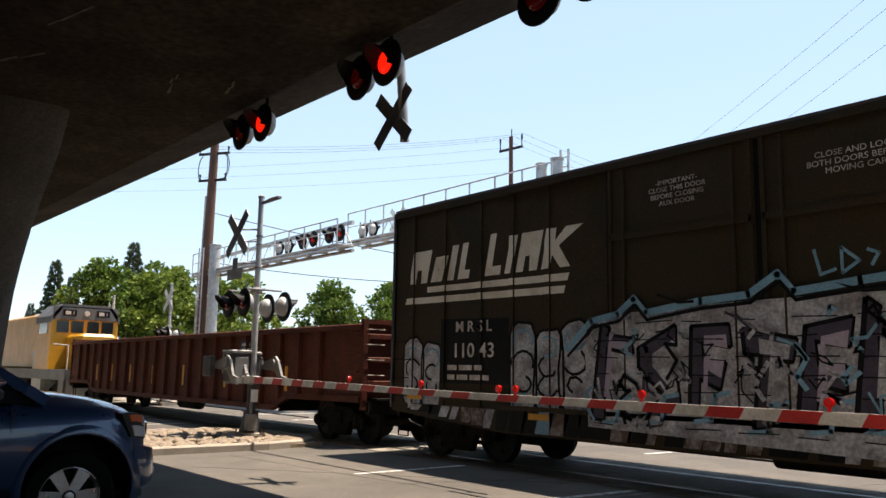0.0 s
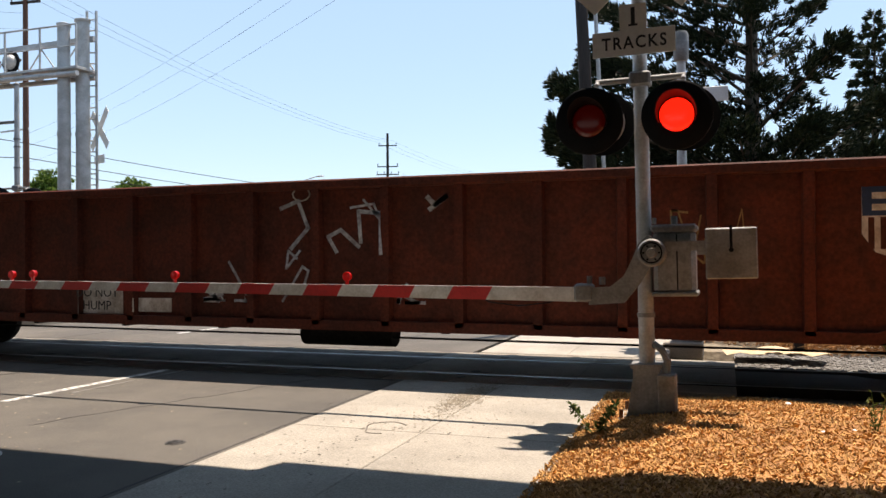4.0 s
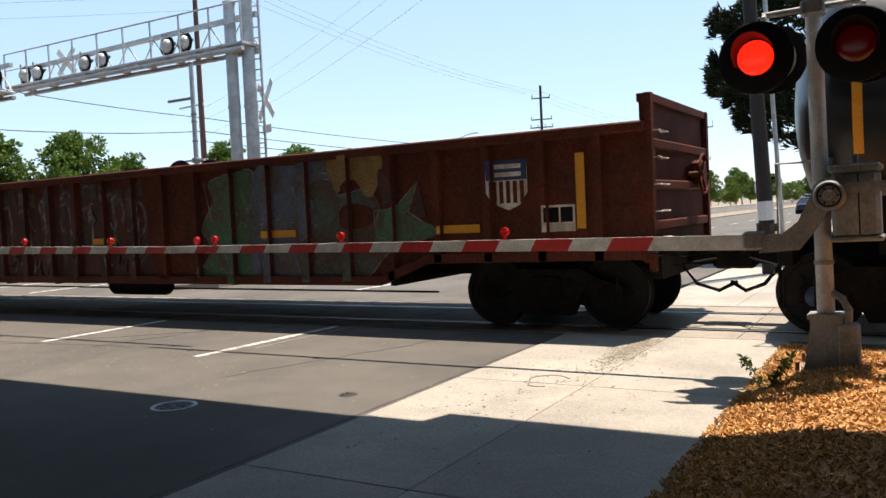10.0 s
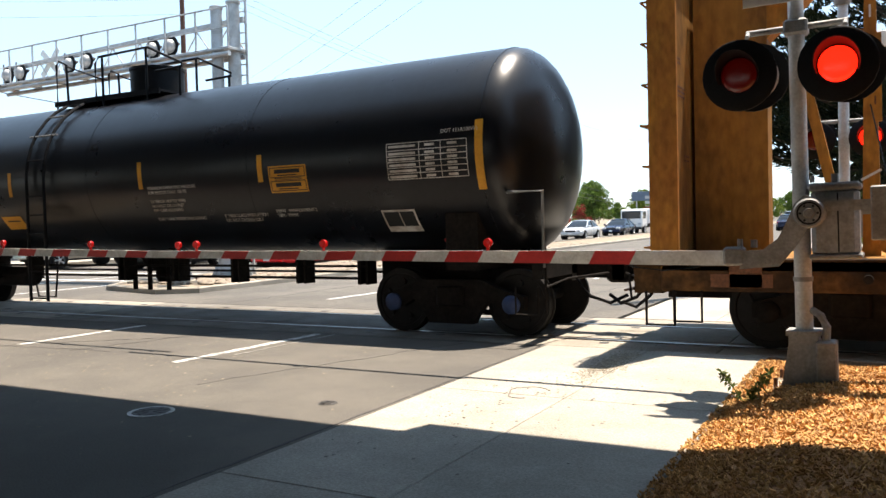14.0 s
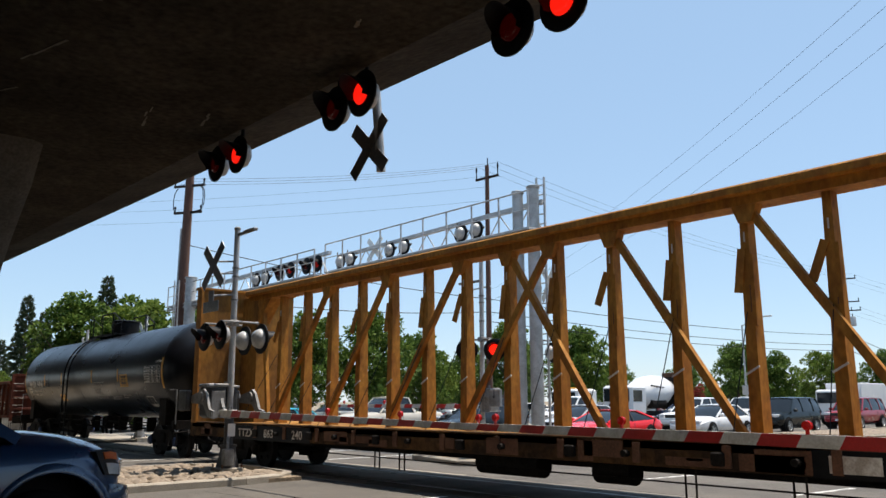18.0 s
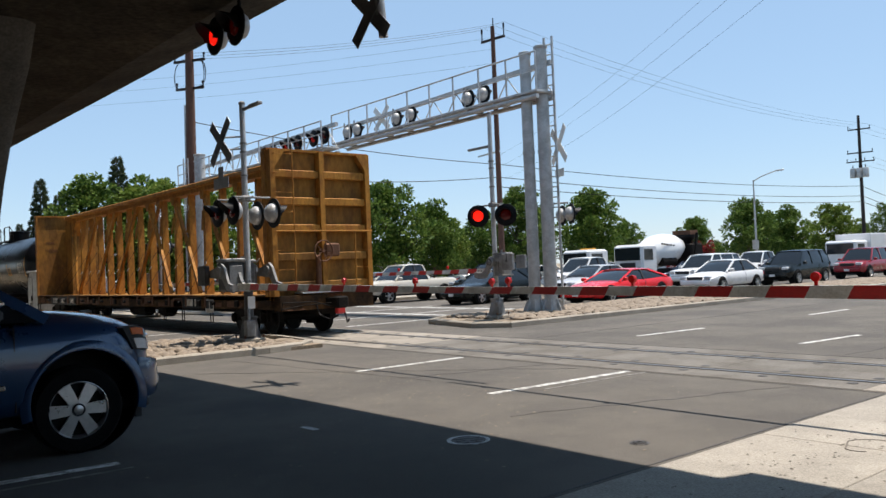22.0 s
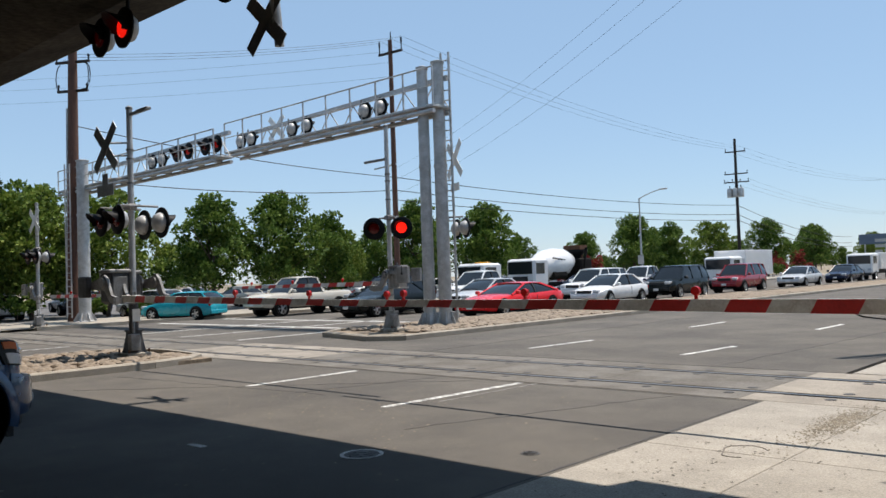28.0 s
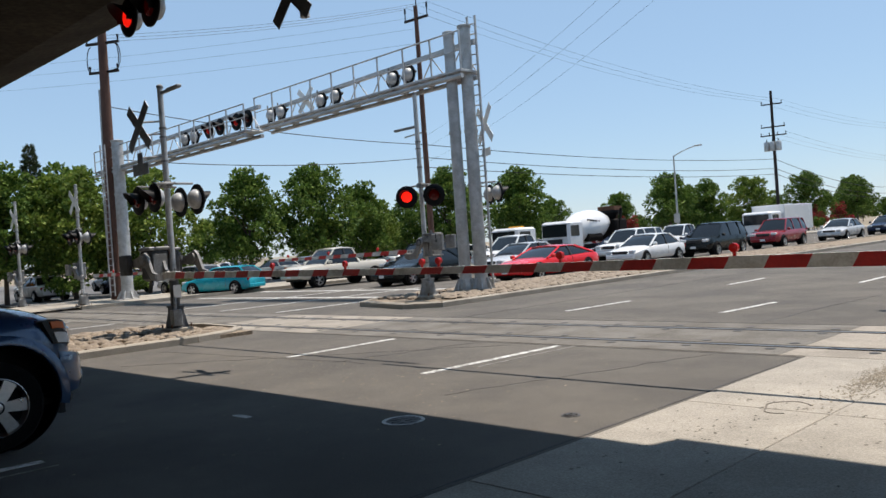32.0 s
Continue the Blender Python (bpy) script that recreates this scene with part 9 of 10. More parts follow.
def conifer(seed, h, w, label, mat=NEEDLE, name="pine_tree", tufts=1500, blade=0.34, bare=0.08, droop=0.0, reach=None, thick=0.035, per=10, group="conifers", lift=0.35, power=0.8, n=96):
    """A conifer: a straight trunk, boughs in whorls, and tufts of needles towards their ends."""
    rg = random.Random(seed)
    th = thing(name, label, "tree", group=group)
    part("trunk", Geo().tube((0, 0, -0.1), (0, 0, h * 0.97), 0.02 * h, 0.02, n=9), BARK, th, smooth=40)
    boughs = []
    for k in range(n):
        u = (k / n) ** 0.9
        z = h * (bare + (0.96 - bare) * u)
        L = w / 2 * (1 - u) ** power * rg.uniform(0.62, 1.08) + 0.25
        boughs.append((z, k * 2.399 + rg.uniform(-0.3, 0.3), L))
    boughs += reach or []
    wood = Geo()
    vs, fs = [], []
    far = set(id(q) for q in (reach or []))
    total = sum(L for _, _, L in boughs)
    for q0 in boughs:
        z, a, L = q0
        many = 1.8 if id(q0) in far else 1.0
        out = Vector((math.cos(a), math.sin(a), 0))
        tip = Vector((0, 0, z)) + out * L + Vector((0, 0, L * (lift - droop)))
        base = Vector((0, 0, z))
        wood.tube(tuple(base), tuple(tip), 0.012 * L + 0.02, 0.012, n=5, caps=False)
        for _ in range(max(4, int(many * tufts * L / total))):
            f = 1 - rg.random() ** 1.5 * 0.8
            side = out.cross(Vector((0, 0, 1))) * rg.uniform(-1, 1) * (0.30 * L * (1.15 - f) + 0.12)
            q = base.lerp(tip, f) + side + Vector((0, 0, rg.uniform(-0.10, 0.14) * (1 + 0.2 * L)))
            aim = (out * 0.8 + side * 0.5 + Vector((0, 0, 0.55 - droop))).normalized()
            for _ in range(per):
                d = (aim + unit(rg) * 0.75).normalized()
                leaf(vs, fs, q + unit(rg) * 0.06, d, unit(rg), blade * rg.uniform(0.6, 1.1), thick * rg.uniform(0.8, 1.6))
    part("branching", wood, BARK, th)
    cr = new("crown", leaves_mesh("crown", vs, fs, mat))
    cr.parent = th
    return th


def plant(th, x, y, turn=0.0, size=1.0, first=False):
    """Stands a tree at its place, or a copy of it."""
    m = pose(x, y, 0, 0, 0, turn)
    ob = th if first else copy_thing(th, m)
    ob.matrix_basis = m
    ob.scale = (size, size, size)
    return ob


round_tree = broadleaf(31, 7.5, 6.4, "leafy green street tree beside the car park")
tall_tree = broadleaf(32, 7.8, 5.0, "upright green street tree beside the car park", trunk=1.4)
bushy_tree = broadleaf(33, 7.2, 6.8, "bushy bright green tree by the road", LEAFLIGHT, trunk=1.0)
plant(tall_tree, -47, 28.5, 20, 0.95, True)
plant(round_tree, -47, 33.9, 0, 1.04, True)
plant(bushy_tree, -47.5, 21.8, 70, 1.02, True)
for k, (x, y, s) in enumerate([(-46.8, 47, 1.0), (-46.5, 55.5, 1.06), (-47, 82, 1.03), (-46.5, 90, 0.9), (-47, 102, 1.05), (-48, 38.9, 0.85), (-52, 61, 0.72), (-54, 70, 0.75),
                               (-50, 14.6, 1.0), (-49.5, 18.2, 1.05), (-56, 20.5, 1.1), (-46, 118, 1.1), (-44, 132, 1.0), (-49, 144, 1.05), (-43, 158, 0.95),
                               (-40, 175, 1.0), (-42, 195, 1.15), (-38, 215, 1.1), (-44, 240, 1.3), (-53, 44, 0.8), (-57, 52, 0.85), (-60, 92, 0.9), (-60, 110, 1.0)]):
    plant((tall_tree, round_tree, round_tree, tall_tree, bushy_tree)[k % 5], x, y, 47 * k, s)
for k in range(13):
    plant((bushy_tree, tall_tree, round_tree)[k % 3], -78 - 6 * (k % 2), 16 + 6.5 * k, 53 * k, 0.66 + 0.1 * (k % 3))
for k in range(26):
    a = radians(7 + 31 * k / 25)
    d = 190 + 60 * ((k * 7) % 5) / 4
    plant((bushy_tree, round_tree, tall_tree)[k % 3], -d * math.sin(a), d * math.cos(a), 61 * k, 0.66 + 0.34 * ((k * 3) % 4) / 3)
for k, (x, y) in enumerate([(-22, 215), (-14, 205), (-6, 230), (2, 190), (-3, 150), (-2, 118), (0.5, 92), (8, 160), (15, 190), (24, 175), (33, 180), (45, 170)]):
    plant((round_tree, bushy_tree)[k % 2], x, y, 83 * k, (0.9, 1.1, 1.2)[k % 3])
shrub = broadleaf(41, 3.4, 4.0, "shrub with crimson blossom behind the road", BLOSSOM, trunk=0.3, leaves=2200, size=0.2, group="shrubs", name="flowering_shrub", lobes=14)
plant(shrub, -45.6, 66.5, 0, 1.1, True)
for k, (x, y, s) in enumerate([(-44.5, 70, 1.0), (-45, 127, 1.2), (-45, 117, 1.1), (-42.5, 112, 0.8), (-46.5, 62.5, 0.7)]):
    plant(shrub, x, y, 70 * k, s)
hedge = broadleaf(43, 1.5, 2.4, "low green shrub beside the road", LEAF, trunk=0.1, leaves=1400, size=0.16, group="shrubs", name="shrub", lobes=10)
plant(hedge, -40.4, 20.3, 0, 0.8, True)
for k, (x, y, s) in enumerate([(-40.5, 96, 1.4), (-40.3, 100, 1.1), (-40.6, 106, 1.5), (-40.5, 113, 1.2), (-44, 19.2, 1.0), (-47.5, 16.8, 1.2), (-1.4, 33, 1.1), (-0.9, 36.5, 1.2)]):
    plant(hedge, x, y, 40 * k, s)
pine = conifer(51, 16.0, 6.8, "large dark pine with spreading boughs", tufts=5600, blade=0.27, thick=0.042, per=13, bare=0.08, lift=0.42, power=0.62, n=66,
               reach=[(3.6, 3.70, 6.1), (3.9, 3.62, 5.8), (3.3, 3.78, 5.8), (1.9, 3.66, 5.7), (2.1, 3.75, 5.6), (5.2, 3.5, 5.0), (6.5, 3.6, 4.8), (5.6, 2.70, 5.7), (5.9, 2.62, 5.4), (5.2, 2.85, 5.6), (3.4, 2.9, 5.2), (3.1, 3.0, 5.0), (3.6, 2.6, 4.9), (7.5, 2.9, 4.6), (8.6, 2.8, 4.4), (9.0, 3.3, 4.0), (4.6, 4.0, 4.6),
                      (7.3, 3.8, 4.2), (4.2, 0.2, 3.9), (3.6, 5.6, 4.2), (5.0, 5.2, 4.0), (2.9, 4.6, 4.2), (3.0, 0.6, 3.7), (8.0, 4.4, 3.8),
                      (1.5, 5.9, 4.6), (1.2, 5.2, 4.4), (1.7, 4.9, 4.2), (2.2, 5.5, 4.8), (2.6, 6.1, 4.5), (1.3, 4.4, 3.9), (2.0, 0.1, 4.0), (1.0, 5.6, 5.0), (1.6, 6.2, 5.2), (2.8, 5.0, 4.3), (2.4, 3.3, 5.9), (2.7, 3.55, 6.0), (1.6, 3.4, 5.2)])
plant(pine, 0.75, 25.5, 0, 1.0, True)
cedar = conifer(52, 20.5, 9.6, "tall dense dark conifer", tufts=4200, blade=0.5, thick=0.09, per=8, bare=0.10, droop=0.35, power=0.95)
plant(cedar, 10.7, 69, 0, 1.0, True)
plant(cedar, 22, 87, 60, 0.92)
plant(cedar, 31, 82, 120, 0.8)
spruce = conifer(53, 16.0, 6.6, "tall grey-green conifer behind the car park", NEEDLEGREY, tufts=2800, blade=0.5, thick=0.10, per=8, bare=0.06, droop=0.3, power=1.0)
plant(spruce, -95, 31, 0, 1.02, True)
plant(spruce, -107, 25.7, 50, 0.93)
plant(spruce, -108, 28, 80, 0.82)
plant(spruce, -101, 22, 110, 0.55)
plant(spruce, -80, 140, 20, 0.66)
light_tree = broadleaf(44, 5.6, 6.0, "small dark green tree at the edge of the car park", LEAFDARK, trunk=1.1, leaves=4200, size=0.22)
plant(light_tree, 3.6, 46, 0, 0.8, True)
plant(light_tree, -0.8, 48, 90, 0.75)
dark_shrub = broadleaf(45, 4.2, 5.0, "dense dark evergreen shrub behind the black fence", NEEDLE, trunk=0.3, leaves=2600, size=0.26, group="shrubs", name="shrub", lobes=16)
plant(dark_shrub, 6.0, 63, 0, 1.0, True)
for k, (x, y, s) in enumerate([(2.5, 61, 0.9), (9.6, 65, 1.1), (13.4, 66, 1.0), (17.2, 67, 1.15), (21, 70, 1.0), (25, 71, 1.1)]):
    plant(dark_shrub, x, y, 70 * k, s)
for k in range(34):
    a = radians(5.5 + 33 * k / 33)
    d = 225 + 55 * ((k * 5) % 7) / 6
    plant((round_tree, bushy_tree, tall_tree)[(k * 2) % 3], -d * math.sin(a), d * math.cos(a), 29 * k, 0.55 + 0.25 * ((k * 5) % 3) / 2)


# ---- poles and wires ----
def crossarm(th, z, half, pins, ang=0.0, r=0.06, pin=0.28, mat=None):
    c, s = math.cos(ang), math.sin(ang)
    arm = part("crossarm", Geo().beam((-half * c, -half * s, z), (half * c, half * s, z), r * 1.6, r * 2), mat or DARKWOOD, th)
    for k in range(pins):
        f = -1 + 2 * k / (pins - 1) if pins > 1 else 0
        x, y = f * half * 0.94 * c, f * half * 0.94 * s
        part("insulator", Geo().tube((x, y, z + r), (x, y, z + r + pin), 0.035, n=6).tube((x, y, z + r + pin * 0.6), (x, y, z + r + pin), 0.065, 0.05, n=8), BLACK, arm)


def pole(name, label, x, y, h, r, mat, lean=0.0, group="utility poles"):
    th = thing(name, label, "utility pole", pose(x, y, 0, 0, lean, 0), group)
    part("pole_shaft", Geo().tube((0, 0, -0.2), (0, 0, h), r, r * 0.66, n=12), mat, th, smooth=40)
    return th


p = pole("utility_pole", "red-brown wooden pole with a grey cable riser", -39.8, 16.6, 13.4, 0.31, POLEWOOD, lean=1.6)
for a, b in ((0, 5.2), (5.2, 10.4)):
    part("conduit", Geo().tube((-0.42, -0.1, a + 0.02), (-0.42, -0.1, b), 0.065, n=8), GALV, p, "grey steel conduit", smooth=40)
for z in (1.5, 4.4, 7.3, 10.0):
    part("bracket", Geo().box(-0.44, 0, -0.14, -0.06, z, z + 0.06), GALV, p)
crossarm(p, 11.2, 0.85, 2, 0.5)
crossarm(p, 12.6, 0.95, 3, 0.5)
for s, r in ((-1, 0.5), (1, 0.55), (1, 0.35)):
    pts = [(s * 0.7, s * 0.3, 12.5)] + [(s * (0.72 + r * math.sin(q)), s * 0.3, 11.85 + 0.65 * math.cos(q)) for q in (0.4, 0.9, 1.5, 2.1, 2.7)] + [(s * 0.2, 0.05, 11.2)]
    part("jumper_cable", Geo().path(pts, 0.025, 5), BLACK, p)
p = pole("utility_pole", "brown wooden pole with one crossarm and insulators", -36.5, 35.0, 16.5, 0.20, POLEWOOD)
crossarm(p, 15.7, 0.95, 2, 0.1, 0.07, 0.75)
part("top_pin", Geo().tube((0.06, 0, 16.4), (0.06, 0, 17.0), 0.035, n=6), BLACK, p)
part("guy_bracket", Geo().beam((-1.8, 0, 8.6), (0.2, 0, 8.7), 0.07, 0.09), GALV, p)
p = pole("utility_pole", "dark pole with crossarms and three transformers", -36.5, 86.0, 15.4, 0.20, DARKWOOD)
for z, hf, n in ((14.0, 1.05, 2), (11.6, 1.2, 3), (10.7, 1.3, 4)):
    crossarm(p, z, hf, n, 0.25)
for k in (-1, 0, 1):
    tr = part("transformer", Geo().lathe([(0.05, 9.05), (0.28, 9.05), (0.30, 9.15), (0.30, 9.9), (0.24, 10.02), (0.05, 10.05)], 12, pose(0.62 * k, -0.35, 0)), GALV, p, "grey transformer can", smooth=35)
    part("bushing", Geo().tube((0.62 * k, -0.35, 10.0), (0.62 * k, -0.35, 10.3), 0.05, n=6), BLACK, tr)
p = pole("utility_pole", "distant pole with two crossarms and upright insulators", -36.0, 164.0, 16.0, 0.2, DARKWOOD)
crossarm(p, 15.8, 2.1, 4, 0.0, 0.09, 1.1)
crossarm(p, 9.6, 1.5, 3, 0.0, 0.09, 0.5)
for s in (-1, 1):
    part("arm_brace", Geo().tube((s * 1.3, 0, 15.8), (0, 0, 14.6), 0.05, n=5), DARKWOOD, p)
p = pole("utility_pole", "dark wooden pole with a white band beside the pavement", -2.72, 18.4, 13.0, 0.165, DARKWOOD, lean=-2.6)
part("paint_band", Geo().lathe([(0.168, 1.15), (0.168, 1.55)], 14), WHITEWASH, p, "white painted band")
part("conduit", Geo().tube((0.30, 0.05, 0.0), (0.30, 0.05, 13.0), 0.045, n=8), GALV, p, "grey conduit", smooth=40)
for z in (2.0, 4.2, 6.4, 8.6, 10.8):
    part("bracket", Geo().box(0.0, 0.33, 0.03, 0.09, z, z + 0.05), STEEL, p)


def wire(a, b, sag, r=0.008, name="overhead_wire", label="thin black overhead wire"):
    a, b = Vector(a), Vector(b)
    pts = [tuple(a.lerp(b, u) - Vector((0, 0, 4 * sag * u * (1 - u)))) for u in (i / 14 for i in range(15))]
    tagged(part(name, Geo().path(pts, r, 4), BLACK), label, "wire", "overhead wires")


for dx in (-0.9, 0.0, 0.9):
    wire((-36.5 + dx, 35, 16.6), (-36.5 + dx, 86, 14.4), 1.0)
    wire((-36.5 + dx * 1.2, 86, 14.3), (-36 + 2 * dx, 164, 16.6), 1.8)
    wire((-39.8 + dx * 0.8, 16.6, 12.9), (-36.5 + dx, 35, 16.5), 0.3)
    wire((-36.5 + dx * 1.3, 86, 11.0), (-36 + 1.5 * dx, 164, 10.2), 1.6)
for z, z2, s in ((7.9, 8.2, 0.5), (7.1, 7.2, 0.5), (6.5, 6.6, 0.45)):
    wire((-36.5, 35, z), (-36.5, 86, z2), s, 0.022)
    wire((-36.5, 86, z2), (-44, 150, z2 - 2.2), 1.0, 0.03)
wire((-39.8, 16.6, 9.6), (-36.5, 35, 7.9), 0.3, 0.022)
wire((-39.8, 16.6, 7.0), (-36.5, 35, 7.1), 0.4, 0.022)
for z in (12.6, 11.9, 11.0):
    wire((-3.3, 18.4, z), (-36.5, 35, z - 4.2), 0.9, 0.0055)
    wire((-80, 6, z + 5), (-36.5, 35, z + 3.2), 0.8, 0.006)


def street_lamp(x, y, h, arm, label):
    th = thing("street_lamp", label, "street lamp", pose(x, y, 0), "street lamps")
    part("post", Geo().tube((0, 0, -0.05), (0, 0, h * 0.93), 0.10, 0.06, n=10), GALV, th, smooth=40)
    pts = [(0, 0, h * 0.92), (arm * 0.25, 0, h * 0.955), (arm * 0.6, 0, h * 0.985), (arm * 0.85, 0, h)]
    part("arm", Geo().path(pts, 0.045, 8), GALV, th)
    part("lamp_head", Geo().chamfered(arm * 0.8, arm * 1.05, -0.12, 0.12, h - 0.07, h + 0.05, 0.03), GALV, th)
    part("base_plate", Geo().box(-0.2, 0.2, -0.2, 0.2, 0, 0.05), GALV, th)
    return th


lamp = street_lamp(-36.5, 65, 8.6, 2.6, "grey street lamp with one curved arm")
part("notice_plate", Geo().box(-0.28, 0.28, -0.14, -0.11, 2.1, 2.9), GALV, lamp, "grey notice plate")
street_lamp(-35.8, 142, 9.0, 3.0, "distant grey street lamp with a curved arm")
b = thing("billboard_sign", "blue-grey street name board on two posts", "sign", pose(-35.5, 132, 0))
part("board", Geo().chamfered(-2.2, 2.2, -0.1, 0.1, 4.2, 5.7, 0.03), material("blue-grey board", (0.10, 0.14, 0.20), 0.6), b)
bars("writing", 6, 3.4, 0.45, pose(0, -0.112, 4.95, 90), GALV, b, 0.8)
for s in (-1.4, 1.4):
    part("sign_post", Geo().tube((s, 0, -0.1), (s, 0, 4.3), 0.1, n=8), GALV, b)
b = thing("road_sign", "small sign seen from behind on a thin post in the median", "sign", pose(-17.5, 70.0, 0))
part("sign_post", Geo().tube((0, 0, 0), (0, 0, 2.9), 0.035, n=6), GALV, b)
part("plate", Geo().chamfered(-0.4, 0.4, -0.02, 0.02, 2.0, 3.0, 0.008), GALV, b)
b = thing("drum_sign", "dark post with two small plates in the median", "sign", pose(-17.6, 112, 0))
part("sign_post", Geo().tube((0, 0, 0), (0, 0, 3.4), 0.05, n=6), STEEL, b)
part("plate", Geo().chamfered(-0.55, 0.55, -0.03, 0.03, 2.3, 3.5, 0.01), GALV, b)

# ---- far side of the track, beside the pavement ----
cab = thing("utility_cabinet", "dark green steel utility cabinet behind the track", "cabinet", pose(0.27, 17.6, 0))
part("cabinet_body", Geo().chamfered(-0.60, 0.60, -0.4, 0.4, 0.08, 1.46, 0.02), CABINETGREEN, cab)
part("roof", Geo().chamfered(-0.65, 0.65, -0.46, 0.46, 1.46, 1.53, 0.015), CABINETGREEN, cab)
part("plinth", Geo().box(-0.67, 0.67, -0.5, 0.5, -0.1, 0.08), KERB, cab, "concrete plinth")
for s in (-0.29, 0.29):
    d = part("door", Geo().chamfered(s - 0.27, s + 0.27, -0.425, -0.39, 0.15, 1.40, 0.008), CABINETGREEN, cab)
    part("handle", Geo().box(s - 0.02, s + 0.02, -0.45, -0.42, 0.7, 0.86), STEEL, d)
for x, y, h, r in ((1.10, 14.5, 0.92, 0.085), (1.36, 19.3, 0.85, 0.08)):
    b = thing("bollard", "short dark weathered wooden post in dry brush", "bollard", pose(x, y, 0, 0, 3, 0), "short posts")
    part("post", Geo().lathe([(r, -0.2), (r, h - 0.03), (r * 0.8, h)], 10), DARKWOOD, b, smooth=35)
box = thing("relay_box", "small dark steel box on a thin leg", "box", pose(-0.36, 16.2, 0))
part("leg", Geo().tube((0, 0, -0.1), (0, 0, 0.7), 0.04, n=8), GALV, box)
part("case", Geo().chamfered(-0.16, 0.16, -0.12, 0.12, 0.6, 1.0, 0.015), STEEL, box)

fence = thing("chain_link_fence", "grey chain-link fence with a top rail", "fence", pose(1.78, 18.6, 0))
FL = 26.0
part("top_rail", Geo().tube((0, 0, 1.48), (FL, 0, 1.48), 0.024, n=8), LINK, fence, smooth=40)
part("bottom_wire", Geo().tube((0, 0, 0.06), (FL, 0, 0.06), 0.006, n=5), LINK, fence)
for k in range(10):
    tall = k == 0
    ps = part("fence_post", Geo().tube((k * 2.85, 0, -0.2), (k * 2.85, 0, 2.3 if tall else 1.5), 0.04 if tall else 0.028, n=8), LINK, fence, smooth=40)
    part("post_cap", Geo().lathe([(0.03, 0), (0.045, 0.01), (0.04, 0.05), (0.01, 0.08)], 8, pose(k * 2.85, 0, 2.29 if tall else 1.5)), LINK, ps)
g = Geo()
pitch = 0.072
for k in range(int(FL / pitch)):
    for s in (1, -1):
        x0 = k * pitch
        x1 = x0 + s * 1.42
        za, zb = 0.06, 1.48
        if x1 < 0:
            zb = 0.06 + x0
            x1 = 0
        if x1 > FL:
            zb = 0.06 + (FL - x0)
            x1 = FL
        g.beam((x0, s * 0.003, za), (x1, s * 0.003, zb), 0.005, 0.005, (0, 1, 0))
mesh = part("wire_mesh", g, LINK, fence, "diamond wire mesh")
mesh["kind"] = "stuff"

iron = thing("iron_fence", "black iron railing round the lawn", "fence", pose(3.0, 34.2, 0))
for z in (0.2, 1.42):
    part("rail", Geo().box(0, 22, -0.02, 0.02, z, z + 0.04), BLACK, iron)
for k in range(100):
    x = 0.22 * k
    wide = k % 11 == 0
    part("fence_post" if wide else "picket", Geo().box(x - (0.035 if wide else 0.011), x + (0.035 if wide else 0.011), -0.011, 0.011, 0, 1.62 if wide else 1.5), BLACK, iron)
setting("car_park_lawn", Geo().box(-0.6, 9.0, 35.2, 46.0, -0.05, 0.09), leafage("mown grass", (0.09, 0.14, 0.02), (0.14, 0.19, 0.03), (0.20, 0.22, 0.06)), "yellow-green mown lawn", "lawn")
setting("lawn_kerb", Geo().box(-0.8, 9.2, 35.0, 35.2, -0.05, 0.14), KERB, "concrete kerb of the lawn", "kerb")
b = thing("flag_pole", "plain white post on the lawn", "post", pose(3.72, 41.0, 0))
part("post", Geo().tube((0, 0, 0), (0, 0, 4.4), 0.07, n=10), WHITEWASH, b, smooth=40)
part("base_plate", Geo().box(-0.15, 0.15, -0.15, 0.15, 0, 0.14), KERB, b)
BANNER = material("orange-red banner cloth", (0.55, 0.085, 0.02), 0.8, vary=0.15)
b = thing("banner", "orange-red banner with pale writing on two stakes", "banner", pose(1.9, 41.5, 0))
part("cloth", Geo().box(-0.75, 0.75, -0.012, 0.012, 0.65, 1.6), BANNER, b)
bars("writing", 3, 1.1, 0.18, pose(0, -0.016, 0.95, 90), WHITEWASH, b, 0.8)
for s in (-0.75, 0.75):
    part("stake", Geo().box(s - 0.025, s + 0.025, -0.03, 0.03, -0.05, 1.75), DARKWOOD, b)
setting("low_wall", Geo().chamfered(4.5, 40, 47.5, 47.8, 0, 1.5, 0.02), material("dark red fence boards", (0.10, 0.022, 0.016), 0.8, vary=0.3, grain=20, patch=2), "dark red boarded wall", "wall")
setting("low_wall_cap", Geo().box(4.5, 40, 47.45, 47.85, 1.5, 1.72), BANNER, "orange-red cap of the wall", "wall")

PURPLE = material("purple fascia", (0.10, 0.025, 0.12), 0.55, vary=0.15)
ORANGE = material("orange-red fascia", (0.52, 0.10, 0.03), 0.55, vary=0.15)
ROOFTILE = material("tan roof tile", (0.34, 0.19, 0.11), 0.85, vary=0.3, grain=15, patch=1.5, per_object=0.15)
STUCCO = material("dull stucco", (0.22, 0.17, 0.14), 0.9, vary=0.2)
hall = thing("storage_building", "low building with tan tiled roof, purple and orange fascia", "building", pose(10.4, 56.0, 0))
part("wall", Geo().box(0.4, 16, 0.4, 9, -0.1, 2.3), STUCCO, hall)
part("fascia", Geo().chamfered(0, 1.6, 0, 0.3, 2.05, 3.0, 0.02), PURPLE, hall, "purple fascia")
part("fascia", Geo().chamfered(1.6, 16.4, 0, 0.3, 2.05, 3.0, 0.02), ORANGE, hall, "orange-red fascia")
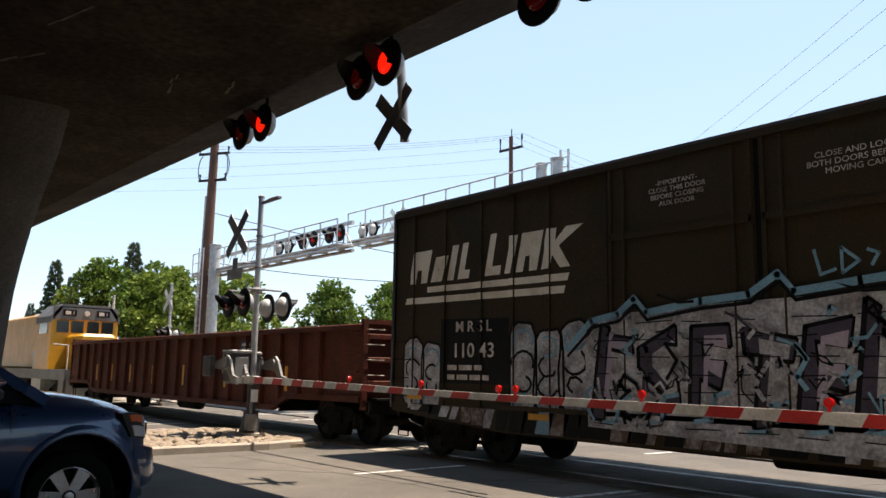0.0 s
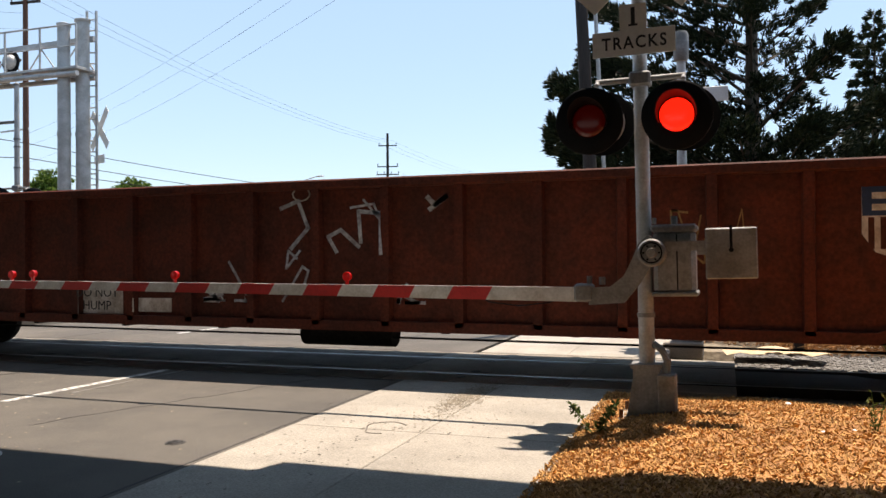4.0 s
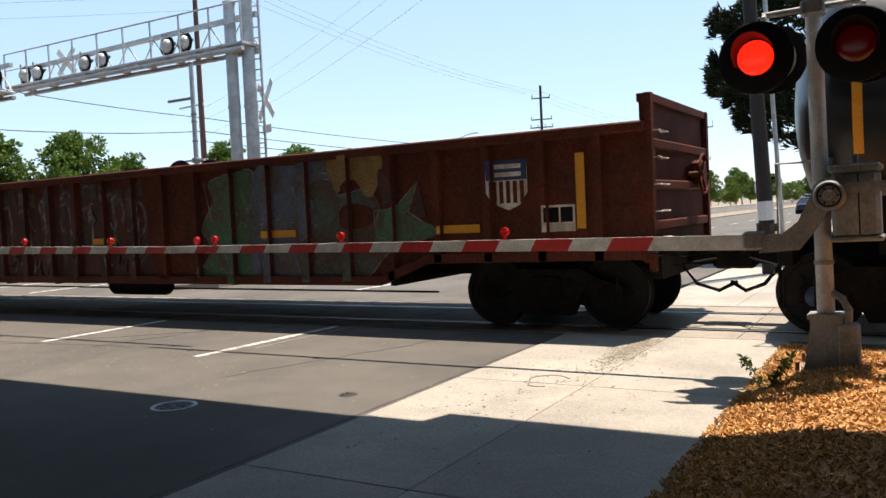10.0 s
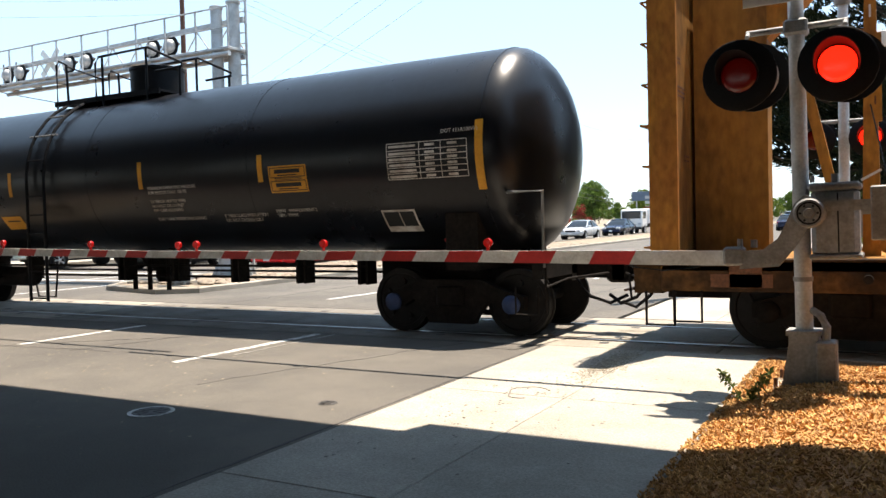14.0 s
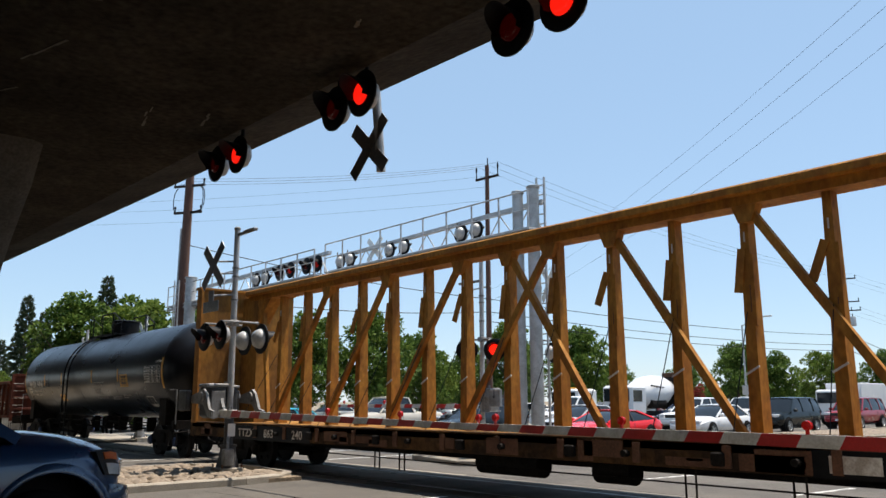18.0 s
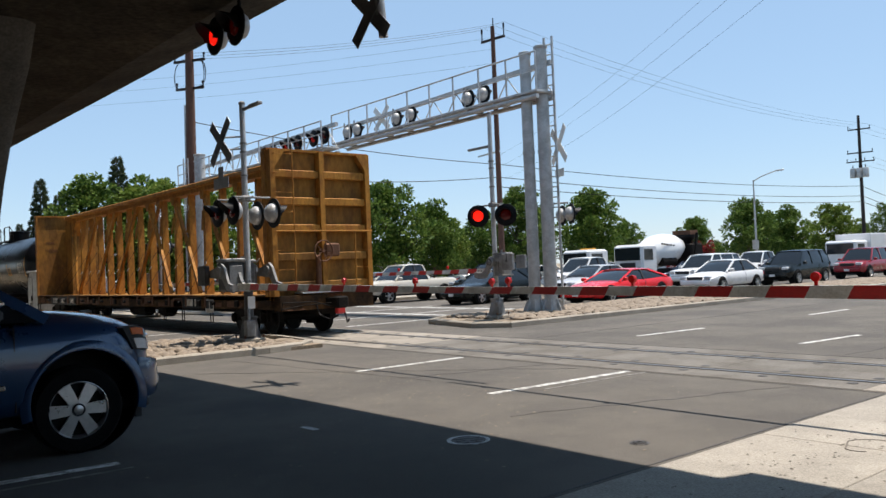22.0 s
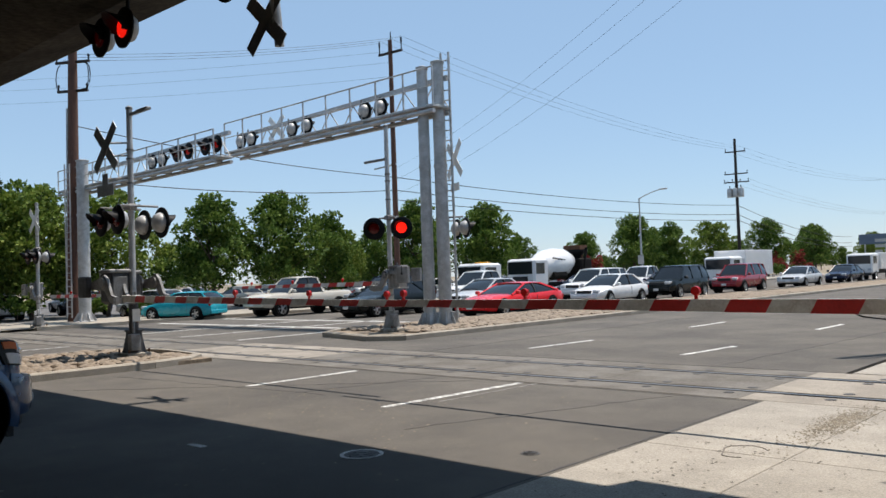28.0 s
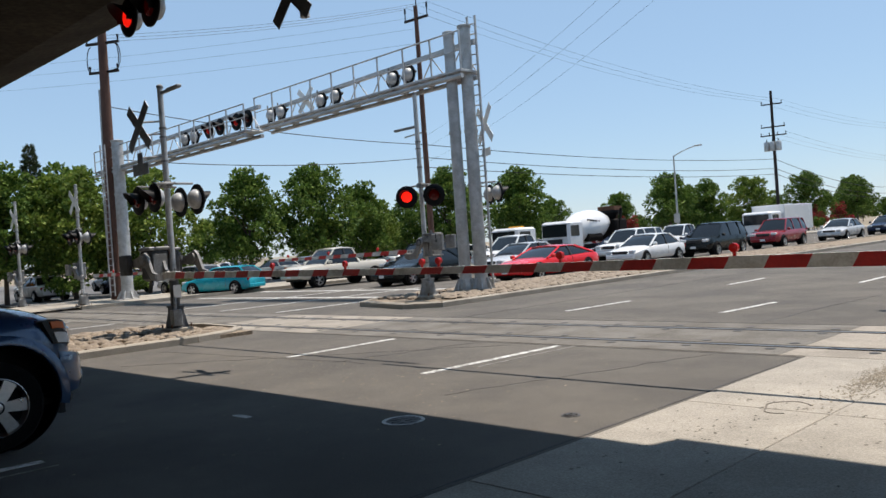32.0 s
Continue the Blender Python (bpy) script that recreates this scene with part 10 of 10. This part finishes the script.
bars("fascia_writing", 2, 3.6, 0.42, pose(3.9, -0.012, 2.55, 90), WHITEWASH, hall, 0.8)
part("roof", Geo().add([(-0.4, -0.4, 3.0), (16.8, -0.4, 3.0), (16.8, 9.4, 3.0), (-0.4, 9.4, 3.0), (4.2, 4.5, 5.2), (12.4, 4.5, 5.2)],
                       [(0, 1, 5, 4), (1, 2, 5), (2, 3, 4, 5), (3, 0, 4), (3, 2, 1, 0)]), ROOFTILE, hall)
for r in range(11):
    u = r / 11
    part("tile_course", Geo().beam((-0.45 + 4.6 * u, -0.42 + 4.9 * u, 3.05 + 2.2 * u), (16.85 - 4.4 * u, -0.42 + 4.9 * u, 3.05 + 2.2 * u), 0.30, 0.07), ROOFTILE, hall)
for x in (1.8, 6.0, 10.0):
    part("porch_post", Geo().box(x, x + 0.3, 0.1, 0.4, -0.1, 2.05), STUCCO, hall)
    w = part("window", Geo().box(x + 0.8, x + 2.4, 0.36, 0.39, 0.7, 1.9), TANK, hall)
    part("window_frame", Geo().box(x + 0.72, x + 2.48, 0.38, 0.398, 0.62, 1.98), WHITEWASH, w)

# equipment cabinet beside the left track
b = thing("equipment_cabinet", "pale grey steel equipment cabinet beside the track", "cabinet", pose(-43.2, 10.6, 0))
part("cabinet_body", Geo().chamfered(-0.9, 0.9, -0.7, 0.7, 0.1, 2.2, 0.03), GALV, b)
part("roof", Geo().chamfered(-1.0, 1.0, -0.8, 0.8, 2.2, 2.3, 0.02), GALV, b)
part("plinth", Geo().box(-1.0, 1.0, -0.8, 0.8, -0.1, 0.1), KERB, b)
d = part("door", Geo().chamfered(0.895, 0.93, -0.55, 0.55, 0.2, 2.1, 0.01), GALV, b)
part("handle", Geo().box(0.93, 0.97, 0.3, 0.34, 1.0, 1.25), STEEL, d)


# ---- ground clutter ----
def brush(x, y, w, d, h, seed, mat=DRY, n=1500, label="dry brown brush and cut branches", name="dry_brush", size=0.22):
    rg = random.Random(seed)
    vs, fs = [], []
    for _ in range(n):
        a, r = rg.uniform(0, 6.3), rg.random() ** 0.6
        p = Vector((x + w / 2 * r * math.cos(a), y + d / 2 * r * math.sin(a), 0))
        p.z = (h * (1 - r * r) * rg.random() ** 0.8) + 0.01 + max(0, mound_height(p.x, p.y) if p.y < 9 else 0)
        dd = unit(rg)
        dd.z *= 0.5
        leaf(vs, fs, p, dd.normalized(), unit(rg), size * rg.uniform(0.5, 1.6), rg.uniform(0.008, 0.03))
    ob = new(name, leaves_mesh(name, vs, fs, mat))
    tagged(ob, label, "brush", kind="stuff")
    return ob


brush(2.9, 14.9, 4.4, 1.6, 0.55, 61, n=5200)
brush(0.9, 16.0, 2.2, 1.6, 0.50, 62, n=2200)
brush(5.4, 15.3, 3.4, 1.9, 0.30, 63, n=1800, mat=DRY)
brush(3.5, 17.6, 5.0, 1.6, 0.35, 64, n=1600, mat=leafage("straw grass", (0.20, 0.14, 0.06), (0.36, 0.27, 0.12), (0.22, 0.22, 0.09)), label="straw-coloured dry grass by the fence", name="dry_grass")
brush(-0.6, 16.4, 1.0, 1.6, 0.32, 65, n=700)
for k, (a, b) in enumerate([((0.2, 15.2, 0.06), (1.3, 14.2, 0.22)), ((1.6, 14.6, 0.3), (3.2, 15.1, 0.34)), ((3.0, 14.4, 0.1), (4.6, 14.8, 0.28)), ((2.2, 15.8, 0.2), (3.9, 16.2, 0.3))]):
    tagged(part("fallen_branch", Geo().tube(a, b, 0.035, 0.018, n=6), BARK), "dry fallen branch in the brush", "branch", "fallen branches")


def weed(x, y, h, seed, label="spindly green weed with small leaves", mat=WEED, lean=0.1, n=70, size=0.055):
    rg = random.Random(seed)
    z0 = mound_height(x, y) if y < 8.7 else 0.0
    th = thing("weed", label, "weed", pose(x, y, z0 - 0.02), "weeds")
    stems = Geo()
    vs, fs = [], []
    for _ in range(3):
        a = rg.uniform(0, 6.3)
        top = Vector((lean * h * math.cos(a) * 2, lean * h * math.sin(a) * 2, h * rg.uniform(0.6, 1.0)))
        stems.tube((0, 0, 0), tuple(top), 0.006, 0.002, n=5)
        for _ in range(n // 3):
            f = rg.uniform(0.15, 1.0)
            leaf(vs, fs, top * f, (unit(rg) + Vector((0, 0, 0.3))).normalized(), unit(rg), size * rg.uniform(0.6, 1.4), size * rg.uniform(0.25, 0.45))
    part("stem", stems, mat, th)
    lv = new("foliage", leaves_mesh("foliage", vs, fs, mat))
    lv.parent = th


for k, (x, y, h) in enumerate([(-1.12, 7.25, 0.34), (1.55, 7.25, 0.75), (1.38, 7.45, 0.5), (1.15, 7.5, 0.42), (1.75, 7.0, 0.3), (2.35, 14.2, 1.0), (3.9, 15.6, 1.15), (4.5, 15.4, 0.8), (-0.45, 14.9, 0.35), (-1.0, 15.6, 0.4), (3.0, 7.6, 0.5), (5.6, 16.6, 0.9)]):
    weed(x, y, h, 70 + k, n=60 if k else 160, size=0.05 if k else 0.07, lean=0.12 if k else 0.3)


def sheet_of_card(x, y, w, d, turn, seed):
    rg = random.Random(seed)
    g = Geo()
    n = 6
    zs = [[0.03 + 0.05 * rg.random() + 0.05 * math.sin(i * 1.3 + j) ** 2 for i in range(n + 1)] for j in range(3)]
    m = pose(x, y, 0.02, 0, 0, turn)
    for lift in (0, 0.006):
        g.add([(w * (i / n - 0.5), d * (j / 2 - 0.5), zs[j][i] + lift) for j in range(3) for i in range(n + 1)],
              [(j * (n + 1) + i, j * (n + 1) + i + 1, (j + 1) * (n + 1) + i + 1, (j + 1) * (n + 1) + i) for j in range(2) for i in range(n)], m)
    tagged(part("cardboard_sheet", g, CARD), "flattened faded cardboard sheet lying on the ballast", "cardboard", "cardboard sheets")


sheet_of_card(0.45, 13.35, 1.1, 0.75, 12, 81)
sheet_of_card(0.95, 13.3, 0.9, 0.7, -14, 82)

# ---- road details ----
RIM = material("worn white ring paint", (0.55, 0.55, 0.52), 0.75, vary=0.35, grain=40, patch=8, second=(0.22, 0.22, 0.21), share=0.3)
IRONLID = material("cast iron lid", (0.075, 0.07, 0.065), 0.6, 0.4, vary=0.3, grain=40, patch=6)


def manhole(x, y, r, ring, label):
    th = thing("manhole_cover", label, "manhole cover", pose(x, y, 0), "manhole covers")
    part("lid", Geo().lathe([(0.01, 0.0), (r, 0.0), (r, 0.006), (r * 0.94, 0.009), (0.01, 0.009)], 28), IRONLID, th)
    for k in range(8):
        a = k * math.pi / 4
        part("rib", Geo().beam((0.25 * r * math.cos(a), 0.25 * r * math.sin(a), 0.011), (0.85 * r * math.cos(a), 0.85 * r * math.sin(a), 0.011), 0.03, 0.006), IRONLID, th)
    if ring:
        g = Geo().lathe([(r * 1.02, 0.001), (r * 1.02, 0.006), (r * 1.24, 0.006), (r * 1.24, 0.001)], 28, caps=False)
        part("painted_ring", g, RIM, th, "worn white painted ring")
    else:
        part("collar", Geo().lathe([(r * 1.01, 0.0), (r * 1.3, 0.0), (r * 1.28, 0.004), (r * 1.01, 0.004)], 24), IRONLID, th)


manhole(-5.83, 5.05, 0.165, True, "iron manhole cover with a worn white ring in the asphalt")
manhole(-4.55, 5.95, 0.07, False, "small iron valve cover in the asphalt")
STAIN = material("old oil stain", (0.20, 0.18, 0.15), 0.8, vary=0.3, grain=40, patch=5)
MUD = material("dried mud", (0.27, 0.23, 0.17), 0.95, vary=0.35, grain=60, patch=6, bump=0.006)


def flecks(name, label, boxes, n, r, mat, seed, z=0.014, category="debris"):
    """Thin uneven scraps strewn over the ground."""
    rg = random.Random(seed)
    g = Geo()
    for _ in range(n):
        x0, x1, y0, y1 = rg.choice(boxes)
        x, y, q = rg.gauss((x0 + x1) / 2, (x1 - x0) / 4), rg.gauss((y0 + y1) / 2, (y1 - y0) / 4), r * rg.uniform(0.3, 1.4)
        a = rg.uniform(0, 3)
        ring = [(x + q * rg.uniform(0.5, 1.1) * math.cos(a + k * 1.05), y + 1.3 * q * rg.uniform(0.5, 1.1) * math.sin(a + k * 1.05)) for k in range(6)]
        g.add([(*p, z) for p in ring] + [(x, y, z + 0.35 * q)], [(k, (k + 1) % 6, 6) for k in range(6)])
    tagged(part(name, g, mat), label, category, kind="stuff")


flecks("mud_crumbs", "dried mud crumbs on the pavement", [(-3.0, -2.5, 7.4, 9.9), (-2.95, -2.6, 8.0, 9.7)], 1800, 0.012, MUD, 91)
flecks("pavement_grit", "dark grit strewn over the pavement", [(-3.9, -2.6, 3.6, 9.0), (-3.9, -1.3, 5.0, 9.5)], 260, 0.013, STAIN, 92)
flecks("asphalt_grit", "pale grit and chips on the asphalt", [(-9.5, -4.2, 3.0, 9.4), (-14, -6, 5, 9.3)], 420, 0.014, MUD, 93, z=0.003)
flecks("litter", "white litter scraps on the mulch", [(0.3, 2.5, 6.2, 8.2), (1.0, 4.0, 12.9, 14.2)], 16, 0.03, WHITEWASH, 94, z=0.3)
CRACK = material("crack filler", (0.17, 0.15, 0.125), 0.9, vary=0.2)
g = Geo()
pts = [(-3.03 + 0.17 * math.cos(q) * (1 + 0.2 * math.sin(3 * q)), 7.0 + 0.26 * math.sin(q), 0.0145) for q in (0.6 + 0.33 * k for k in range(15))]
for a, b in zip(pts, pts[1:]):
    g.beam(a, b, 0.016, 0.004)
tagged(part("pavement_crack", g, CRACK), "curved crack in the pale concrete", "crack", kind="structure")
setting("worn_lane_mark", Geo().box(-7.72, -7.46, 4.33, 4.41, -0.001, 0.004), RIM, "worn white mark on the asphalt", "road marking")
g = Geo()
rg = random.Random(41)
for k in range(26):
    for y in (10.2, 10.74, 11.76, 12.28):
        x = -33.8 + 1.22 * k + rg.uniform(-0.05, 0.05)
        g.lathe([(0.07, 0.0), (0.065, 0.006), (0.01, 0.008)], 10, Matrix.Translation((x, y + rg.uniform(-0.02, 0.02), 0.009)))
tagged(part("lag_screws", g, IRONLID), "dark recessed screws of the crossing panels", "screw", kind="stuff")
TAR = material("dark tar seam", (0.045, 0.041, 0.037), 0.7, vary=0.3, grain=40, patch=4)


def seam(a, b, w, seed, wander=0.05, mat=TAR):
    """A hairline that wanders over the asphalt."""
    rg = random.Random(seed)
    n = max(4, int((Vector(b) - Vector(a)).length / 0.22))
    line = [(a[0] + (b[0] - a[0]) * i / n + rg.uniform(-wander, wander), a[1] + (b[1] - a[1]) * i / n + rg.uniform(-wander, wander), 0.0015) for i in range(n + 1)]
    g = Geo()
    for p, q in zip(line, line[1:]):
        g.beam(p, q, w * rg.uniform(0.6, 1.3), 0.003)
    tagged(part("asphalt_crack", g, mat), "fine wandering crack in the asphalt", "crack", kind="structure")


seam((-16.5, 9.74), (-4.0, 9.74), 0.02, 1, 0.012)
seam((-16.5, 12.82), (-4.0, 12.82), 0.025, 2, 0.015)
seam((-4.02, 3.0), (-3.99, 9.7), 0.02, 3, 0.008)
seam((-13.4, 5.6), (-8.4, 9.6), 0.012, 4)
seam((-9.9, 7.2), (-9.2, 9.7), 0.01, 5)
seam((-6.4, 6.1), (-5.1, 9.6), 0.01, 6)
seam((-14.8, 6.9), (-9.3, 7.4), 0.009, 7)
seam((-5.9, 13.0), (-5.2, 24.0), 0.02, 8)
seam((-12.6, 13.0), (-12.2, 30.0), 0.02, 9)
g = Geo()
for k in range(7):
    g.beam((0.12 + 0.03 * k, 9.55 + 0.035 * (k % 3), -0.022), (0.20 + 0.04 * (k % 4), 9.62 + 0.05 * (k % 5), -0.022), 0.02, 0.01)
tagged(part("paint_mark", g, material("yellow marking paint", (0.75, 0.60, 0.05), 0.8, vary=0.25, grain=80)), "sprayed yellow survey mark beside the rail", "paint mark", kind="structure")


# ---- what moves ----
def motions():
    for c in train_cars:
        walk(c, [(0.5 * k, pose(SPEED * 0.5 * k, TRACK_Y, 0)) for k in range(65)])
    for ws, x, r in wheelsets:
        turn = math.degrees(SPEED * 0.1 / r)
        walk(ws, [(0.1 * k, pose(x, 0, r + 0.008, 0, turn * k, 0)) for k in range(321)])
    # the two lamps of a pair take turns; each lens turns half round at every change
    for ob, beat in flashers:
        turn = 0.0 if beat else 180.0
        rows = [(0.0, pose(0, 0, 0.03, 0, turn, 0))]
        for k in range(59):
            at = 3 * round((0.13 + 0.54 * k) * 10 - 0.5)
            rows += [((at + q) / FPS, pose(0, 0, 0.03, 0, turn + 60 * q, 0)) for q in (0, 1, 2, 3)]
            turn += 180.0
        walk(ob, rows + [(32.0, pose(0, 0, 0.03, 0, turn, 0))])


motions()
